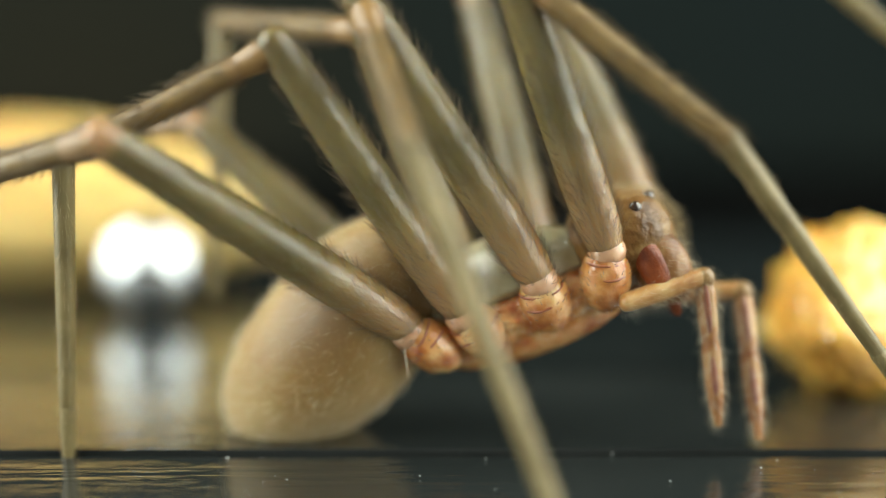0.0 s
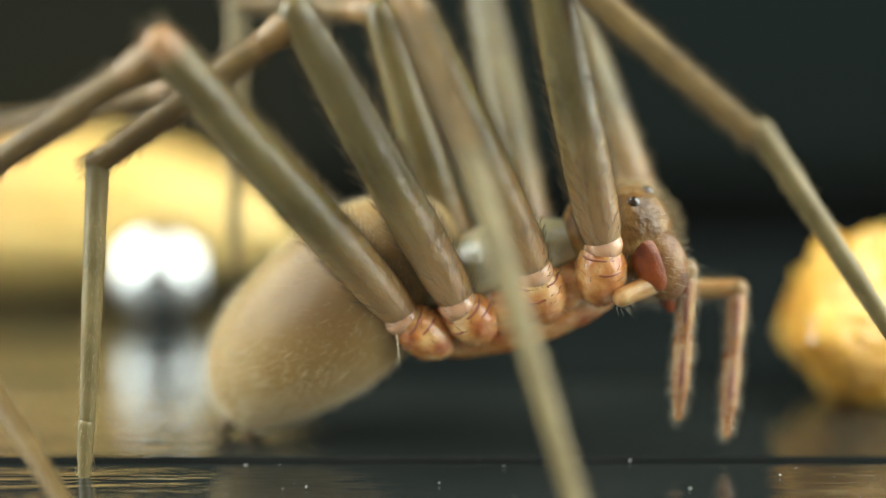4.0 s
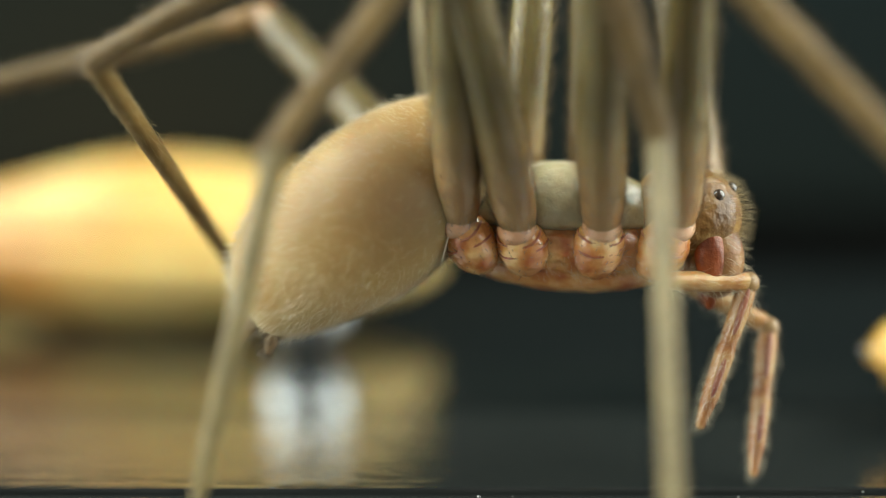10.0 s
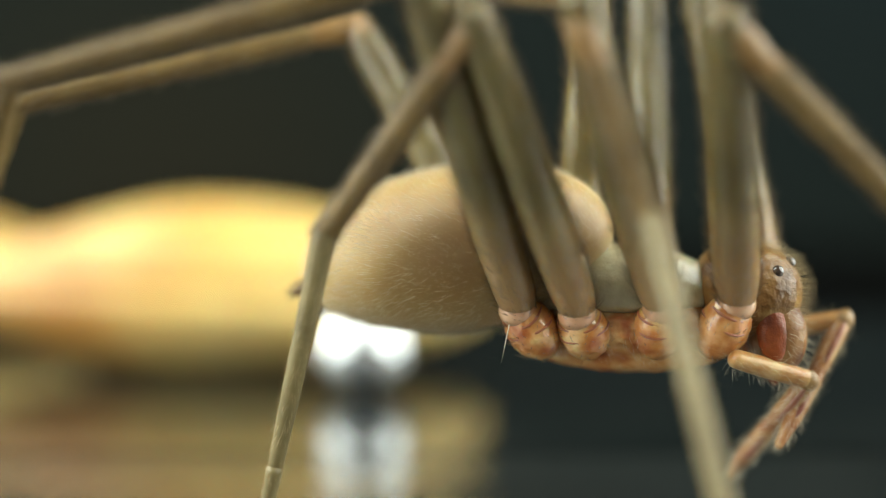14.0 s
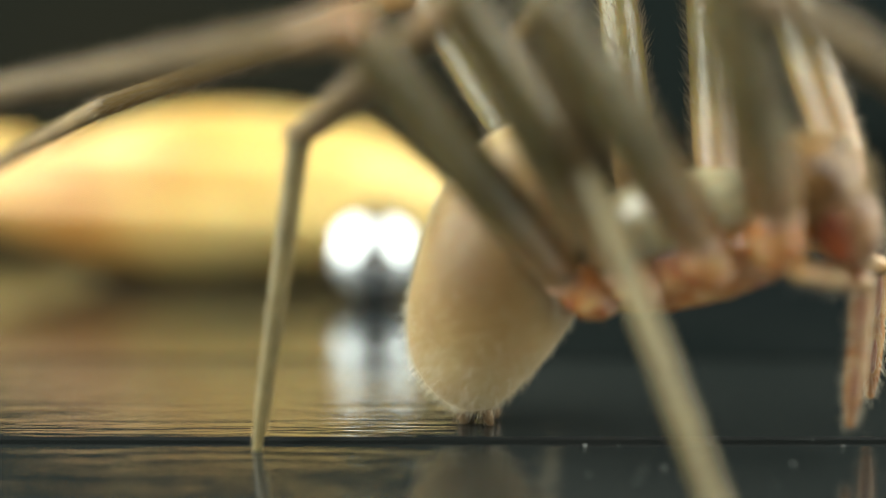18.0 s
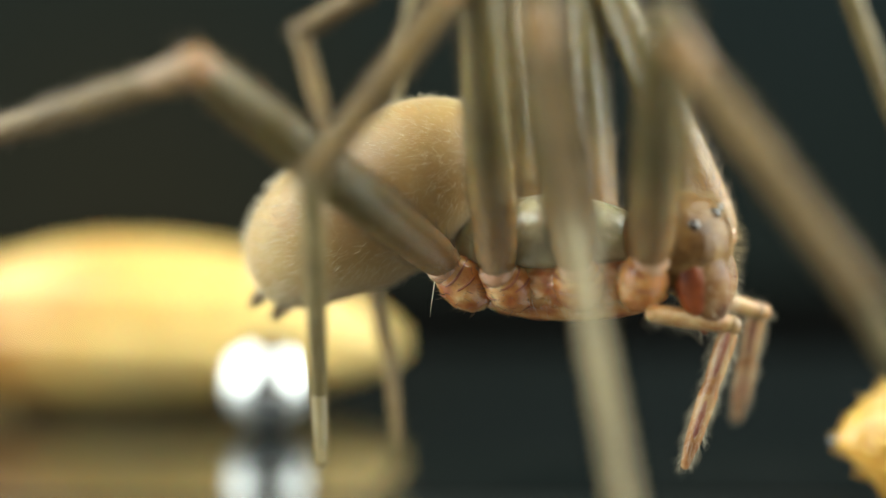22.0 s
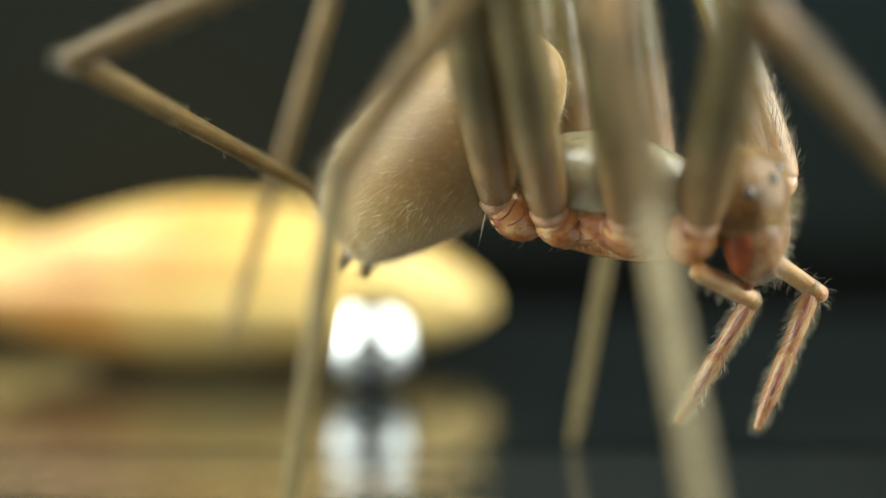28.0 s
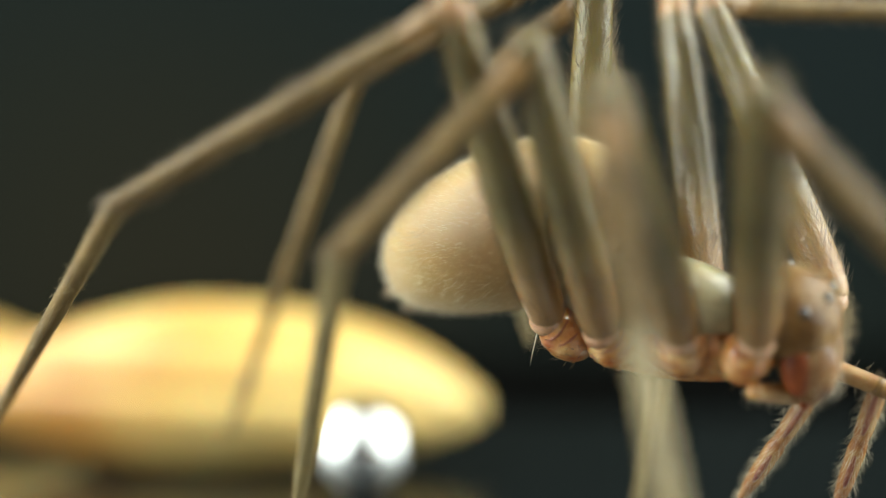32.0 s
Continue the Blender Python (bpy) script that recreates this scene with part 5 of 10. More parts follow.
    walk(moving["R3patella"], [
        (0, limb(-1.76, -2.09, 4.37, 177.36, 6.9)), (3, limb(-1.76, -1.93, 4.42, 177.78, 5.43)), (3.5, limb(-1.5, -1.95, 4.46, 175.61, 4.74)),
        (4.17, limb(-1.52, -2.19, 4.38, 160.95, 4.27)), (4.83, limb(-1.53, -2.43, 4.29, 146.32, 3.53)), (5.5, limb(-1.54, -2.66, 4.19, 131.71, 2.56)),
        (6, limb(-1.6, -2.44, 4.27, 129.75, -10.41)), (7, limb(-1.67, -2.66, 4.16, 132.05, -1.29)), (8, limb(-1.73, -2.67, 4.15, 130.71, -0.81)),
        (9, limb(-1.63, -2.67, 4.17, 130.43, -9.67)), (10, limb(-1.89, -2.68, 4.1, 124.4, -8.01)), (11, limb(-1.81, -2.69, 4.12, 125.03, -8.37)),
        (12, limb(-2.03, -2.67, 4.07, 123.66, -7.84)), (13, limb(-2.33, -2.66, 3.97, 123.45, -6.79)), (13.5, limb(-2.28, -2.76, 3.94, 125.38, 8.17)),
        (14.5, limb(-1.99, -2.55, 4.14, 131.27, 22.49)), (15.5, limb(-1.7, -2.33, 4.3, 138.55, 36.54)), (16, limb(-1.75, -2.41, 4.26, 137.33, 37.83)),
        (16.5, limb(-2.1, -2.47, 4.14, 150.37, 36.04)), (17, limb(-2.45, -2.52, 3.99, 162.64, 32.91)),
        (17.5, limb(-1.75, -2.65, 4.15, 162.95, 25.76)), (18, limb(-1.03, -2.73, 4.2, 163.23, 18.62)),
        (18.25, limb(-0.97, -2.57, 4.28, 151.09, 8.62)), (18.5, limb(-0.9, -2.4, 4.35, 139.59, -1.75)),
        (18.75, limb(-0.84, -2.23, 4.41, 127.96, -12.05)), (19, limb(-0.77, -2.06, 4.47, 115.43, -21.82)),
        (20, limb(-0.68, -1.95, 4.49, 114.83, -22.58)), (21, limb(-0.66, -1.91, 4.5, 117.28, -24.42)), (22, limb(-0.49, -1.86, 4.5, 126.83, -32.51)),
        (22.5, limb(-0.53, -1.18, 4.62, 135.53, -33.93)), (23, limb(-0.58, -0.49, 4.63, 144.45, -34.71)),
        (24, limb(-0.53, -0.46, 4.62, 143.44, -28.22)), (24.5, limb(-0.61, -0.51, 4.63, 141.97, -28.57)),
        (25.5, limb(-0.67, -1.22, 4.63, 130.1, -34.38)), (26.5, limb(-0.74, -1.92, 4.51, 116.68, -38.88)),
        (27, limb(-0.89, -1.91, 4.51, 116.74, -39.2)), (28, limb(-0.94, -2.04, 4.47, 118.91, -37.57)), (29, limb(-1.01, -1.88, 4.52, 116.95, -38.69)),
        (30, limb(-1.42, -2.16, 4.4, 111.66, -38.62)), (31, limb(-1.66, -2.23, 4.34, 108.51, -36.56)),
        (31.6, limb(-1.51, -2.2, 4.38, 116.38, -37.26)), (32, limb(-1.38, -1.88, 4.49, 131.19, -37.38)),
    ])
    walk(moving["R3tibia"], [
        (0, limb(-2.31, -2.02, 4.34, 177.36, 6.9)), (3, limb(-2.31, -1.88, 4.4, 177.78, 5.43)), (3.5, limb(-2.05, -1.9, 4.42, 175.61, 4.74)),
        (4.17, limb(-2.03, -2.15, 4.2, 160.95, 4.27)), (4.83, limb(-1.98, -2.4, 3.99, 146.32, 3.53)), (5.5, limb(-1.9, -2.64, 3.78, 131.71, 2.56)),
        (6, limb(-1.95, -2.54, 3.86, 129.75, -10.41)), (7, limb(-2.04, -2.67, 3.76, 132.05, -1.29)), (8, limb(-2.09, -2.67, 3.73, 130.71, -0.81)),
        (9, limb(-1.98, -2.77, 3.75, 130.43, -9.67)), (10, limb(-2.2, -2.76, 3.66, 124.4, -8.01)), (11, limb(-2.13, -2.77, 3.67, 125.03, -8.37)),
        (12, limb(-2.33, -2.74, 3.62, 123.66, -7.84)), (13, limb(-2.63, -2.73, 3.52, 123.45, -6.79)), (13.5, limb(-2.6, -2.68, 3.5, 125.38, 8.17)),
        (14.5, limb(-2.33, -2.34, 3.76, 131.27, 22.49)), (15.5, limb(-2.03, -2, 4.01, 138.55, 36.54)), (16, limb(-2.07, -2.07, 3.96, 137.33, 37.83)),
        (16.5, limb(-2.49, -2.15, 3.92, 150.37, 36.04)), (17, limb(-2.89, -2.22, 3.85, 162.64, 32.91)),
        (17.5, limb(-2.22, -2.41, 4.01, 162.95, 25.76)), (18, limb(-1.53, -2.56, 4.05, 163.23, 18.62)),
        (18.25, limb(-1.44, -2.49, 4.02, 151.09, 8.62)), (18.5, limb(-1.32, -2.42, 3.99, 139.59, -1.75)),
        (18.75, limb(-1.17, -2.35, 3.99, 127.96, -12.05)), (19, limb(-0.99, -2.27, 4.01, 115.43, -21.82)),
        (20, limb(-0.89, -2.16, 4.03, 114.83, -22.58)), (21, limb(-0.89, -2.14, 4.06, 117.28, -24.42)),
        (22, limb(-0.77, -2.15, 4.13, 126.83, -32.51)), (22.5, limb(-0.85, -1.49, 4.3, 135.53, -33.93)),
        (23, limb(-0.94, -0.8, 4.37, 144.45, -34.71)), (24, limb(-0.92, -0.72, 4.34, 143.44, -28.22)),
        (24.5, limb(-0.99, -0.78, 4.34, 141.97, -28.57)), (25.5, limb(-0.96, -1.53, 4.28, 130.1, -34.38)),
        (26.5, limb(-0.93, -2.26, 4.12, 116.68, -38.88)), (27, limb(-1.08, -2.26, 4.13, 116.74, -39.2)),
        (28, limb(-1.15, -2.37, 4.09, 118.91, -37.57)), (29, limb(-1.21, -2.22, 4.13, 116.95, -38.69)), (30, limb(-1.58, -2.5, 4.01, 111.66, -38.62)),
        (31, limb(-1.8, -2.56, 3.92, 108.51, -36.56)), (31.6, limb(-1.71, -2.53, 3.99, 116.38, -37.26)),
        (32, limb(-1.67, -2.21, 4.16, 131.19, -37.38)),
    ])
    walk(moving["R3metatarsus"], [
        (0, limb(-5.09, -1.69, 4.22, 113.43, 7.11)), (3, limb(-5.09, -1.61, 4.29, 113.39, 6.21)), (3.5, limb(-4.83, -1.67, 4.2, 114.95, 3.95)),
        (4.17, limb(-4.67, -1.94, 3.29, 111.99, 3.57)), (4.83, limb(-4.31, -2.22, 2.44, 109.03, 3.18)), (5.5, limb(-3.76, -2.51, 1.69, 106.07, 2.78)),
        (6, limb(-3.71, -3.04, 1.74, 107.14, 9.88)), (7, limb(-3.91, -2.74, 1.68, 105.75, 6.97)), (8, limb(-3.92, -2.71, 1.61, 103.33, 4.8)),
        (9, limb(-3.77, -3.24, 1.65, 103.17, 5.79)), (10, limb(-3.76, -3.15, 1.37, 101.13, -0.91)), (11, limb(-3.72, -3.18, 1.4, 103.27, 3.92)),
        (12, limb(-3.87, -3.13, 1.31, 101.43, 4.57)), (13, limb(-4.16, -3.06, 1.2, 100.93, 19.05)), (13.5, limb(-4.2, -2.28, 1.24, 105.91, 16.07)),
        (14.5, limb(-4.04, -1.27, 1.81, 102.87, 7.93)), (15.5, limb(-3.71, -0.34, 2.52, 99.94, -0.23)), (16, limb(-3.7, -0.35, 2.46, 101.1, 2.18)),
        (16.5, limb(-4.46, -0.5, 2.8, 99.09, -11.84)), (17, limb(-5.13, -0.7, 3.15, 96.85, -25.84)), (17.5, limb(-4.64, -1.2, 3.27, 108.48, -16.27)),
        (18, limb(-4.07, -1.66, 3.29, 118.98, -6.12)), (18.25, limb(-3.87, -2.07, 2.68, 110.81, -4.06)),
        (18.5, limb(-3.45, -2.5, 2.18, 102.67, -1.91)), (18.75, limb(-2.85, -2.93, 1.83, 94.56, 0.27)), (19, limb(-2.11, -3.31, 1.66, 86.44, 2.45)),
        (20, limb(-1.98, -3.24, 1.69, 97.56, 14.19)), (21, limb(-2.06, -3.29, 1.79, 104.5, 21.13)), (22, limb(-2.18, -3.66, 2.24, 104.25, 19.06)),
        (22.5, limb(-2.51, -3.05, 2.67, 104.95, 8.4)), (23, limb(-2.82, -2.4, 3.03, 105.61, -2.26)), (24, limb(-2.9, -2.04, 2.87, 99.54, -17.44)),
        (24.5, limb(-2.92, -2.12, 2.82, 101.46, -14.27)), (25.5, limb(-2.45, -3.11, 2.51, 100.59, -13.58)),
        (26.5, limb(-1.91, -4.02, 2.18, 99.72, -12.89)), (27, limb(-2.06, -4.03, 2.19, 100.36, -12.31)),
        (28, limb(-2.23, -4.08, 2.15, 97.35, -15.38)), (29, limb(-2.2, -3.97, 2.19, 99.37, -9.06)), (30, limb(-2.39, -4.25, 1.97, 96.15, -4.74)),
        (31, limb(-2.52, -4.23, 1.79, 99.06, 3.54)), (31.6, limb(-2.7, -4.23, 1.99, 99.82, 3.56)), (32, limb(-3.13, -3.91, 2.49, 107.75, 5.6)),
    ])
    walk(moving["R3tarsus"], [
        (0, limb(-6.47, -1.25, 1.03, 113.43, 7.11)), (3, limb(-6.47, -1.23, 1.09, 113.39, 6.21)), (3.5, limb(-6.3, -1.43, 1.04, 114.95, 3.95)),
        (4.17, limb(-5.98, -1.72, 0.05, 111.99, 3.57)), (4.83, limb(-5.45, -2.03, -0.87, 109.03, 3.18)),
        (5.5, limb(-4.73, -2.34, -1.67, 106.07, 2.78)), (6, limb(-4.72, -2.44, -1.55, 107.14, 9.88)), (7, limb(-4.86, -2.31, -1.67, 105.75, 6.97)),
        (8, limb(-4.72, -2.42, -1.78, 103.33, 4.8)), (9, limb(-4.56, -2.88, -1.74, 103.17, 5.79)), (10, limb(-4.44, -3.2, -2.07, 101.13, -0.91)),
        (11, limb(-4.52, -2.94, -2, 103.27, 3.92)), (12, limb(-4.56, -2.85, -2.11, 101.43, 4.57)), (13, limb(-4.79, -1.91, -2.05, 100.93, 19.05)),
        (13.5, limb(-5.12, -1.31, -2, 105.91, 16.07)), (14.5, limb(-4.81, -0.79, -1.57, 102.87, 7.93)),
        (15.5, limb(-4.32, -0.35, -0.93, 99.94, -0.23)), (16, limb(-4.37, -0.22, -0.97, 101.1, 2.18)), (16.5, limb(-5, -1.22, -0.58, 99.09, -11.84)),
        (17, limb(-5.51, -2.23, 0.03, 96.85, -25.84)), (17.5, limb(-5.7, -2.18, 0.08, 108.48, -16.27)), (18, limb(-5.76, -2.03, 0.24, 118.98, -6.12)),
        (18.25, limb(-5.11, -2.31, -0.58, 111.8, -12.3)), (18.5, limb(-4.22, -2.62, -1.23, 104.28, -18.28)),
        (18.75, limb(-3.13, -2.92, -1.66, 96.24, -23.94)), (19, limb(-1.89, -3.16, -1.83, 87.49, -29.16)),
        (20, limb(-2.42, -2.38, -1.68, 72.79, -20.03)), (21, limb(-2.88, -2.03, -1.37, 73.43, -18.81)), (22, limb(-3, -2.52, -0.96, 82.16, -23.48)),
        (22.5, limb(-3.41, -2.54, -0.67, 94.39, -13.13)), (23, limb(-3.76, -2.54, -0.34, 105.61, -2.26)),
        (24, limb(-3.45, -3.09, -0.43, 99.54, -17.44)), (24.5, limb(-3.6, -2.98, -0.5, 101.46, -14.27)),
        (25.5, limb(-3.08, -3.93, -0.83, 100.59, -13.58)), (26.5, limb(-2.49, -4.8, -1.19, 99.72, -12.89)),
        (27, limb(-2.67, -4.78, -1.17, 100.36, -12.31)), (28, limb(-2.66, -5.01, -1.2, 97.35, -15.38)), (29, limb(-2.76, -4.52, -1.22, 99.37, -9.06)),
        (30, limb(-2.76, -4.54, -1.5, 96.15, -4.74)), (31, limb(-3.07, -4.01, -1.66, 99.06, 3.54)), (31.6, limb(-3.29, -4.01, -1.45, 99.82, 3.56)),
        (32, limb(-4.19, -3.57, -0.83, 107.75, 5.6)),
    ])
    walk(moving["R2femur"], [
        (0, limb(0.23, -0.8, 0.45, -100.93, -16.13)), (3, limb(0.23, -0.8, 0.45, -100.49, -16.11)), (3.5, limb(0.23, -0.8, 0.45, -96.26, -15.71)),
        (4, limb(0.23, -0.8, 0.45, -95.43, -20.6)), (4.5, limb(0.23, -0.8, 0.45, -94.44, -25.42)), (5, limb(0.23, -0.8, 0.45, -93.39, -30.16)),
        (5.5, limb(0.23, -0.8, 0.45, -92.28, -35.04)), (5.67, limb(0.23, -0.8, 0.45, -92.86, -32.99)),
        (5.83, limb(0.23, -0.8, 0.45, -93.42, -30.83)), (6, limb(0.23, -0.8, 0.45, -93.97, -28.84)), (7, limb(0.23, -0.8, 0.45, -93.9, -27.17)),
        (8, limb(0.23, -0.8, 0.45, -95.97, -29.13)), (9, limb(0.23, -0.8, 0.45, -96.46, -29.7)), (9.33, limb(0.23, -0.8, 0.45, -96.77, -32.02)),
        (9.67, limb(0.23, -0.8, 0.45, -97.13, -34.41)), (10, limb(0.23, -0.8, 0.45, -97.68, -36.86)), (11, limb(0.23, -0.8, 0.45, -95.21, -34.91)),
        (12, limb(0.23, -0.8, 0.45, -101.37, -33.13)), (13, limb(0.23, -0.8, 0.45, -103.44, -29.3)), (13.5, limb(0.23, -0.8, 0.45, -106.85, -28.83)),
        (15.5, limb(0.23, -0.8, 0.45, -108.39, -12.66)), (16, limb(0.23, -0.8, 0.45, -109.74, -13.34)),
        (16.5, limb(0.23, -0.8, 0.45, -112.25, -19.87)), (17, limb(0.23, -0.8, 0.45, -114.9, -26.52)),
        (17.33, limb(0.23, -0.8, 0.45, -108.24, -30.46)), (17.67, limb(0.23, -0.8, 0.45, -100.99, -34.06)),
        (18, limb(0.23, -0.8, 0.45, -93.18, -37.2)), (18.25, limb(0.23, -0.8, 0.45, -91.18, -37.64)), (18.5, limb(0.23, -0.8, 0.45, -89.32, -38.01)),
        (18.75, limb(0.23, -0.8, 0.45, -87.28, -38.36)), (19, limb(0.23, -0.8, 0.45, -85.22, -38.67)), (20, limb(0.23, -0.8, 0.45, -87.15, -32.81)),
        (21, limb(0.23, -0.8, 0.45, -87.37, -30.36)), (22, limb(0.23, -0.8, 0.45, -84.98, -31.74)), (23, limb(0.23, -0.8, 0.45, -87.25, -22.47)),
        (24, limb(0.23, -0.8, 0.45, -85.48, -23.63)), (24.5, limb(0.23, -0.8, 0.45, -85.84, -21.18)), (26.5, limb(0.23, -0.8, 0.45, -85.51, -26.85)),
        (27, limb(0.23, -0.8, 0.45, -85.81, -26.98)), (28, limb(0.23, -0.8, 0.45, -85.95, -27.16)), (29, limb(0.23, -0.8, 0.45, -87.44, -27.5)),
        (30, limb(0.23, -0.8, 0.45, -91.67, -28.41)), (31, limb(0.23, -0.8, 0.45, -92.72, -27.91)), (31.6, limb(0.23, -0.8, 0.45, -93.53, -29.45)),
        (32, limb(0.23, -0.8, 0.45, -95.29, -27.78)),
    ])
    walk(moving["R2patella"], [
        (0, limb(-0.55, -1.99, 4.49, 86.91, -36.23)), (3, limb(-0.52, -1.99, 4.5, 87.77, -37.02)), (3.5, limb(-0.22, -1.96, 4.55, 88.87, -33.47)),
        (4, limb(-0.15, -2.31, 4.45, 84.5, -18.79)), (4.5, limb(-0.07, -2.64, 4.31, 80.84, -4.03)), (5, limb(0.01, -2.96, 4.16, 77.32, 10.75)),
        (5.5, limb(0.09, -3.27, 3.97, 73.42, 25.49)), (5.67, limb(0.05, -3.14, 4.05, 74.34, 10.47)), (5.83, limb(0.01, -3, 4.13, 75.17, -4.56)),
        (6, limb(-0.03, -2.87, 4.2, 76.03, -19.59)), (7, limb(-0.03, -2.76, 4.26, 79.37, -23.21)), (8, limb(-0.16, -2.89, 4.18, 75.12, -23.11)),
        (9, limb(-0.19, -2.93, 4.16, 73.25, -20.66)), (9.33, limb(-0.2, -3.08, 4.07, 71.49, -7.42)), (9.67, limb(-0.21, -3.23, 3.97, 69.84, 5.83)),
        (10, limb(-0.23, -3.38, 3.86, 68.11, 19.08)), (11, limb(-0.09, -3.26, 3.96, 71.11, 17.1)), (12, limb(-0.48, -3.15, 3.98, 70.72, 8.07)),
        (13, limb(-0.64, -2.9, 4.09, 70.69, -4.38)), (13.5, limb(-0.86, -2.87, 4.05, 73.54, -4.23)), (15.5, limb(-1.09, -1.74, 4.42, 64.82, -16.86)),
        (16, limb(-1.18, -1.79, 4.38, 64.62, -24.32)), (16.5, limb(-1.3, -2.26, 4.19, 68.5, -9.41)), (17, limb(-1.39, -2.72, 3.94, 72.04, 5.54)),
        (17.33, limb(-0.93, -2.98, 3.97, 81.78, 16.53)), (17.67, limb(-0.45, -3.21, 3.95, 92.67, 27.03)), (18, limb(0.04, -3.4, 3.87, 105.7, 36.51)),
        (18.25, limb(0.16, -3.43, 3.86, 98.89, 24.34)), (18.5, limb(0.27, -3.45, 3.84, 93.3, 11.92)), (18.75, limb(0.39, -3.47, 3.82, 88.22, -0.6)),
        (19, limb(0.51, -3.49, 3.8, 83.1, -13.11)), (20, limb(0.41, -3.13, 4.06, 79.41, -10.87)), (21, limb(0.4, -2.97, 4.15, 79.52, -10.86)),
        (22, limb(0.55, -3.06, 4.09, 81.55, -11.25)), (23, limb(0.42, -2.44, 4.41, 72.14, -26.85)), (24, limb(0.54, -2.52, 4.37, 72, -31.43)),
        (24.5, limb(0.52, -2.35, 4.44, 75.87, -23.7)), (26.5, limb(0.53, -2.74, 4.27, 69.39, -21.57)), (27, limb(0.51, -2.75, 4.27, 70.44, -21.82)),
        (28, limb(0.5, -2.76, 4.26, 69.62, -21.68)), (29, limb(0.4, -2.78, 4.25, 65.48, -19.49)), (30, limb(0.12, -2.84, 4.22, 66.23, -13.09)),
        (31, limb(0.05, -2.81, 4.24, 64.24, -20.23)), (31.6, limb(-0, -2.91, 4.18, 65.41, -20.8)), (32, limb(-0.12, -2.8, 4.23, 75.06, -23.84)),
    ])
    walk(moving["R2tibia"], [
        (0, limb(-0.53, -2.31, 4.05, 86.91, -36.23)), (3, limb(-0.5, -2.32, 4.06, 87.77, -37.02)), (3.5, limb(-0.21, -2.26, 4.09, 88.87, -33.47)),
        (4, limb(-0.1, -2.48, 3.93, 84.5, -18.79)), (4.5, limb(0.01, -2.68, 3.77, 80.84, -4.03)), (5, limb(0.12, -2.86, 3.63, 77.32, 10.75)),
        (5.5, limb(0.23, -3.03, 3.49, 73.42, 25.49)), (5.67, limb(0.19, -3.04, 3.53, 74.34, 10.47)), (5.83, limb(0.15, -3.05, 3.6, 75.17, -4.56)),
        (6, limb(0.1, -3.05, 3.7, 76.03, -19.59)), (7, limb(0.06, -2.98, 3.76, 79.37, -23.21)), (8, limb(-0.03, -3.11, 3.69, 75.12, -23.11)),
        (9, limb(-0.04, -3.12, 3.66, 73.25, -20.66)), (9.33, limb(-0.03, -3.15, 3.55, 71.49, -7.42)), (9.67, limb(-0.03, -3.18, 3.45, 69.84, 5.83)),
        (10, limb(-0.03, -3.2, 3.38, 68.11, 19.08)), (11, limb(0.08, -3.1, 3.47, 71.11, 17.1)), (12, limb(-0.3, -3.07, 3.46, 70.72, 8.07)),
        (13, limb(-0.46, -2.95, 3.57, 70.69, -4.38)), (13.5, limb(-0.71, -2.91, 3.53, 73.54, -4.23)), (15.5, limb(-0.87, -1.9, 3.94, 64.82, -16.86)),
        (16, limb(-0.96, -2.01, 3.93, 64.62, -24.32)), (16.5, limb(-1.1, -2.35, 3.68, 68.5, -9.41)), (17, limb(-1.22, -2.67, 3.42, 72.04, 5.54)),
        (17.33, limb(-0.86, -2.82, 3.45, 81.78, 16.53)), (17.67, limb(-0.48, -2.96, 3.46, 92.67, 27.03)),
        (18, limb(-0.08, -3.07, 3.45, 105.7, 36.51)), (18.25, limb(0.08, -3.2, 3.36, 98.89, 24.34)), (18.5, limb(0.24, -3.34, 3.3, 93.3, 11.92)),
        (18.75, limb(0.41, -3.48, 3.27, 88.22, -0.6)), (19, limb(0.58, -3.62, 3.27, 83.1, -13.11)), (20, limb(0.51, -3.23, 3.53, 79.41, -10.87)),
        (21, limb(0.49, -3.08, 3.62, 79.52, -10.86)), (22, limb(0.63, -3.17, 3.56, 81.55, -11.25)), (23, limb(0.57, -2.69, 3.94, 72.14, -26.85)),
        (24, limb(0.68, -2.8, 3.92, 72, -31.43)), (24.5, limb(0.65, -2.57, 3.95, 75.87, -23.7)), (26.5, limb(0.71, -2.94, 3.79, 69.39, -21.57)),
        (27, limb(0.68, -2.95, 3.78, 70.44, -21.82)), (28, limb(0.68, -2.97, 3.78, 69.62, -21.68)), (29, limb(0.62, -2.96, 3.78, 65.48, -19.49)),
        (30, limb(0.34, -2.97, 3.73, 66.23, -13.09)), (31, limb(0.27, -3, 3.77, 64.24, -20.23)), (31.6, limb(0.21, -3.1, 3.72, 65.41, -20.8)),
        (32, limb(0.01, -3.02, 3.75, 75.06, -23.84)),
    ])
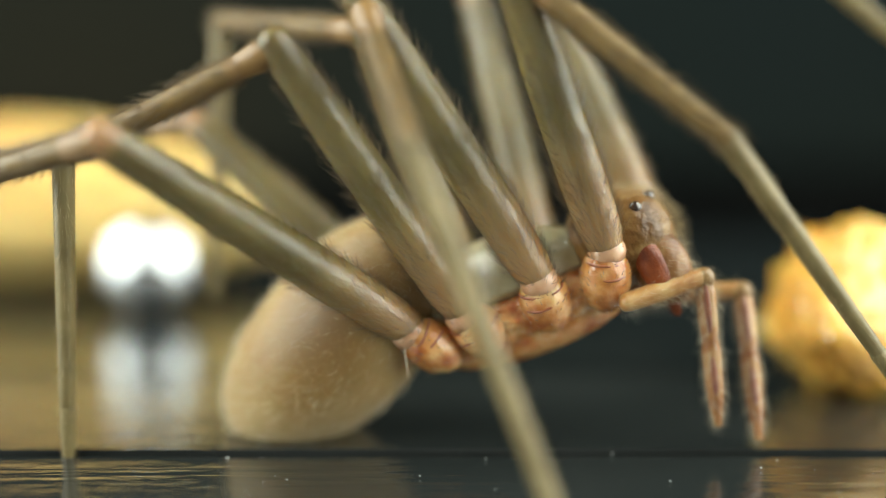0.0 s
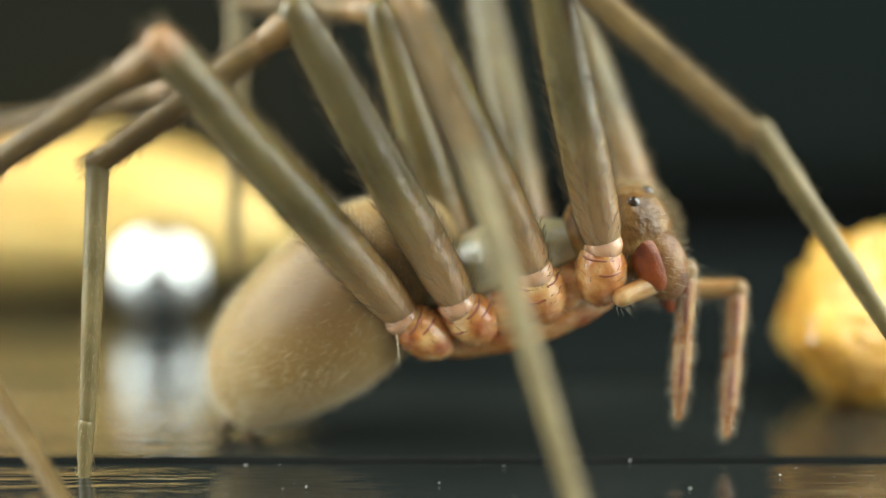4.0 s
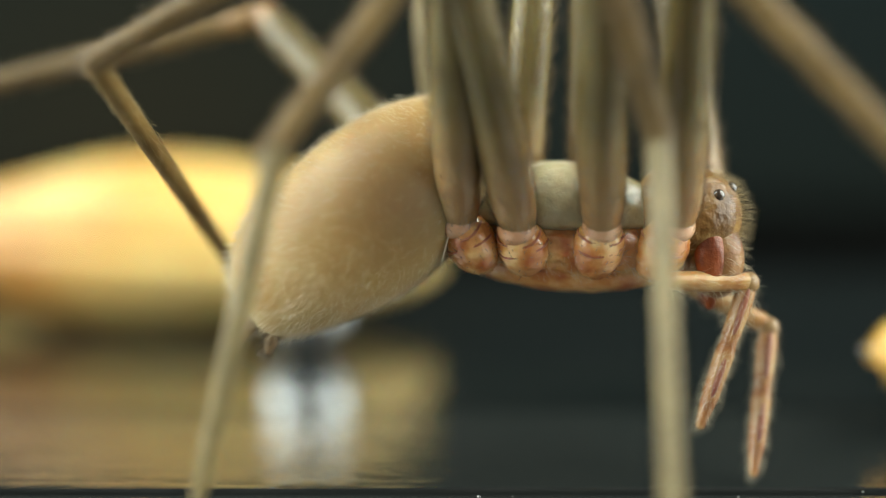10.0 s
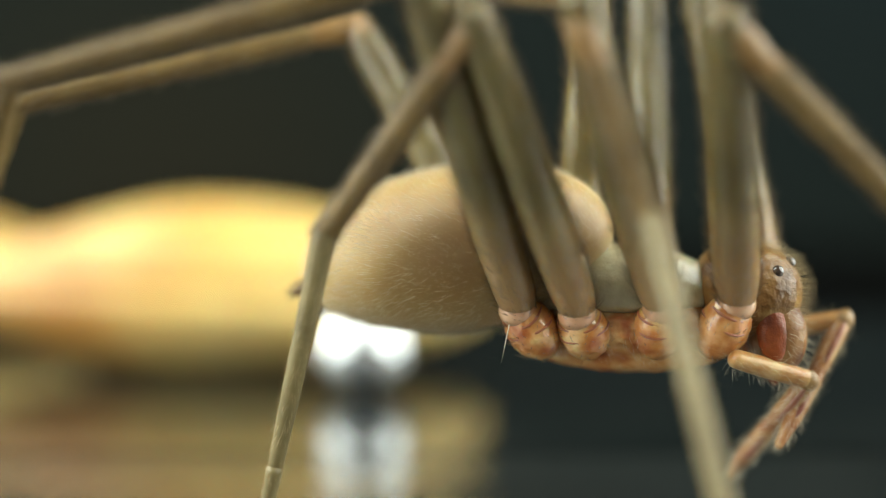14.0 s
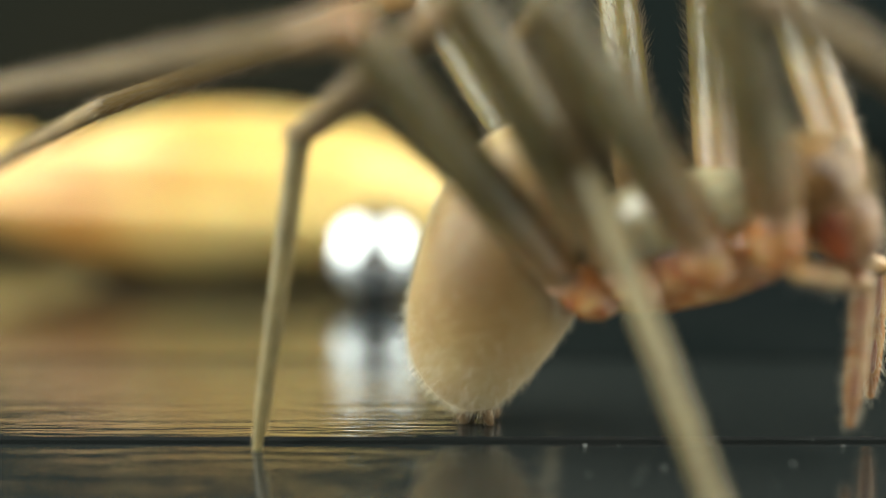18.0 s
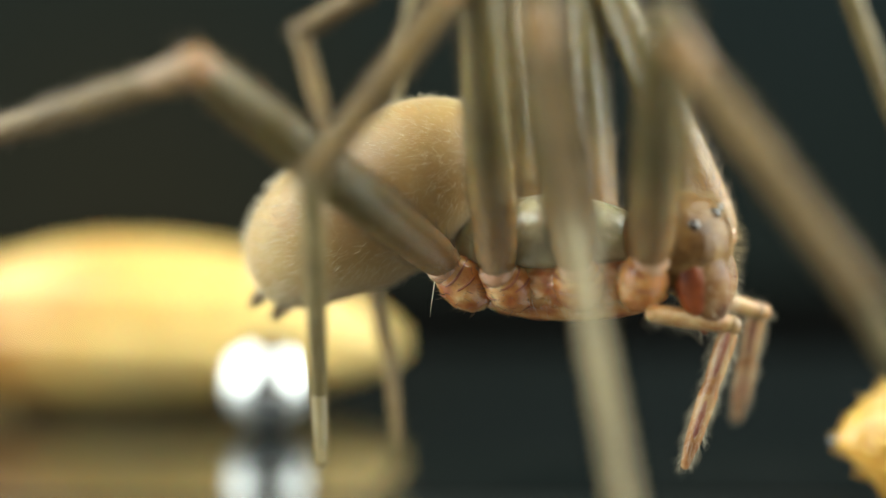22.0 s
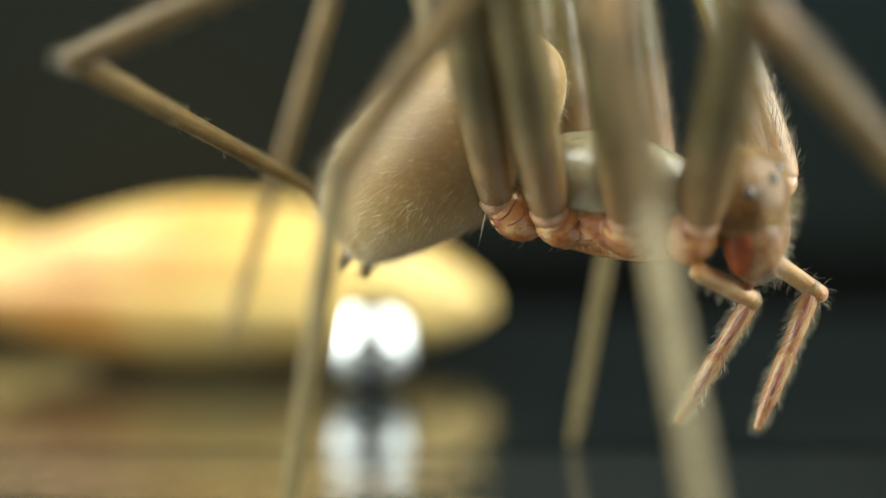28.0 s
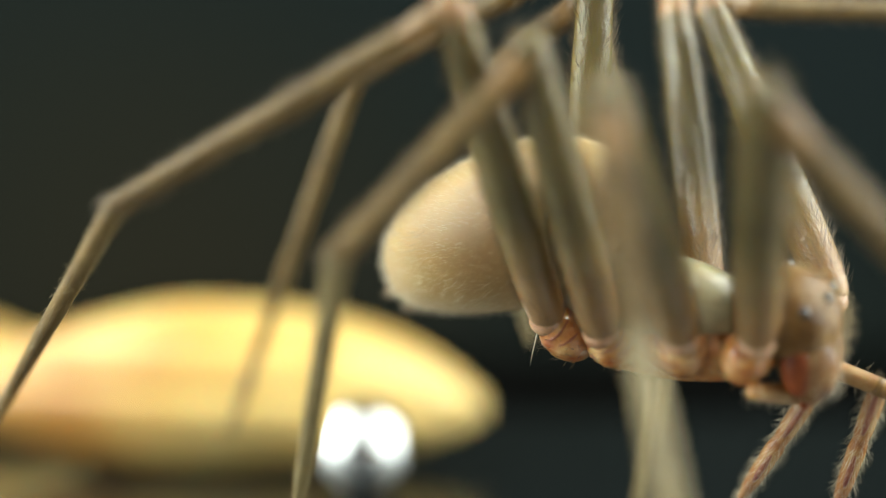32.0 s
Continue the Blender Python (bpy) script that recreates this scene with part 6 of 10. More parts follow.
    walk(moving["R2metatarsus"], [
        (0, limb(-0.44, -3.5, 2.44, 88.62, -4.95)), (3, limb(-0.44, -3.52, 2.46, 88.63, -4.88)), (3.5, limb(-0.18, -3.37, 2.42, 91.86, -5.1)),
        (4, limb(0.08, -3.13, 2.04, 90.83, -9.7)), (4.5, limb(0.33, -2.82, 1.8, 89.77, -14.3)), (5, limb(0.56, -2.48, 1.71, 88.67, -18.9)),
        (5.5, limb(0.74, -2.17, 1.76, 87.5, -23.48)), (5.67, limb(0.72, -2.67, 1.64, 87.65, -23.51)), (5.83, limb(0.66, -3.21, 1.67, 87.8, -23.53)),
        (6, limb(0.55, -3.72, 1.87, 87.95, -23.55)), (7, limb(0.4, -3.76, 1.96, 90.41, -23.55)), (8, limb(0.44, -3.89, 1.91, 88.78, -23.54)),
        (9, limb(0.5, -3.83, 1.87, 87.65, -23.51)), (9.33, limb(0.6, -3.41, 1.67, 87.67, -23.54)), (9.67, limb(0.66, -2.97, 1.59, 87.7, -23.57)),
        (10, limb(0.67, -2.55, 1.63, 87.72, -23.6)), (11, limb(0.7, -2.51, 1.66, 88.03, -23.55)), (12, limb(0.35, -2.79, 1.6, 84.52, -23.54)),
        (13, limb(0.2, -3.1, 1.69, 86.13, -23.57)), (13.5, limb(-0.14, -3.06, 1.61, 82.27, -23.18)), (15.5, limb(-0.05, -2.48, 2.21, 70.72, -22.85)),
        (16, limb(-0.18, -2.84, 2.28, 71.28, -22.72)), (16.5, limb(-0.37, -2.68, 1.85, 69.66, -21.81)), (17, limb(-0.61, -2.48, 1.52, 68.06, -20.9)),
        (17.33, limb(-0.58, -2.26, 1.55, 72.28, -21.81)), (17.67, limb(-0.56, -2.05, 1.68, 76.55, -22.61)),
        (18, limb(-0.52, -1.88, 1.9, 80.87, -23.3)), (18.25, limb(-0.2, -2.38, 1.56, 79.13, -24.64)), (18.5, limb(0.13, -2.92, 1.35, 77.34, -25.96)),
        (18.75, limb(0.47, -3.5, 1.27, 75.52, -27.25)), (19, limb(0.81, -4.07, 1.33, 73.66, -28.52)), (20, limb(0.87, -3.61, 1.6, 73.54, -29.52)),
        (21, limb(0.85, -3.45, 1.69, 73.87, -30.14)), (22, limb(0.91, -3.56, 1.62, 74.24, -30.1)), (23, limb(1.12, -3.59, 2.24, 78.39, -31.71)),
        (24, limb(1.21, -3.85, 2.3, 77.85, -31.21)), (24.5, limb(1.09, -3.37, 2.17, 77.08, -31.1)), (26.5, limb(1.36, -3.67, 2.05, 59.15, -37.2)),
        (27, limb(1.31, -3.69, 2.03, 58.6, -36.87)), (28, limb(1.33, -3.71, 2.04, 62.06, -38.68)), (29, limb(1.4, -3.63, 2.07, 61.92, -39.42)),
        (30, limb(1.12, -3.42, 1.95, 59.74, -40.12)), (31, limb(1.09, -3.69, 2.08, 57.6, -39.56)), (31.6, limb(0.99, -3.81, 2.02, 60.86, -40.34)),
        (32, limb(0.48, -3.83, 1.98, 62.22, -38.54)),
    ])
    walk(moving["R2tarsus"], [
        (0, limb(-0.34, -3.85, -1.65, 88.62, -4.95)), (3, limb(-0.34, -3.87, -1.62, 88.63, -4.88)), (3.5, limb(-0.31, -3.73, -1.66, 91.86, -5.1)),
        (4, limb(0.02, -3.82, -2, 90.83, -9.7)), (4.5, limb(0.35, -3.83, -2.17, 89.77, -14.3)), (5, limb(0.65, -3.81, -2.17, 88.67, -18.9)),
        (5.5, limb(0.91, -3.8, -1.99, 87.5, -23.48)), (5.67, limb(0.88, -4.31, -2.12, 87.65, -23.51)), (5.83, limb(0.8, -4.84, -2.08, 87.8, -23.53)),
        (6, limb(0.69, -5.36, -1.88, 87.95, -23.55)), (7, limb(0.38, -5.4, -1.8, 90.41, -23.55)), (8, limb(0.52, -5.53, -1.84, 88.78, -23.54)),
        (9, limb(0.65, -5.46, -1.88, 87.65, -23.51)), (9.33, limb(0.75, -5.05, -2.09, 87.67, -23.54)), (9.67, limb(0.81, -4.61, -2.17, 87.7, -23.57)),
        (10, limb(0.82, -4.19, -2.13, 87.72, -23.6)), (11, limb(0.83, -4.15, -2.1, 88.03, -23.55)), (12, limb(0.71, -4.43, -2.15, 84.52, -23.54)),
        (13, limb(0.45, -4.74, -2.06, 86.13, -23.57)), (13.5, limb(0.37, -4.67, -2.12, 82.27, -23.18)),
        (15.5, limb(1.19, -4.07, -1.36, 70.72, -22.85)), (16, limb(1.03, -4.42, -1.3, 71.28, -22.72)),
        (16.5, limb(0.95, -4.21, -1.72, 69.66, -21.81)), (17, limb(0.82, -3.94, -2.03, 68.06, -20.9)),
        (17.33, limb(0.58, -3.78, -2.08, 72.28, -21.81)), (17.67, limb(0.32, -3.63, -2, 76.55, -22.61)), (18, limb(0.08, -3.51, -1.82, 80.87, -23.3)),
        (18.25, limb(0.5, -4.08, -2.1, 79.13, -24.64)), (18.5, limb(0.94, -4.72, -2.25, 77.34, -25.96)),
        (18.75, limb(1.38, -5.37, -2.26, 75.52, -27.25)), (19, limb(1.83, -6.03, -2.12, 73.66, -28.52)),
        (20, limb(1.88, -5.63, -1.83, 73.54, -29.52)), (21, limb(1.84, -5.51, -1.72, 73.87, -30.14)), (22, limb(1.88, -5.61, -1.8, 74.24, -30.1)),
        (23, limb(1.82, -5.75, -1.17, 78.39, -31.71)), (24, limb(1.95, -5.97, -1.13, 77.85, -31.21)), (24.5, limb(1.88, -5.49, -1.25, 77.08, -31.1)),
        (26.5, limb(3.04, -6.15, -0.75, 59.15, -37.2)), (27, limb(3.02, -6.15, -0.77, 58.6, -36.87)), (28, limb(2.83, -6.27, -0.79, 62.06, -38.68)),
        (29, limb(2.89, -6.23, -0.73, 61.92, -39.42)), (30, limb(2.7, -6.06, -0.76, 59.74, -40.12)), (31, limb(2.78, -6.3, -0.58, 57.6, -39.56)),
        (31.6, limb(2.51, -6.47, -0.71, 60.86, -40.34)), (32, limb(1.98, -6.39, -0.86, 62.22, -38.54)),
    ])
    walk(moving["R1femur"], [
        (0, limb(1.24, -0.7, 0.51, -88.32, -16.72)), (3, limb(1.24, -0.7, 0.51, -87.73, -15.33)), (3.5, limb(1.24, -0.7, 0.51, -84.3, -12.94)),
        (5.5, limb(1.24, -0.7, 0.51, -84.44, -30.17)), (6, limb(1.24, -0.7, 0.51, -86.39, -21.76)), (7, limb(1.24, -0.7, 0.51, -90.97, -26.24)),
        (8, limb(1.24, -0.7, 0.51, -92.55, -24.27)), (9, limb(1.24, -0.7, 0.51, -93.04, -24.32)), (10, limb(1.24, -0.7, 0.51, -95, -29.02)),
        (11, limb(1.24, -0.7, 0.51, -92.61, -26.87)), (12, limb(1.24, -0.7, 0.51, -95.83, -17.79)), (13, limb(1.24, -0.7, 0.51, -95.9, -8.33)),
        (13.5, limb(1.24, -0.7, 0.51, -97.46, -23.04)), (14.5, limb(1.24, -0.7, 0.51, -98.35, -31.27)),
        (15.5, limb(1.24, -0.7, 0.51, -99.43, -39.55)), (16, limb(1.24, -0.7, 0.51, -99.92, -38.88)), (17, limb(1.24, -0.7, 0.51, -94.82, -35.61)),
        (18, limb(1.24, -0.7, 0.51, -80.02, -37.94)), (18.33, limb(1.24, -0.7, 0.51, -80.93, -38.13)),
        (18.67, limb(1.24, -0.7, 0.51, -81.84, -38.31)), (19, limb(1.24, -0.7, 0.51, -82.94, -38.61)), (20, limb(1.24, -0.7, 0.51, -84.54, -31.47)),
        (21, limb(1.24, -0.7, 0.51, -78.86, -34.36)), (22, limb(1.24, -0.7, 0.51, -76.97, -36.13)), (22.5, limb(1.24, -0.7, 0.51, -76.99, -31.01)),
        (23, limb(1.24, -0.7, 0.51, -77.1, -25.92)), (24, limb(1.24, -0.7, 0.51, -75.81, -25.86)), (24.5, limb(1.24, -0.7, 0.51, -75.39, -23.79)),
        (25.5, limb(1.24, -0.7, 0.51, -75.51, -22.69)), (26.5, limb(1.24, -0.7, 0.51, -75.74, -21.79)), (27, limb(1.24, -0.7, 0.51, -76.04, -21.95)),
        (27.5, limb(1.24, -0.7, 0.51, -77.57, -22.75)), (28, limb(1.24, -0.7, 0.51, -79.13, -23.54)), (29, limb(1.24, -0.7, 0.51, -76.88, -21.64)),
        (30, limb(1.24, -0.7, 0.51, -81.78, -22.28)), (31, limb(1.24, -0.7, 0.51, -83.52, -22.57)), (31.6, limb(1.24, -0.7, 0.51, -85.67, -24.74)),
        (32, limb(1.24, -0.7, 0.51, -86.86, -22.1)),
    ])
    walk(moving["R1patella"], [
        (0, limb(1.35, -1.83, 4.27, 60.42, -4.41)), (3, limb(1.39, -1.74, 4.3, 60.92, -4.42)), (3.5, limb(1.62, -1.58, 4.32, 62.54, -4.59)),
        (5.5, limb(1.57, -2.68, 3.9, 50.01, -14.09)), (6, limb(1.47, -2.16, 4.16, 49.43, -14.98)), (7, limb(1.18, -2.44, 4.04, 48.75, -16.63)),
        (8, limb(1.08, -2.32, 4.1, 46.73, -16.3)), (9, limb(1.05, -2.32, 4.09, 45.75, -15.88)), (10, limb(0.94, -2.61, 3.94, 45.58, -15.09)),
        (11, limb(1.08, -2.48, 4.02, 47.04, -14.19)), (12, limb(0.86, -1.9, 4.23, 44.81, -15.02)), (13, limb(0.84, -1.27, 4.38, 45.15, -15.55)),
        (13.5, limb(0.77, -2.24, 4.1, 46.64, -2.36)), (14.5, limb(0.75, -2.75, 3.85, 40.12, 9.48)), (15.5, limb(0.74, -3.22, 3.52, 33.13, 21.19)),
        (16, limb(0.71, -3.18, 3.54, 33.41, 22.21)), (17, limb(0.97, -3, 3.71, 44.89, 29.57)), (18, limb(1.78, -3.13, 3.58, 55.34, 32.56)),
        (18.33, limb(1.73, -3.14, 3.58, 54.02, 17.19)), (18.67, limb(1.68, -3.15, 3.58, 52.91, 1.82)), (19, limb(1.62, -3.17, 3.58, 51.82, -13.56)),
        (20, limb(1.56, -2.76, 3.86, 49.95, -11.84)), (21, limb(1.87, -2.93, 3.71, 53.22, -13.7)), (22, limb(1.96, -3.03, 3.62, 53.87, -13.09)),
        (22.5, limb(2, -2.73, 3.8, 54.76, 2.53)), (23, limb(2.03, -2.42, 3.96, 55.67, 18.14)), (24, limb(2.11, -2.42, 3.95, 56.04, 12.6)),
        (24.5, limb(2.15, -2.29, 4, 56.25, 10.87)), (25.5, limb(2.15, -2.22, 4.03, 52.04, 0.74)), (26.5, limb(2.14, -2.16, 4.05, 47.85, -9.39)),
        (27, limb(2.12, -2.17, 4.05, 49.8, -2.69)), (27.5, limb(2.02, -2.22, 4.05, 50.96, 6.43)), (28, limb(1.92, -2.27, 4.05, 52.16, 15.55)),
        (29, limb(2.07, -2.15, 4.07, 51.63, 12.76)), (30, limb(1.76, -2.19, 4.11, 49.51, 15.57)), (31, limb(1.65, -2.21, 4.12, 44.43, 10.78)),
        (31.6, limb(1.51, -2.35, 4.08, 44.17, 5.23)), (32, limb(1.44, -2.18, 4.15, 49.42, 10.56)),
    ])
    walk(moving["R1tibia"], [
        (0, limb(1.65, -1.88, 3.75, 60.42, -4.41)), (3, limb(1.68, -1.78, 3.77, 60.92, -4.42)), (3.5, limb(1.9, -1.63, 3.79, 62.54, -4.59)),
        (5.5, limb(1.95, -2.82, 3.46, 50.01, -14.09)), (6, limb(1.85, -2.31, 3.72, 49.43, -14.98)), (7, limb(1.56, -2.61, 3.61, 48.75, -16.63)),
        (8, limb(1.48, -2.48, 3.68, 46.73, -16.3)), (9, limb(1.45, -2.49, 3.68, 45.75, -15.88)), (10, limb(1.35, -2.77, 3.53, 45.58, -15.09)),
        (11, limb(1.48, -2.63, 3.59, 47.04, -14.19)), (12, limb(1.27, -2.06, 3.83, 44.81, -15.02)), (13, limb(1.24, -1.43, 3.97, 45.15, -15.55)),
        (13.5, limb(1.18, -2.27, 3.67, 46.64, -2.36)), (14.5, limb(1.2, -2.65, 3.46, 40.12, 9.48)), (15.5, limb(1.2, -3, 3.21, 33.13, 21.19)),
        (16, limb(1.18, -2.95, 3.24, 33.41, 22.21)), (17, limb(1.33, -2.71, 3.34, 44.89, 29.57)), (18, limb(2.07, -2.8, 3.16, 55.34, 32.56)),
        (18.33, limb(2.07, -2.96, 3.12, 54.02, 17.19)), (18.67, limb(2.04, -3.13, 3.1, 52.91, 1.82)), (19, limb(1.98, -3.31, 3.12, 51.82, -13.56)),
        (20, limb(1.94, -2.88, 3.41, 49.95, -11.84)), (21, limb(2.22, -3.07, 3.24, 53.22, -13.7)), (22, limb(2.3, -3.17, 3.15, 53.87, -13.09)),
        (22.5, limb(2.35, -2.71, 3.31, 54.76, 2.53)), (23, limb(2.36, -2.24, 3.49, 55.67, 18.14)), (24, limb(2.44, -2.29, 3.46, 56.04, 12.6)),
        (24.5, limb(2.48, -2.17, 3.51, 56.25, 10.87)), (25.5, limb(2.52, -2.22, 3.55, 52.04, 0.74)), (26.5, limb(2.54, -2.26, 3.61, 47.85, -9.39)),
        (27, limb(2.51, -2.2, 3.6, 49.8, -2.69)), (27.5, limb(2.4, -2.16, 3.59, 50.96, 6.43)), (28, limb(2.28, -2.11, 3.6, 52.16, 15.55)),
        (29, limb(2.43, -2.02, 3.61, 51.63, 12.76)), (30, limb(2.14, -2.03, 3.67, 49.51, 15.57)), (31, limb(2.07, -2.1, 3.71, 44.43, 10.78)),
        (31.6, limb(1.94, -2.29, 3.66, 44.17, 5.23)), (32, limb(1.82, -2.07, 3.7, 49.42, 10.56)),
    ])
    walk(moving["R1metatarsus"], [
        (0, limb(3.08, -2.1, 1.24, 72.85, 25.01)), (3, limb(3.08, -2.01, 1.25, 73.37, 24.35)), (3.5, limb(3.23, -1.86, 1.22, 74.33, 22.98)),
        (5.5, limb(3.76, -3.53, 1.3, 56.61, 25.3)), (6, limb(3.67, -3.06, 1.59, 56.86, 20.73)), (7, limb(3.39, -3.44, 1.52, 58.04, 26.08)),
        (8, limb(3.38, -3.3, 1.65, 56.41, 25.61)), (9, limb(3.4, -3.28, 1.68, 55.86, 26.06)), (10, limb(3.31, -3.52, 1.53, 52.79, 27.48)),
        (11, limb(3.39, -3.34, 1.54, 54.63, 27.49)), (12, limb(3.25, -2.81, 1.85, 52.23, 22.7)), (13, limb(3.21, -2.21, 1.98, 52.97, 20)),
        (13.5, limb(3.17, -2.38, 1.56, 54.99, 29.26)), (14.5, limb(3.39, -2.17, 1.62, 56.32, 26.25)), (15.5, limb(3.47, -1.95, 1.74, 57.59, 23.23)),
        (16, limb(3.42, -1.86, 1.76, 58.04, 23.66)), (17, limb(3.12, -1.28, 1.56, 72.54, 20.11)), (18, limb(3.46, -1.24, 1.15, 85.21, 26)),
        (18.33, limb(3.7, -2.11, 0.87, 80.1, 27.91)), (18.67, limb(3.79, -3.04, 0.79, 74.82, 29.63)), (19, limb(3.73, -3.99, 0.9, 69.37, 31.13)),
        (20, limb(3.77, -3.48, 1.24, 67.8, 31.3)), (21, limb(3.91, -3.76, 0.98, 71.44, 47.41)), (22, limb(3.97, -3.82, 0.86, 74.47, 42.87)),
        (22.5, limb(4.02, -2.58, 0.95, 74.96, 44.92)), (23, limb(3.91, -1.33, 1.22, 75.49, 46.97)), (24, limb(4.02, -1.66, 1.11, 79.25, 42.29)),
        (24.5, limb(4.06, -1.63, 1.14, 78.81, 40.83)), (25.5, limb(4.3, -2.18, 1.27, 75.75, 35.2)), (26.5, limb(4.46, -2.73, 1.49, 73.09, 29.51)),
        (27, limb(4.38, -2.34, 1.38, 72.34, 27.64)), (27.5, limb(4.21, -1.83, 1.35, 71.29, 23.96)), (28, limb(3.99, -1.34, 1.39, 70.29, 20.27)),
        (29, limb(4.19, -1.38, 1.4, 68.29, 24.98)), (30, limb(3.95, -1.25, 1.55, 65.36, 26.78)), (31, limb(4.1, -1.56, 1.71, 63.77, 28.95)),
        (31.6, limb(4.01, -2.03, 1.65, 65.05, 30.86)), (32, limb(3.67, -1.54, 1.54, 69.27, 31.08)),
    ])
    walk(moving["R1tarsus"], [
        (0, limb(4.12, -0.45, -2.14, 72.85, 25.01)), (3, limb(4.1, -0.4, -2.16, 73.37, 24.35)), (3.5, limb(4.2, -0.34, -2.23, 74.33, 22.98)),
        (5.5, limb(5.7, -1.86, -1.64, 56.61, 25.3)), (6, limb(5.66, -1.68, -1.46, 56.86, 20.73)), (7, limb(5.24, -1.73, -1.45, 58.04, 26.08)),
        (8, limb(5.33, -1.61, -1.28, 56.41, 25.61)), (9, limb(5.36, -1.57, -1.22, 55.86, 26.06)), (10, limb(5.4, -1.72, -1.22, 52.79, 27.48)),
        (11, limb(5.4, -1.54, -1.29, 54.63, 27.49)), (12, limb(5.46, -1.3, -0.99, 52.23, 22.7)), (13, limb(5.42, -0.87, -0.94, 52.97, 20)),
        (13.5, limb(5.12, -0.48, -1.23, 54.99, 29.26)), (14.5, limb(5.33, -0.45, -1.29, 56.32, 26.25)),
        (15.5, limb(5.39, -0.41, -1.29, 57.59, 23.23)), (16, limb(5.31, -0.29, -1.27, 58.04, 23.66)), (17, limb(4.22, 0.07, -1.94, 72.54, 20.11)),
        (18, limb(3.76, 0.47, -2.34, 85.21, 26)), (18.33, limb(4.29, -0.28, -2.52, 80.1, 27.91)), (18.67, limb(4.67, -1.11, -2.48, 74.82, 29.63)),
        (19, limb(4.9, -1.97, -2.22, 69.37, 31.13)), (20, limb(5.03, -1.45, -1.85, 67.8, 31.3)), (21, limb(4.75, -0.89, -1.52, 71.44, 47.41)),
        (22, limb(4.74, -1.17, -1.89, 74.47, 42.87)), (22.5, limb(4.73, 0.17, -1.72, 74.96, 44.92)), (23, limb(4.58, 1.52, -1.36, 75.49, 46.97)),
        (24, limb(4.56, 0.97, -1.72, 79.25, 42.29)), (24.5, limb(4.64, 0.92, -1.75, 78.81, 40.83)), (25.5, limb(5.08, 0.07, -1.82, 75.75, 35.2)),
        (26.5, limb(5.44, -0.81, -1.75, 73.09, 29.51)), (27, limb(5.43, -0.53, -1.91, 72.34, 27.64)), (27.5, limb(5.36, -0.25, -2.02, 71.29, 23.96)),
        (28, limb(5.22, 0.02, -2.05, 70.29, 20.27)), (29, limb(5.5, 0.27, -1.89, 68.29, 24.98)), (30, limb(5.4, 0.5, -1.62, 65.36, 26.78)),
        (31, limb(5.61, 0.33, -1.35, 63.77, 28.95)), (31.6, limb(5.42, -0.03, -1.39, 65.05, 30.86)), (32, limb(4.86, 0.47, -1.59, 69.27, 31.08)),
    ])
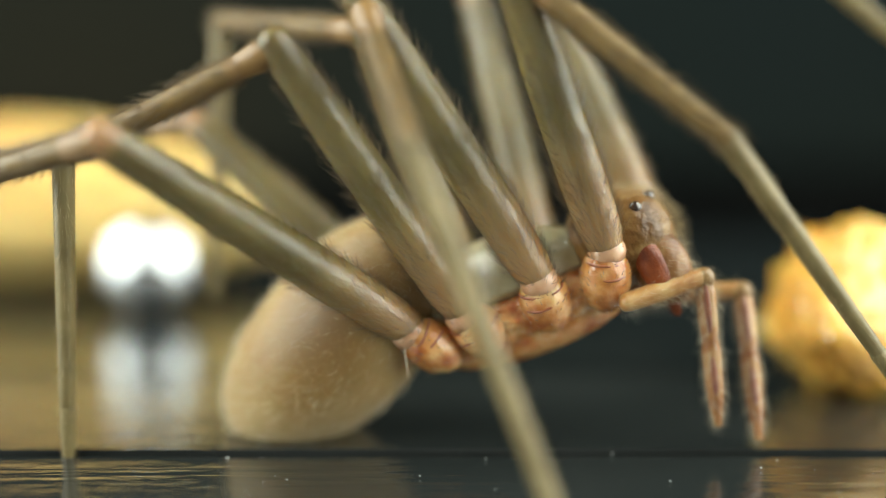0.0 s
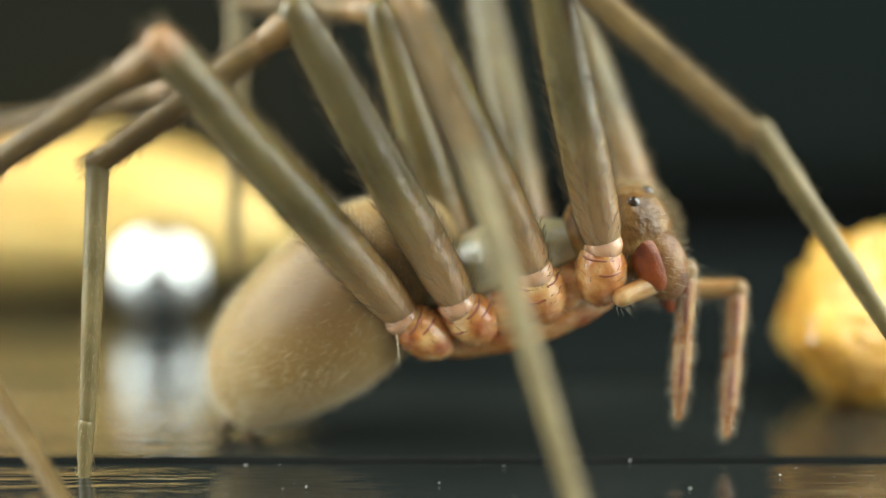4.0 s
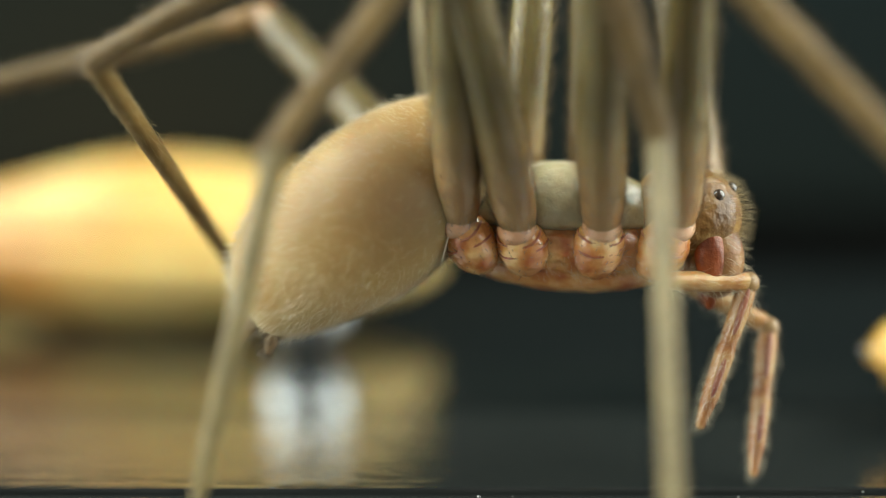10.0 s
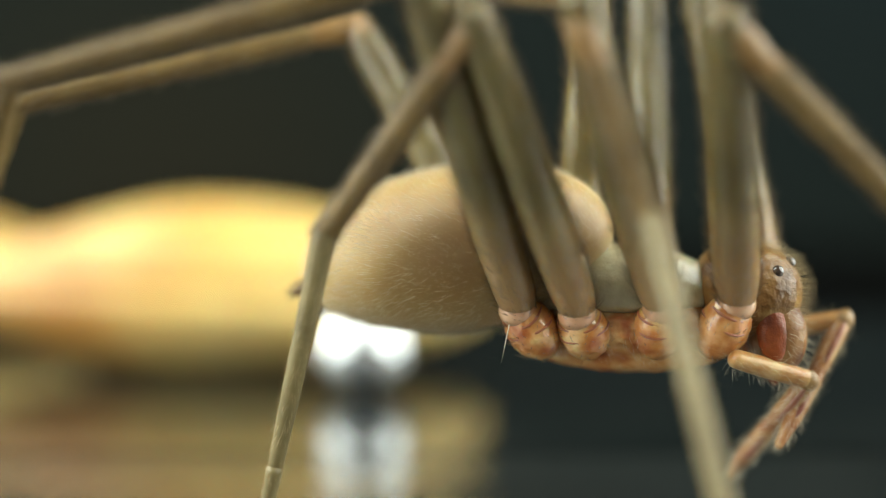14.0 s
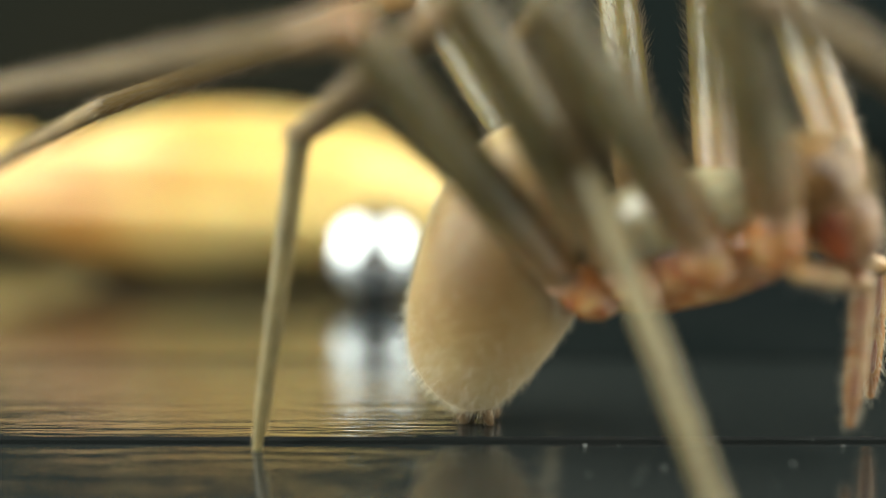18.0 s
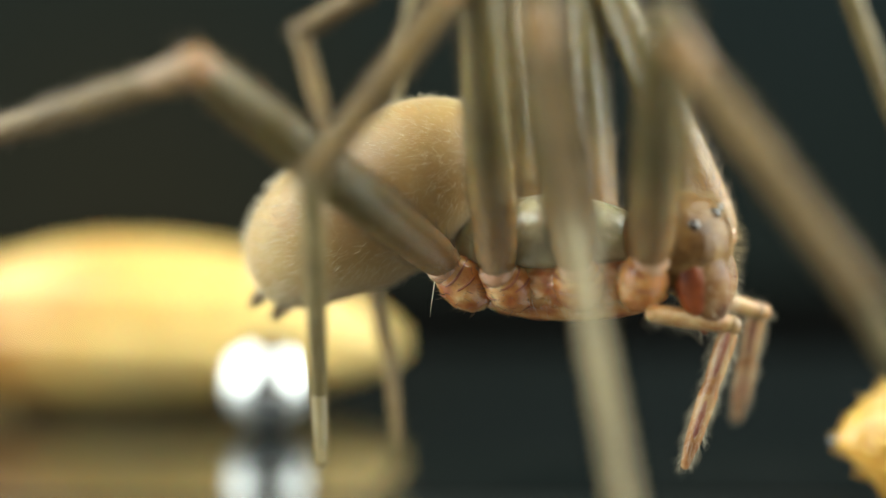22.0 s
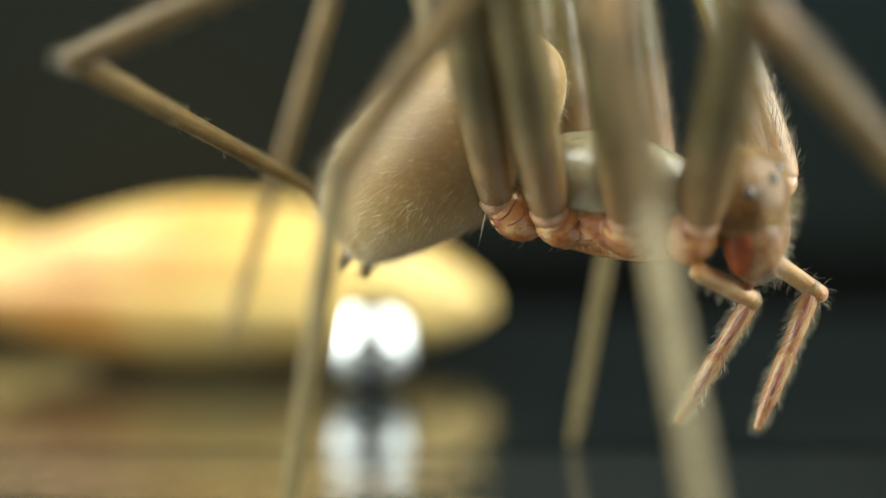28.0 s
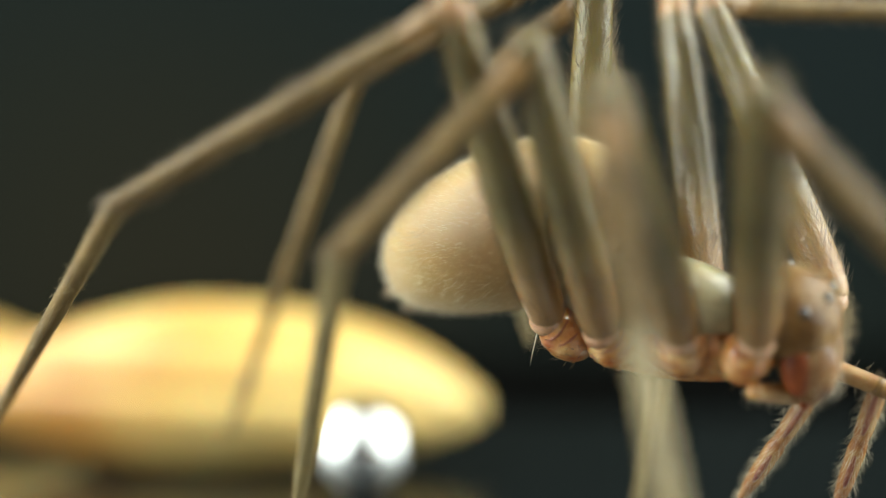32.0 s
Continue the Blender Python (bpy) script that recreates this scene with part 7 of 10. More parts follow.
    walk(moving["L4femur"], [
        (0, limb(-1.69, 0.75, 0.3, -119.17, 5.19)), (3, limb(-1.69, 0.75, 0.3, -118.46, 4.44)), (3.5, limb(-1.69, 0.75, 0.3, -113.84, -6.29)),
        (4.17, limb(-1.69, 0.75, 0.3, -118.43, 4.14)), (4.83, limb(-1.69, 0.75, 0.3, -123.14, 14.54)), (5.5, limb(-1.69, 0.75, 0.3, -128.32, 24.84)),
        (6, limb(-1.69, 0.75, 0.3, -126.81, 22.81)), (6.17, limb(-1.69, 0.75, 0.3, -125.64, 23.42)), (6.33, limb(-1.69, 0.75, 0.3, -124.47, 24.03)),
        (6.5, limb(-1.69, 0.75, 0.3, -123.28, 24.62)), (6.67, limb(-1.69, 0.75, 0.3, -122.08, 25.21)), (6.83, limb(-1.69, 0.75, 0.3, -120.87, 25.78)),
        (7, limb(-1.69, 0.75, 0.3, -119.64, 26.35)), (7.17, limb(-1.69, 0.75, 0.3, -121.62, 26.35)), (7.33, limb(-1.69, 0.75, 0.3, -123.59, 26.32)),
        (7.5, limb(-1.69, 0.75, 0.3, -125.56, 26.27)), (7.67, limb(-1.69, 0.75, 0.3, -127.53, 26.19)), (7.83, limb(-1.69, 0.75, 0.3, -129.49, 26.08)),
        (8, limb(-1.69, 0.75, 0.3, -131.45, 25.95)), (9, limb(-1.69, 0.75, 0.3, -131.42, 25.52)), (10, limb(-1.69, 0.75, 0.3, -139.15, 25.21)),
        (11, limb(-1.69, 0.75, 0.3, -136.54, 24.71)), (12, limb(-1.69, 0.75, 0.3, -137.91, 25.83)), (12.14, limb(-1.69, 0.75, 0.3, -137.9, 25.9)),
        (12.29, limb(-1.69, 0.75, 0.3, -137.9, 25.97)), (12.43, limb(-1.69, 0.75, 0.3, -137.9, 26.03)), (12.57, limb(-1.69, 0.75, 0.3, -137.9, 26.1)),
        (12.71, limb(-1.69, 0.75, 0.3, -137.9, 26.17)), (12.86, limb(-1.69, 0.75, 0.3, -137.9, 26.23)), (13, limb(-1.69, 0.75, 0.3, -137.89, 26.3)),
        (13.5, limb(-1.69, 0.75, 0.3, -129.61, 15.57)), (14, limb(-1.69, 0.75, 0.3, -121.56, 10.64)), (14.5, limb(-1.69, 0.75, 0.3, -113.77, 5.52)),
        (15, limb(-1.69, 0.75, 0.3, -106.12, 0.29)), (15.5, limb(-1.69, 0.75, 0.3, -98.47, -4.94)), (16, limb(-1.69, 0.75, 0.3, -99.27, -4.71)),
        (16.5, limb(-1.69, 0.75, 0.3, -107.46, 8.47)), (17, limb(-1.69, 0.75, 0.3, -116.24, 21.47)), (17.5, limb(-1.69, 0.75, 0.3, -114.5, 21.47)),
        (18, limb(-1.69, 0.75, 0.3, -112.75, 21.46)), (18.12, limb(-1.69, 0.75, 0.3, -109.71, 18.15)),
        (18.25, limb(-1.69, 0.75, 0.3, -106.77, 14.79)), (18.38, limb(-1.69, 0.75, 0.3, -103.93, 11.4)),
        (18.5, limb(-1.69, 0.75, 0.3, -101.15, 7.99)), (18.62, limb(-1.69, 0.75, 0.3, -98.43, 4.55)), (18.75, limb(-1.69, 0.75, 0.3, -95.72, 1.1)),
        (18.88, limb(-1.69, 0.75, 0.3, -93.02, -2.34)), (19, limb(-1.69, 0.75, 0.3, -90.31, -5.79)), (19.2, limb(-1.69, 0.75, 0.3, -91.11, -5.66)),
        (19.4, limb(-1.69, 0.75, 0.3, -91.91, -5.53)), (19.6, limb(-1.69, 0.75, 0.3, -92.7, -5.4)), (19.8, limb(-1.69, 0.75, 0.3, -93.5, -5.27)),
        (20, limb(-1.69, 0.75, 0.3, -94.29, -5.14)), (20.5, limb(-1.69, 0.75, 0.3, -102.71, 5.15)), (21, limb(-1.69, 0.75, 0.3, -111.4, 15.33)),
        (21.25, limb(-1.69, 0.75, 0.3, -103.16, 10.39)), (21.5, limb(-1.69, 0.75, 0.3, -95.18, 5.24)), (21.75, limb(-1.69, 0.75, 0.3, -87.33, -0)),
        (22, limb(-1.69, 0.75, 0.3, -79.48, -5.25)), (22.33, limb(-1.69, 0.75, 0.3, -79.4, -2.92)), (22.67, limb(-1.69, 0.75, 0.3, -79.32, -0.59)),
        (23, limb(-1.69, 0.75, 0.3, -79.24, 1.74)), (24, limb(-1.69, 0.75, 0.3, -76.02, 4.21)), (24.5, limb(-1.69, 0.75, 0.3, -75.34, 3.81)),
        (25.5, limb(-1.69, 0.75, 0.3, -80.06, 20.69)), (26.5, limb(-1.69, 0.75, 0.3, -85.99, 37.4)), (27, limb(-1.69, 0.75, 0.3, -83.1, 27.02)),
        (28, limb(-1.69, 0.75, 0.3, -85.34, 33.78)), (29, limb(-1.69, 0.75, 0.3, -80.41, 19.37)), (29.5, limb(-1.69, 0.75, 0.3, -85.37, 28.62)),
        (30, limb(-1.69, 0.75, 0.3, -91.29, 37.66)), (31, limb(-1.69, 0.75, 0.3, -97.51, 29.73)), (31.6, limb(-1.69, 0.75, 0.3, -92.67, 22.23)),
        (32, limb(-1.69, 0.75, 0.3, -88.83, 8.69)),
    ])
    walk(moving["L4patella"], [
        (0, limb(-4.07, 1.19, 4.56, -166.91, 15.03)), (3, limb(-4.02, 1.13, 4.59, -166.43, 15.1)), (3.5, limb(-3.66, 0.21, 4.75, -165.57, 17.74)),
        (4.17, limb(-4.02, 1.1, 4.6, -172.5, 17.75)), (4.83, limb(-4.28, 1.98, 4.27, -179.43, 17.52)), (5.5, limb(-4.45, 2.81, 3.79, -186.32, 17.05)),
        (6, limb(-4.4, 2.65, 3.92, -187.32, 18.47)), (6.17, limb(-4.31, 2.7, 3.95, -188.25, 14.16)), (6.33, limb(-4.22, 2.75, 3.99, -189.14, 9.86)),
        (6.5, limb(-4.14, 2.79, 4.02, -190, 5.55)), (6.67, limb(-4.05, 2.84, 4.06, -190.86, 1.24)), (6.83, limb(-3.96, 2.88, 4.09, -191.71, -3.07)),
        (7, limb(-3.86, 2.92, 4.12, -192.57, -7.38)), (7.17, limb(-3.99, 2.92, 4.04, -192.45, -6.01)),
        (7.33, limb(-4.12, 2.92, 3.96, -192.32, -4.64)), (7.5, limb(-4.25, 2.92, 3.87, -192.2, -3.27)),
        (7.67, limb(-4.37, 2.91, 3.79, -192.08, -1.9)), (7.83, limb(-4.49, 2.9, 3.7, -191.96, -0.53)), (8, limb(-4.61, 2.89, 3.6, -191.84, 0.84)),
        (9, limb(-4.62, 2.86, 3.62, -192.82, -2.11)), (10, limb(-5.05, 2.84, 3.2, -195.79, 0.36)), (11, limb(-4.92, 2.8, 3.36, -195.23, 1.02)),
        (12, limb(-4.96, 2.89, 3.26, -196.93, -4.78)), (12.14, limb(-4.96, 2.89, 3.25, -197.35, -5.01)),
        (12.29, limb(-4.96, 2.9, 3.25, -197.77, -5.24)), (12.43, limb(-4.96, 2.9, 3.25, -198.19, -5.46)),
        (12.57, limb(-4.96, 2.91, 3.25, -198.61, -5.69)), (12.71, limb(-4.95, 2.91, 3.25, -199.03, -5.92)),
        (12.86, limb(-4.95, 2.92, 3.25, -199.45, -6.14)), (13, limb(-4.95, 2.92, 3.25, -199.88, -6.37)),
        (13.5, limb(-4.7, 2.07, 3.94, -198.81, -23.6)), (14, limb(-4.21, 1.65, 4.4, -194.44, -19.85)),
        (14.5, limb(-3.66, 1.22, 4.76, -190.27, -15.99)), (15, limb(-3.05, 0.77, 5.01, -186.26, -12.06)),
        (15.5, limb(-2.41, 0.33, 5.13, -182.37, -8.08)), (16, limb(-2.48, 0.35, 5.12, -182.19, -5.13)),
        (16.5, limb(-3.15, 1.47, 4.92, -178.89, -18.09)), (17, limb(-3.71, 2.54, 4.39, -175.05, -30.98)),
        (17.5, limb(-3.58, 2.54, 4.45, -177.14, -34.67)), (18, limb(-3.46, 2.54, 4.51, -179.42, -38.32)),
        (18.12, limb(-3.26, 2.28, 4.68, -183.08, -32.41)), (18.25, limb(-3.06, 2, 4.84, -186.28, -26.4)),
        (18.38, limb(-2.85, 1.72, 4.96, -189.17, -20.33)), (18.5, limb(-2.63, 1.43, 5.06, -191.84, -14.22)),
        (18.62, limb(-2.41, 1.14, 5.13, -194.36, -8.08)), (18.75, limb(-2.18, 0.84, 5.17, -196.81, -1.92)),
        (18.88, limb(-1.95, 0.55, 5.19, -199.24, 4.24)), (19, limb(-1.72, 0.26, 5.17, -201.72, 10.39)),
        (19.2, limb(-1.79, 0.27, 5.17, -203.98, 7.29)), (19.4, limb(-1.85, 0.28, 5.17, -206.22, 4.18)),
        (19.6, limb(-1.92, 0.29, 5.17, -208.43, 1.06)), (19.8, limb(-1.99, 0.3, 5.17, -210.65, -2.06)), (20, limb(-2.06, 0.31, 5.17, -212.87, -5.17)),
        (20.5, limb(-2.77, 1.19, 5.06, -218.64, -18.55)), (21, limb(-3.42, 2.05, 4.7, -225.4, -31.71)),
        (21.25, limb(-2.79, 1.63, 4.99, -217.97, -17.35)), (21.5, limb(-2.13, 1.2, 5.16, -211.65, -2.76)),
        (21.75, limb(-1.46, 0.75, 5.19, -205.49, 11.87)), (22, limb(-0.8, 0.3, 5.1, -198.62, 26.35)), (22.33, limb(-0.79, 0.5, 5.11, -191.49, 19.28)),
        (22.67, limb(-0.78, 0.7, 5.11, -184.96, 11.96)), (23, limb(-0.78, 0.9, 5.11, -178.78, 4.5)), (24, limb(-0.51, 1.11, 5.04, -178.23, 2.93)),
        (24.5, limb(-0.45, 1.08, 5.03, -177.32, 5.47)), (25.5, limb(-0.9, 2.48, 4.82, -187.7, -3.67)),
        (26.5, limb(-1.42, 3.73, 4.18, -198.28, -12.68)), (27, limb(-1.17, 2.98, 4.63, -200.13, -6.49)),
        (28, limb(-1.36, 3.47, 4.36, -202.09, -4.94)), (29, limb(-0.92, 2.38, 4.86, -203.74, 1.39)), (29.5, limb(-1.34, 3.1, 4.59, -206.06, -2.78)),
        (30, limb(-1.78, 3.74, 4.18, -208.39, -6.94)), (31, limb(-2.25, 3.18, 4.52, -215.45, 0.28)), (31.6, limb(-1.9, 2.6, 4.83, -212.99, 4.92)),
        (32, limb(-1.59, 1.49, 5.14, -206.15, 8.99)),
    ])
    walk(moving["L4tibia"], [
        (0, limb(-4.73, 1.38, 4.71, -166.91, 15.03)), (3, limb(-4.68, 1.31, 4.75, -166.43, 15.1)), (3.5, limb(-4.31, 0.43, 4.92, -165.57, 17.74)),
        (4.17, limb(-4.68, 1.32, 4.68, -172.5, 17.75)), (4.83, limb(-4.95, 2.19, 4.28, -179.43, 17.52)),
        (5.5, limb(-5.11, 3.01, 3.71, -186.32, 17.05)), (6, limb(-5.06, 2.87, 3.83, -187.32, 18.47)), (6.17, limb(-4.98, 2.87, 3.86, -188.25, 14.16)),
        (6.33, limb(-4.91, 2.86, 3.88, -189.14, 9.86)), (6.5, limb(-4.82, 2.86, 3.9, -190, 5.55)), (6.67, limb(-4.73, 2.85, 3.92, -190.86, 1.24)),
        (6.83, limb(-4.64, 2.84, 3.95, -191.71, -3.07)), (7, limb(-4.54, 2.83, 3.97, -192.57, -7.38)),
        (7.17, limb(-4.67, 2.85, 3.89, -192.45, -6.01)), (7.33, limb(-4.8, 2.87, 3.81, -192.32, -4.64)),
        (7.5, limb(-4.93, 2.88, 3.73, -192.2, -3.27)), (7.67, limb(-5.05, 2.89, 3.64, -192.08, -1.9)), (7.83, limb(-5.18, 2.9, 3.55, -191.96, -0.53)),
        (8, limb(-5.29, 2.9, 3.46, -191.84, 0.84)), (9, limb(-5.3, 2.84, 3.46, -192.82, -2.11)), (10, limb(-5.72, 2.84, 3.01, -195.79, 0.36)),
        (11, limb(-5.6, 2.81, 3.18, -195.23, 1.02)), (12, limb(-5.63, 2.83, 3.05, -196.93, -4.78)), (12.14, limb(-5.63, 2.83, 3.05, -197.35, -5.01)),
        (12.29, limb(-5.62, 2.83, 3.04, -197.77, -5.24)), (12.43, limb(-5.62, 2.83, 3.03, -198.19, -5.46)),
        (12.57, limb(-5.62, 2.84, 3.03, -198.61, -5.69)), (12.71, limb(-5.61, 2.84, 3.02, -199.03, -5.92)),
        (12.86, limb(-5.61, 2.84, 3.01, -199.45, -6.14)), (13, limb(-5.6, 2.84, 3.01, -199.88, -6.37)),
        (13.5, limb(-5.31, 1.78, 3.73, -198.81, -23.6)), (14, limb(-4.85, 1.42, 4.24, -194.44, -19.85)),
        (14.5, limb(-4.32, 1.03, 4.64, -190.27, -15.99)), (15, limb(-3.73, 0.63, 4.93, -186.26, -12.06)),
        (15.5, limb(-3.1, 0.23, 5.1, -182.37, -8.08)), (16, limb(-3.17, 0.29, 5.09, -182.19, -5.13)),
        (16.5, limb(-3.81, 1.25, 4.94, -178.89, -18.09)), (17, limb(-4.31, 2.18, 4.44, -175.05, -30.98)),
        (17.5, limb(-4.16, 2.15, 4.48, -177.14, -34.67)), (18, limb(-4, 2.11, 4.51, -179.42, -38.32)),
        (18.12, limb(-3.85, 1.9, 4.65, -183.08, -32.41)), (18.25, limb(-3.68, 1.69, 4.77, -186.28, -26.4)),
        (18.38, limb(-3.5, 1.48, 4.86, -189.17, -20.33)), (18.5, limb(-3.29, 1.26, 4.92, -191.84, -14.22)),
        (18.62, limb(-3.08, 1.04, 4.96, -194.36, -8.08)), (18.75, limb(-2.85, 0.82, 4.97, -196.81, -1.92)),
        (18.88, limb(-2.61, 0.6, 4.96, -199.24, 4.24)), (19, limb(-2.36, 0.38, 4.92, -201.72, 10.39)), (19.2, limb(-2.42, 0.36, 4.89, -203.98, 7.29)),
        (19.4, limb(-2.48, 0.33, 4.87, -206.22, 4.18)), (19.6, limb(-2.54, 0.3, 4.84, -208.43, 1.06)),
        (19.8, limb(-2.59, 0.27, 4.81, -210.65, -2.06)), (20, limb(-2.64, 0.25, 4.79, -212.87, -5.17)),
        (20.5, limb(-3.28, 0.97, 4.65, -218.64, -18.55)), (21, limb(-3.83, 1.68, 4.28, -225.4, -31.71)),
        (21.25, limb(-3.32, 1.42, 4.58, -217.97, -17.35)), (21.5, limb(-2.73, 1.16, 4.79, -211.65, -2.76)),
        (21.75, limb(-2.08, 0.89, 4.9, -205.49, 11.87)), (22, limb(-1.4, 0.61, 4.9, -198.62, 26.35)),
        (22.33, limb(-1.44, 0.73, 4.98, -191.49, 19.28)), (22.67, limb(-1.47, 0.84, 5.06, -184.96, 11.96)),
        (23, limb(-1.47, 0.95, 5.13, -178.78, 4.5)), (24, limb(-1.21, 1.15, 5.06, -178.23, 2.93)), (24.5, limb(-1.15, 1.14, 5.06, -177.32, 5.47)),
        (25.5, limb(-1.59, 2.44, 4.72, -187.7, -3.67)), (26.5, limb(-2.07, 3.57, 3.97, -198.28, -12.68)),
        (27, limb(-1.82, 2.9, 4.39, -200.13, -6.49)), (28, limb(-2.01, 3.41, 4.1, -202.09, -4.94)), (29, limb(-1.56, 2.39, 4.58, -203.74, 1.39)),
        (29.5, limb(-1.97, 3.06, 4.28, -206.06, -2.78)), (30, limb(-2.39, 3.66, 3.85, -208.39, -6.94)), (31, limb(-2.82, 3.18, 4.11, -215.45, 0.28)),
        (31.6, limb(-2.49, 2.66, 4.45, -212.99, 4.92)), (32, limb(-2.21, 1.6, 4.84, -206.15, 8.99)),
    ])
    walk(moving["L4metatarsus"], [
        (0, limb(-8.87, 2.52, 5.68, 84.57, -43.45)), (3, limb(-8.81, 2.46, 5.75, 84.16, -43.35)), (3.5, limb(-8.36, 1.77, 5.97, 85.57, -43.44)),
        (4.17, limb(-8.83, 2.66, 5.23, 85.99, -43.5)), (4.83, limb(-9.15, 3.52, 4.32, 86.41, -43.55)), (5.5, limb(-9.3, 4.3, 3.25, 86.83, -43.61)),
        (6, limb(-9.2, 4.27, 3.3, 87.74, -47.22)), (6.17, limb(-9.21, 3.95, 3.24, 96.02, -35.64)), (6.33, limb(-9.19, 3.62, 3.19, 102.14, -23.65)),
        (6.5, limb(-9.13, 3.28, 3.14, 107.22, -11.46)), (6.67, limb(-9.05, 2.95, 3.1, 111.87, 0.81)), (6.83, limb(-8.94, 2.61, 3.05, 116.55, 13.08)),
        (7, limb(-8.8, 2.27, 3.02, 121.72, 25.25)), (7.17, limb(-8.95, 2.39, 2.95, 115.26, 11.96)), (7.33, limb(-9.09, 2.51, 2.87, 109.42, -1.47)),
        (7.5, limb(-9.22, 2.63, 2.8, 103.51, -14.88)), (7.67, limb(-9.35, 2.74, 2.72, 96.8, -28.13)), (7.83, limb(-9.48, 2.86, 2.64, 88.2, -40.95)),
        (8, limb(-9.6, 2.97, 2.56, 75.6, -52.83)), (9, limb(-9.59, 2.67, 2.49, 74.32, -52.66)), (10, limb(-9.95, 2.87, 1.81, 72.42, -52.58)),
        (11, limb(-9.84, 2.89, 2.02, 72.2, -52.38)), (12, limb(-9.83, 2.46, 1.78, 69.92, -52.77)), (12.14, limb(-9.81, 2.44, 1.74, 80.64, -42.31)),
        (12.29, limb(-9.8, 2.43, 1.7, 88.19, -31.13)), (12.43, limb(-9.78, 2.42, 1.67, 94.12, -19.61)), (12.57, limb(-9.77, 2.4, 1.63, 99.23, -7.93)),
        (12.71, limb(-9.75, 2.39, 1.59, 104.07, 3.82)), (12.86, limb(-9.73, 2.37, 1.56, 109.03, 15.54)), (13, limb(-9.72, 2.36, 1.52, 114.6, 27.13)),
        (13.5, limb(-9.12, 0.02, 2.43, 122.7, 27.31)), (14, limb(-8.86, -0.08, 3.21, 128.47, 33.1)), (14.5, limb(-8.48, -0.18, 3.89, 135.03, 38.6)),
        (15, limb(-8.01, -0.29, 4.46, 142.63, 43.67)), (15.5, limb(-7.46, -0.39, 4.92, 151.55, 48.14)), (16, limb(-7.55, -0.11, 4.93, 157.51, 49.76)),
        (16.5, limb(-7.99, -0.11, 5.02, 161.76, 37.93)), (17, limb(-8.06, -0.08, 4.77, 164.8, 26)), (17.5, limb(-7.77, -0.36, 4.66, 171.01, 25.62)),
        (18, limb(-7.46, -0.62, 4.55, 177.16, 24.98)), (18.12, limb(-7.56, -0.46, 4.45, 161.71, 17.32)),
        (18.25, limb(-7.6, -0.27, 4.34, 147.57, 8.57)), (18.38, limb(-7.57, -0.05, 4.2, 134.09, -0.66)),
        (18.5, limb(-7.47, 0.18, 4.05, 120.55, -9.86)), (18.62, limb(-7.3, 0.42, 3.88, 106.27, -18.49)),
        (18.75, limb(-7.06, 0.67, 3.7, 90.58, -25.95)), (18.88, limb(-6.75, 0.93, 3.51, 73.08, -31.52)), (19, limb(-6.38, 1.18, 3.32, 53.93, -34.46)),
        (19.2, limb(-6.41, 0.91, 3.12, 61.98, -22.26)), (19.4, limb(-6.42, 0.65, 2.93, 68.71, -9.73)), (19.6, limb(-6.41, 0.38, 2.74, 74.94, 2.93)),
        (19.8, limb(-6.37, 0.12, 2.57, 81.31, 15.55)), (20, limb(-6.32, -0.15, 2.41, 88.53, 27.96)), (20.5, limb(-6.54, -0.43, 2.04, 86.83, 35.68)),
        (21, limb(-6.46, -0.64, 1.61, 84.76, 43.36)), (21.25, limb(-6.63, 0.11, 2, 81.23, 29.46)), (21.5, limb(-6.47, 0.95, 2.49, 78.58, 15.49)),
        (21.75, limb(-5.97, 1.8, 3.05, 76.26, 1.48)), (22, limb(-5.13, 2.57, 3.64, 73.98, -12.52)), (22.33, limb(-5.51, 2.18, 4.15, 88.95, -5.37)),
        (22.67, limb(-5.75, 1.76, 4.68, 103.57, 2.13)), (23, limb(-5.86, 1.3, 5.22, 118.33, 9.5)), (24, limb(-5.6, 1.37, 5.2, 118.34, 1.6)),
        (24.5, limb(-5.53, 1.56, 5.27, 117.88, 0.24)), (25.5, limb(-5.94, 2.15, 4.13, 111.17, -10.52)),
        (26.5, limb(-6.14, 2.61, 2.62, 103.98, -21.12)), (27, limb(-5.93, 2.4, 2.89, 105.04, -19.56)), (28, limb(-6.07, 3.04, 2.45, 105.22, -19.05)),
        (29, limb(-5.59, 2.5, 2.81, 104.74, -17.17)), (29.5, limb(-5.92, 2.85, 2.35, 101.3, -18.74)), (30, limb(-6.23, 3.13, 1.77, 97.79, -20.25)),
        (31, limb(-6.4, 3.2, 1.56, 99.7, -15.74)), (31.6, limb(-6.16, 3.04, 2.06, 101.55, -17.66)), (32, limb(-6.11, 2.29, 2.92, 111.57, -10.68)),
    ])
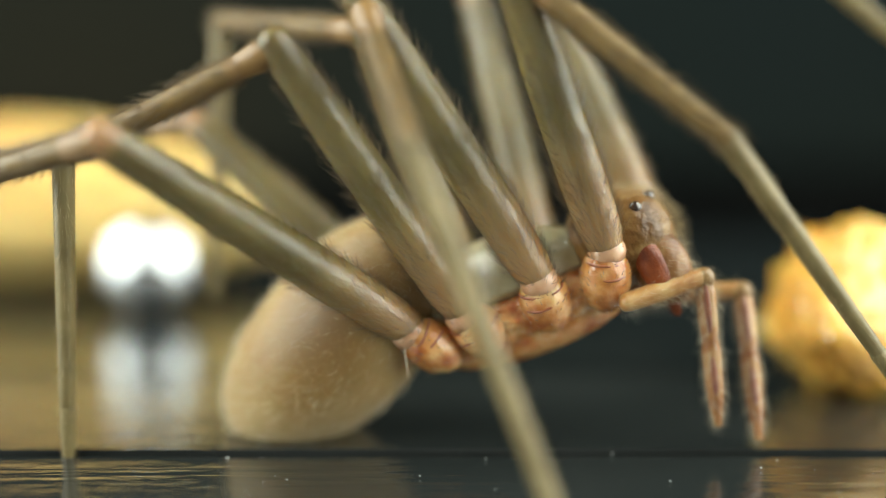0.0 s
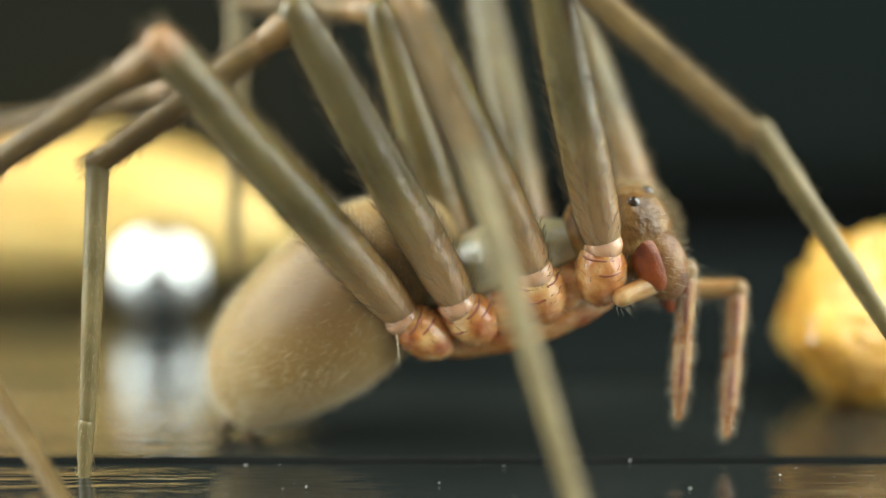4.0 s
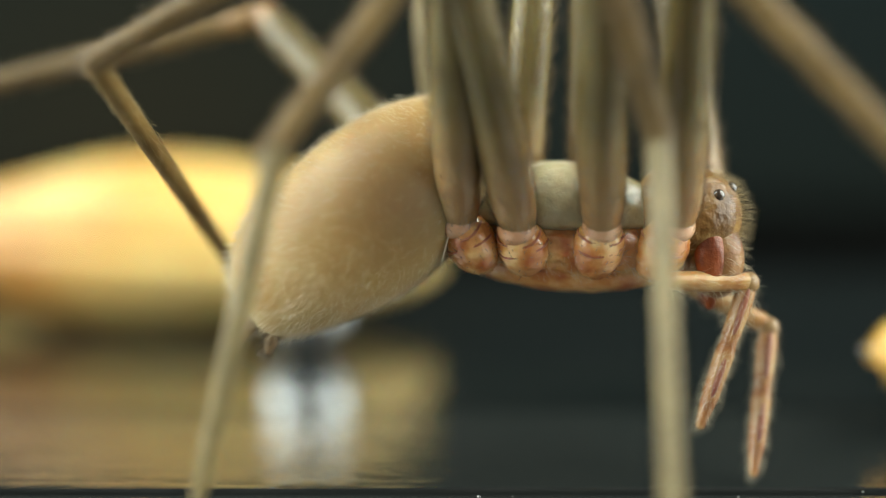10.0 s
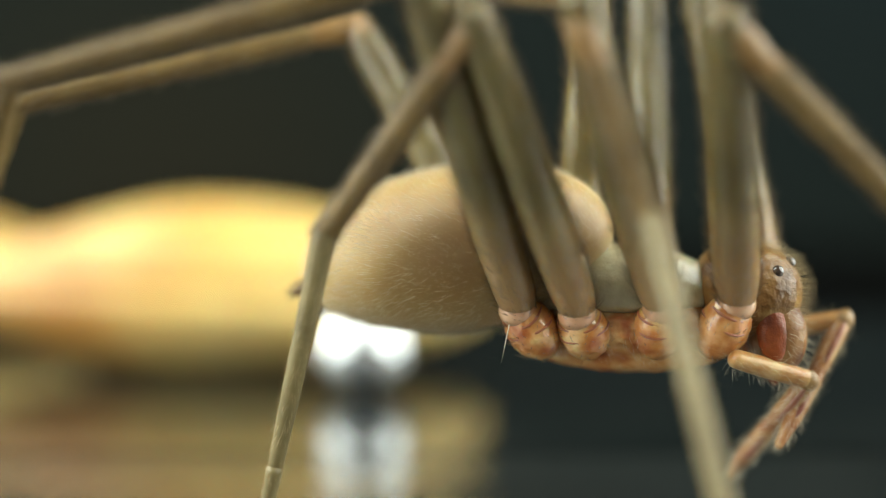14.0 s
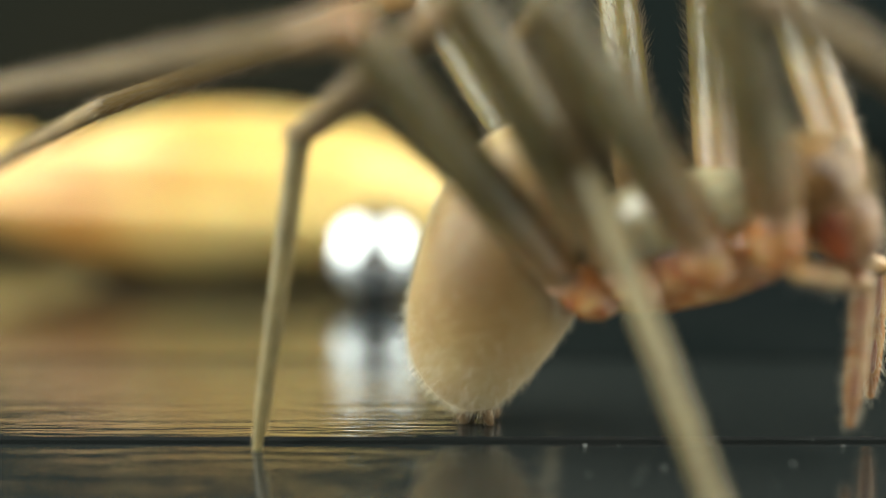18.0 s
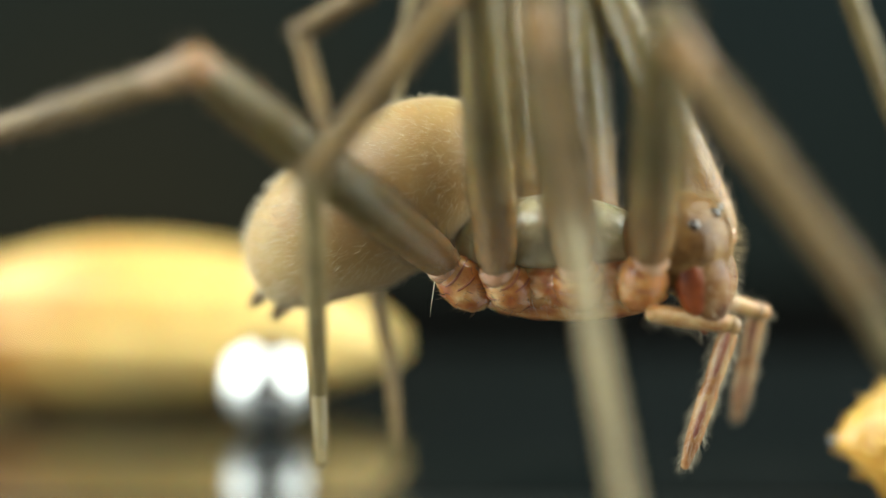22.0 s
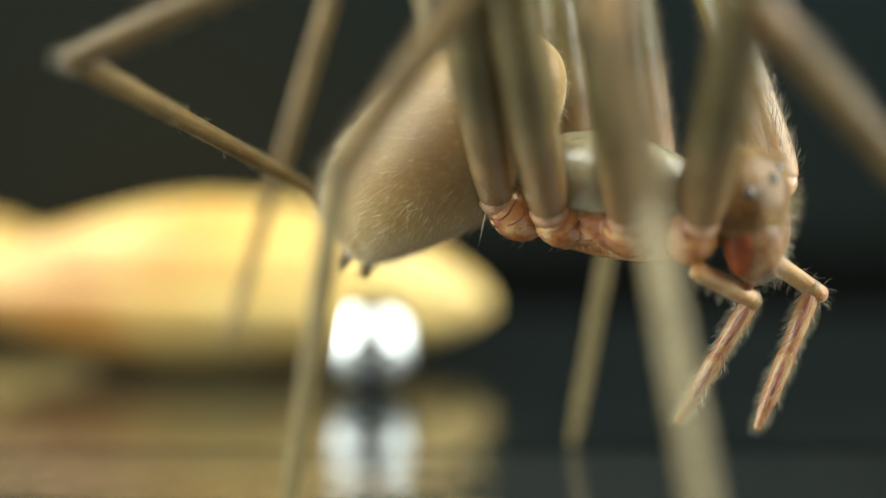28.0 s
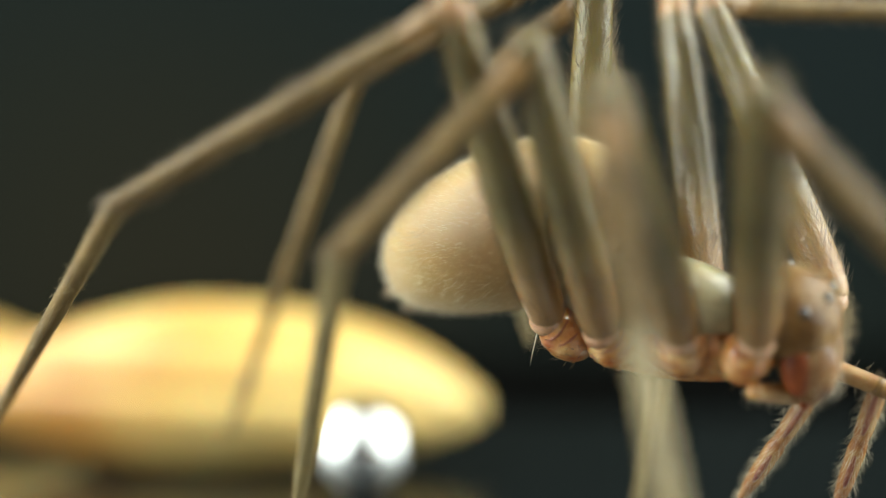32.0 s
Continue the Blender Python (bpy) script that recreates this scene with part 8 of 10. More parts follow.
    walk(moving["L4tarsus"], [
        (0, limb(-8.47, -1.47, 1.48, 172.85, 36.33)), (3, limb(-8.38, -1.52, 1.55, 175.57, 36.1)), (3.5, limb(-8.04, -2.22, 1.77, 172.13, 37.54)),
        (4.17, limb(-8.54, -1.33, 1.03, 153.45, 37.6)), (4.83, limb(-8.88, -0.48, 0.12, 135.44, 34.8)),
        (5.5, limb(-9.06, 0.3, -0.94, 119.07, 29.57)), (6, limb(-9.04, 0.01, -0.64, 119.48, 31.39)), (6.17, limb(-9.7, 0.57, -1.44, 112.15, 17.4)),
        (6.33, limb(-10.3, 1.29, -2, 105.89, 3.18)), (6.5, limb(-10.82, 2.13, -2.29, 99.8, -11.08)), (6.67, limb(-11.21, 3.03, -2.29, 93.07, -25.2)),
        (6.83, limb(-11.47, 3.92, -2, 84.58, -38.94)), (7, limb(-11.56, 4.74, -1.45, 72.11, -51.76)),
        (7.17, limb(-11.37, 3.59, -2.19, 86.25, -37.65)), (7.33, limb(-11.02, 2.36, -2.59, 95.67, -22.4)),
        (7.5, limb(-10.53, 1.14, -2.65, 103.16, -6.72)), (7.67, limb(-9.96, 0.01, -2.36, 110.17, 9.07)),
        (7.83, limb(-9.34, -0.94, -1.74, 117.84, 24.71)), (8, limb(-8.73, -1.65, -0.84, 127.73, 39.85)),
        (9, limb(-8.64, -1.94, -0.9, 125.68, 39.24)), (10, limb(-8.89, -1.74, -1.55, 120.15, 38.28)), (11, limb(-8.76, -1.7, -1.35, 126.6, 39.56)),
        (12, limb(-8.62, -2.16, -1.52, 125, 41.62)), (12.14, limb(-9.11, -1.46, -2.49, 111.54, 28.49)),
        (12.29, limb(-9.64, -0.57, -3.26, 101.2, 14.35)), (12.43, limb(-10.17, 0.47, -3.78, 92.11, -0.19)),
        (12.57, limb(-10.69, 1.6, -4.04, 83.02, -14.73)), (12.71, limb(-11.16, 2.77, -4.02, 72.62, -28.86)),
        (12.86, limb(-11.56, 3.92, -3.72, 59.04, -41.94)), (13, limb(-11.87, 5, -3.17, 39.22, -52.67)),
        (13.5, limb(-11.91, 2.68, -1.91, 52.4, -50.61)), (14, limb(-11.88, 3.09, -0.6, 69.84, -43.41)),
        (14.5, limb(-11.69, 3.43, 0.69, 83.13, -34.17)), (15, limb(-11.34, 3.71, 1.92, 93.64, -23.8)),
        (15.5, limb(-10.86, 3.93, 3.08, 102.55, -12.82)), (16, limb(-11.02, 4.32, 3.49, 104.91, -13.66)),
        (16.5, limb(-12.34, 3.45, 3.59, 104.1, -18.62)), (17, limb(-13.09, 2.46, 3.4, 103.25, -23.58)),
        (17.5, limb(-12.94, 2.15, 3.84, 113.78, -29.16)), (18, limb(-12.71, 1.83, 4.29, 125.41, -33.83)),
        (18.12, limb(-12.82, 1.27, 2.71, 121.38, -26.54)), (18.25, limb(-12.44, 0.6, 1.26, 117.84, -19.15)),
        (18.38, limb(-11.6, -0.12, 0.03, 114.6, -11.7)), (18.5, limb(-10.37, -0.82, -0.87, 111.54, -4.22)),
        (18.62, limb(-8.84, -1.42, -1.4, 108.53, 3.27)), (18.75, limb(-7.11, -1.86, -1.51, 105.48, 10.76)),
        (18.88, limb(-5.31, -2.11, -1.22, 102.27, 18.21)), (19, limb(-3.56, -2.11, -0.55, 127, 45)), (19.2, limb(-3.89, -1.28, -1.62, 122, 55)),
        (19.4, limb(-4.34, -0.33, -2.4, 112, 45)), (19.6, limb(-4.9, 0.68, -2.85, 96, 5)), (19.8, limb(-5.53, 1.67, -2.95, 108, 40)),
        (20, limb(-6.19, 2.57, -2.71, 118, 60)), (20.5, limb(-6.28, 2.95, -2.66, 105, 40)), (21, limb(-6.08, 3.35, -2.59, 60, 10)),
        (21.25, limb(-5.86, 2.96, -2.99, 37.38, -35.85)), (21.5, limb(-5.36, 2.5, -2.99, 52.84, -32.92)),
        (21.75, limb(-4.59, 1.95, -2.59, 67.03, -28.24)), (22, limb(-3.57, 1.31, -1.8, 79.88, -22.23)), (22.33, limb(-5.4, 1.64, -1.62, 85, -23.46)),
        (22.67, limb(-7.11, 1.97, -0.95, 90.21, -24.52)), (23, limb(-8.57, 2.26, 0.18, 95.51, -25.4)), (24, limb(-8.35, 1.53, 0.1, 98.92, -28.58)),
        (24.5, limb(-8.24, 1.59, 0.14, 99.51, -28.78)), (25.5, limb(-8, 1.1, -1.18, 94.87, -34.57)), (26.5, limb(-7.45, 0.52, -2.63, 89.54, -40.15)),
        (27, limb(-7.34, 0.46, -2.39, 90.32, -40.04)), (28, limb(-7.51, 1.14, -2.84, 90.49, -39.98)), (29, limb(-7, 0.79, -2.55, 90.79, -40.11)),
        (29.5, limb(-7, 0.99, -3.04, 87.26, -39.73)), (30, limb(-6.97, 1.12, -3.62, 83.77, -39.25)), (31, limb(-7.34, 1.63, -3.94, 84.28, -38.88)),
        (31.6, limb(-7.27, 1.28, -3.35, 87.02, -39.18)), (32, limb(-8.21, 1.21, -2.38, 95.11, -40.95)),
    ])
    walk(moving["L3femur"], [
        (0, limb(-0.89, 0.8, 0.25, -89.03, -12.71)), (3, limb(-0.89, 0.8, 0.25, -88.56, -12.71)), (3.5, limb(-0.89, 0.8, 0.25, -88.55, -12.75)),
        (4.5, limb(-0.89, 0.8, 0.25, -85.72, -10.39)), (5.5, limb(-0.89, 0.8, 0.25, -82.94, -8)), (6, limb(-0.89, 0.8, 0.25, -83.01, -8.07)),
        (7, limb(-0.89, 0.8, 0.25, -82.86, -7.95)), (8, limb(-0.89, 0.8, 0.25, -84.82, -7.89)), (9, limb(-0.89, 0.8, 0.25, -85.86, -7.75)),
        (10, limb(-0.89, 0.8, 0.25, -88.24, -9.2)), (11, limb(-0.89, 0.8, 0.25, -86.94, -9.42)), (12, limb(-0.89, 0.8, 0.25, -88.97, -9.48)),
        (13, limb(-0.89, 0.8, 0.25, -88.35, -9.61)), (13.5, limb(-0.89, 0.8, 0.25, -86.46, -9.02)), (14.17, limb(-0.89, 0.8, 0.25, -87.08, -7.18)),
        (14.83, limb(-0.89, 0.8, 0.25, -87.7, -5.34)), (15.5, limb(-0.89, 0.8, 0.25, -88.31, -3.51)), (16, limb(-0.89, 0.8, 0.25, -88.21, -3.49)),
        (17, limb(-0.89, 0.8, 0.25, -86.69, 3.13)), (17.5, limb(-0.89, 0.8, 0.25, -84.76, 12.65)), (18, limb(-0.89, 0.8, 0.25, -82.68, 22.15)),
        (18.33, limb(-0.89, 0.8, 0.25, -85.2, 13.55)), (18.67, limb(-0.89, 0.8, 0.25, -87.54, 4.93)), (19, limb(-0.89, 0.8, 0.25, -89.82, -3.7)),
        (20, limb(-0.89, 0.8, 0.25, -91.82, -4.72)), (21, limb(-0.89, 0.8, 0.25, -91.45, -4.43)), (22, limb(-0.89, 0.8, 0.25, -90.12, -4.07)),
        (23, limb(-0.89, 0.8, 0.25, -89.6, -0.87)), (24, limb(-0.89, 0.8, 0.25, -88.61, -0.36)), (24.5, limb(-0.89, 0.8, 0.25, -88.63, -0.23)),
        (25, limb(-0.89, 0.8, 0.25, -93.2, 4.02)), (25.5, limb(-0.89, 0.8, 0.25, -97.82, 8.25)), (26, limb(-0.89, 0.8, 0.25, -102.54, 12.42)),
        (26.5, limb(-0.89, 0.8, 0.25, -107.42, 16.51)), (27, limb(-0.89, 0.8, 0.25, -107.2, 16.34)), (28, limb(-0.89, 0.8, 0.25, -107.01, 17.97)),
        (29, limb(-0.89, 0.8, 0.25, -108.4, 17.73)), (30, limb(-0.89, 0.8, 0.25, -113.02, 17.01)), (31, limb(-0.89, 0.8, 0.25, -114.07, 17.94)),
        (31.6, limb(-0.89, 0.8, 0.25, -110.42, 16.19)), (32, limb(-0.89, 0.8, 0.25, -103.51, 14.85)),
    ])
    walk(moving["L3patella"], [
        (0, limb(-0.82, -0.17, 4.54, -149.15, 33.99)), (3, limb(-0.79, -0.17, 4.54, -148.32, 33.68)), (3.5, limb(-0.79, -0.17, 4.54, -148.26, 33.68)),
        (4.5, limb(-0.57, 0.01, 4.57, -153.34, 43.05)), (5.5, limb(-0.36, 0.19, 4.58, -160.23, 52.11)), (6, limb(-0.36, 0.18, 4.58, -157.96, 52.86)),
        (7, limb(-0.35, 0.19, 4.58, -155.27, 52.44)), (8, limb(-0.5, 0.2, 4.59, -159.6, 52.02)), (9, limb(-0.58, 0.21, 4.6, -162.77, 51.35)),
        (10, limb(-0.76, 0.1, 4.59, -160.23, 51.18)), (11, limb(-0.66, 0.08, 4.59, -155.58, 50.56)), (12, limb(-0.82, 0.08, 4.59, -160.09, 51.93)),
        (13, limb(-0.77, 0.07, 4.59, -156.2, 52.57)), (13.5, limb(-0.63, 0.11, 4.59, -152.86, 49.19)), (14.17, limb(-0.67, 0.25, 4.61, -171.4, 53.4)),
        (14.83, limb(-0.72, 0.39, 4.63, -192.26, 54.28)), (15.5, limb(-0.77, 0.53, 4.64, -212.24, 51.6)),
        (16, limb(-0.76, 0.53, 4.64, -215.08, 51.34)), (17, limb(-0.64, 1.04, 4.64, -222.29, 39.68)), (17.5, limb(-0.5, 1.76, 4.53, -212.29, 37.1)),
        (18, limb(-0.38, 2.46, 4.29, -203.04, 33.74)), (18.33, limb(-0.54, 1.83, 4.52, -185.42, 42.98)),
        (18.67, limb(-0.71, 1.18, 4.63, -162.99, 48.72)), (19, limb(-0.88, 0.52, 4.64, -137.62, 49.36)),
        (20, limb(-1.03, 0.44, 4.64, -141.21, 48.69)), (21, limb(-1.01, 0.46, 4.64, -141.38, 49.47)), (22, limb(-0.9, 0.49, 4.64, -139.47, 49.83)),
        (23, limb(-0.86, 0.73, 4.65, -140.88, 48.92)), (24, limb(-0.79, 0.77, 4.65, -139.62, 48.65)), (24.5, limb(-0.79, 0.78, 4.65, -139.82, 48.76)),
        (25, limb(-1.14, 1.11, 4.64, -162.78, 46.55)), (25.5, limb(-1.49, 1.43, 4.57, -182.48, 40.3)), (26, limb(-1.83, 1.75, 4.45, -198.23, 31.34)),
        (26.5, limb(-2.16, 2.05, 4.28, -211.02, 20.82)), (27, limb(-2.14, 2.04, 4.29, -211.29, 20.74)), (28, limb(-2.12, 2.16, 4.26, -212.54, 20.57)),
        (29, limb(-2.22, 2.14, 4.23, -214.23, 19.38)), (30, limb(-2.54, 2.09, 4.13, -217.08, 17.99)), (31, limb(-2.6, 2.16, 4.07, -217.5, 19.35)),
        (31.6, limb(-2.37, 2.03, 4.21, -216.79, 20.11)), (32, limb(-1.89, 1.93, 4.39, -216.76, 20.1)),
    ])
    walk(moving["L3tibia"], [
        (0, limb(-1.21, 0.14, 4.78, -149.15, 33.99)), (3, limb(-1.18, 0.14, 4.78, -148.32, 33.68)), (3.5, limb(-1.18, 0.13, 4.78, -148.26, 33.68)),
        (4.5, limb(-0.93, 0.38, 4.75, -153.34, 43.05)), (5.5, limb(-0.68, 0.62, 4.69, -160.23, 52.11)), (6, limb(-0.67, 0.62, 4.7, -157.96, 52.86)),
        (7, limb(-0.66, 0.63, 4.72, -155.27, 52.44)), (8, limb(-0.82, 0.63, 4.71, -159.6, 52.02)), (9, limb(-0.91, 0.64, 4.7, -162.77, 51.35)),
        (10, limb(-1.09, 0.52, 4.71, -160.23, 51.18)), (11, limb(-0.98, 0.5, 4.73, -155.58, 50.56)), (12, limb(-1.14, 0.51, 4.71, -160.09, 51.93)),
        (13, limb(-1.08, 0.5, 4.72, -156.2, 52.57)), (13.5, limb(-0.95, 0.53, 4.75, -152.86, 49.19)), (14.17, limb(-1, 0.69, 4.66, -171.4, 53.4)),
        (14.83, limb(-1.03, 0.84, 4.56, -192.26, 54.28)), (15.5, limb(-1.05, 0.96, 4.46, -212.24, 51.6)),
        (16, limb(-1.04, 0.96, 4.45, -215.08, 51.34)), (17, limb(-0.95, 1.39, 4.35, -222.29, 39.68)), (17.5, limb(-0.87, 2.1, 4.29, -212.29, 37.1)),
        (18, limb(-0.8, 2.76, 4.12, -203.04, 33.74)), (18.33, limb(-0.94, 2.21, 4.48, -185.42, 42.98)),
        (18.67, limb(-1.05, 1.59, 4.74, -162.99, 48.72)), (19, limb(-1.15, 0.93, 4.89, -137.62, 49.36)),
        (20, limb(-1.32, 0.85, 4.86, -141.21, 48.69)), (21, limb(-1.29, 0.88, 4.86, -141.38, 49.47)), (22, limb(-1.17, 0.91, 4.87, -139.47, 49.83)),
        (23, limb(-1.14, 1.15, 4.88, -140.88, 48.92)), (24, limb(-1.06, 1.19, 4.89, -139.62, 48.65)), (24.5, limb(-1.07, 1.2, 4.89, -139.82, 48.76)),
        (25, limb(-1.5, 1.51, 4.75, -162.78, 46.55)), (25.5, limb(-1.91, 1.79, 4.55, -182.48, 40.3)), (26, limb(-2.27, 2.03, 4.3, -198.23, 31.34)),
        (26.5, limb(-2.6, 2.25, 4.01, -211.02, 20.82)), (27, limb(-2.58, 2.23, 4.02, -211.29, 20.74)), (28, limb(-2.55, 2.35, 3.98, -212.54, 20.57)),
        (29, limb(-2.65, 2.32, 3.94, -214.23, 19.38)), (30, limb(-2.96, 2.26, 3.81, -217.08, 17.99)), (31, limb(-3.01, 2.34, 3.76, -217.5, 19.35)),
        (31.6, limb(-2.78, 2.22, 3.9, -216.79, 20.11)), (32, limb(-2.3, 2.12, 4.08, -216.76, 20.1)),
    ])
    walk(moving["L3metatarsus"], [
        (0, limb(-3.21, 1.71, 5.97, 113.81, 4.59)), (3, limb(-3.16, 1.69, 6.01, 114.14, 4.37)), (3.5, limb(-3.16, 1.69, 6.01, 114.17, 4.49)),
        (4.5, limb(-2.76, 2.29, 5.67, 101.49, -2.1)), (5.5, limb(-2.3, 2.83, 5.27, 88.71, -8.59)), (6, limb(-2.24, 2.85, 5.34, 88.75, -8.77)),
        (7, limb(-2.21, 2.85, 5.43, 87.73, -9.3)), (8, limb(-2.43, 2.84, 5.31, 85.48, -9.27)), (9, limb(-2.58, 2.82, 5.22, 84.35, -9.27)),
        (10, limb(-2.74, 2.71, 5.3, 82.22, -7.82)), (11, limb(-2.6, 2.67, 5.47, 84.17, -7.52)), (12, limb(-2.76, 2.71, 5.3, 81.22, -7.81)),
        (13, limb(-2.63, 2.73, 5.41, 81.56, -8.16)), (13.5, limb(-2.57, 2.65, 5.59, 82.88, -8.3)), (14.17, limb(-2.65, 2.94, 4.91, 82.09, -10.06)),
        (14.83, limb(-2.63, 3.11, 4.21, 81.29, -11.83)), (15.5, limb(-2.52, 3.16, 3.53, 80.48, -13.58)), (16, limb(-2.47, 3.15, 3.44, 80.36, -13.75)),
        (17, limb(-2.55, 3.18, 2.9, 89.16, 0.72)), (17.5, limb(-2.76, 3.78, 3.1, 91.49, -8.05)), (18, limb(-2.94, 4.32, 3.2, 93.93, -16.81)),
        (18.33, limb(-2.98, 4.12, 4.28, 96.24, -15.88)), (18.67, limb(-2.82, 3.7, 5.28, 98.52, -14.93)),
        (19, limb(-2.49, 3.06, 6.11, 100.79, -13.95)), (20, limb(-2.76, 2.95, 6.02, 100.12, -14.33)), (21, limb(-2.71, 3.01, 6, 100.67, -14.83)),
        (22, limb(-2.55, 3.05, 6.05, 102.28, -15.18)), (23, limb(-2.57, 3.26, 6.04, 101.02, -18.22)), (24, limb(-2.47, 3.29, 6.09, 102.16, -18.71)),
        (24.5, limb(-2.48, 3.3, 6.08, 102.14, -18.84)), (25, limb(-3.34, 3.54, 5.32, 93.78, -19.72)), (25.5, limb(-4.04, 3.6, 4.46, 85.35, -20.2)),
        (26, limb(-4.55, 3.49, 3.55, 76.89, -20.29)), (26.5, limb(-4.84, 3.24, 2.66, 68.44, -19.97)), (27, limb(-4.82, 3.22, 2.66, 68.27, -20)),
        (28, limb(-4.76, 3.33, 2.57, 67.63, -20.05)), (29, limb(-4.83, 3.25, 2.45, 65.8, -19.73)), (30, limb(-5.08, 3.12, 2.2, 61.52, -18.46)),
        (31, limb(-5.11, 3.27, 2.15, 60.94, -18.31)), (31.6, limb(-4.89, 3.18, 2.33, 62.7, -19.08)), (32, limb(-4.41, 3.08, 2.51, 67.37, -21.32)),
    ])
    walk(moving["L3tarsus"], [
        (0, limb(-4.61, 1.98, 2.78, 113.81, 4.59)), (3, limb(-4.59, 1.96, 2.82, 114.14, 4.37)), (3.5, limb(-4.59, 1.96, 2.83, 114.17, 4.49)),
        (4.5, limb(-3.46, 2.16, 2.24, 101.49, -2.1)), (5.5, limb(-2.22, 2.31, 1.81, 88.71, -8.59)), (6, limb(-2.16, 2.32, 1.88, 88.75, -8.77)),
        (7, limb(-2.07, 2.28, 1.98, 87.73, -9.3)), (8, limb(-2.16, 2.27, 1.87, 85.48, -9.27)), (9, limb(-2.24, 2.26, 1.78, 84.35, -9.27)),
        (10, limb(-2.27, 2.23, 1.87, 82.22, -7.82)), (11, limb(-2.25, 2.21, 2.02, 84.17, -7.52)), (12, limb(-2.23, 2.24, 1.87, 81.22, -7.81)),
        (13, limb(-2.12, 2.23, 1.98, 81.56, -8.16)), (13.5, limb(-2.15, 2.14, 2.15, 82.88, -8.3)), (14.17, limb(-2.17, 2.33, 1.5, 82.09, -10.06)),
        (14.83, limb(-2.11, 2.39, 0.83, 81.29, -11.83)), (15.5, limb(-1.96, 2.33, 0.18, 80.48, -13.58)), (16, limb(-1.9, 2.32, 0.09, 80.36, -13.75)),
        (17, limb(-2.5, 3.22, -0.6, 89.16, 0.72)), (17.5, limb(-2.85, 3.29, -0.36, 91.49, -8.05)), (18, limb(-3.17, 3.31, -0.14, 93.93, -16.81)),
        (18.33, limb(-3.34, 3.16, 0.94, 96.24, -15.88)), (18.67, limb(-3.32, 2.79, 1.93, 98.52, -14.93)),
        (19, limb(-3.13, 2.21, 2.78, 100.79, -13.95)), (20, limb(-3.35, 2.09, 2.68, 100.12, -14.33)), (21, limb(-3.33, 2.11, 2.67, 100.67, -14.83)),
        (22, limb(-3.26, 2.13, 2.75, 102.28, -15.18)), (23, limb(-3.21, 2.16, 2.78, 101.02, -18.22)), (24, limb(-3.17, 2.16, 2.84, 102.16, -18.71)),
        (24.5, limb(-3.17, 2.17, 2.84, 102.14, -18.84)), (25, limb(-3.56, 2.36, 2.03, 93.78, -19.72)), (25.5, limb(-3.77, 2.39, 1.18, 85.35, -20.2)),
        (26, limb(-3.8, 2.28, 0.36, 76.89, -20.29)), (26.5, limb(-3.63, 2.05, -0.4, 68.44, -19.97)), (27, limb(-3.6, 2.03, -0.4, 68.27, -20)),
        (28, limb(-3.51, 2.13, -0.47, 67.63, -20.05)), (29, limb(-3.48, 2.07, -0.55, 65.8, -19.73)), (30, limb(-3.5, 2.01, -0.71, 61.52, -18.46)),
        (31, limb(-3.5, 2.17, -0.75, 60.94, -18.31)), (31.6, limb(-3.37, 2.03, -0.61, 62.7, -19.08)), (32, limb(-3.15, 1.81, -0.5, 67.37, -21.32)),
    ])
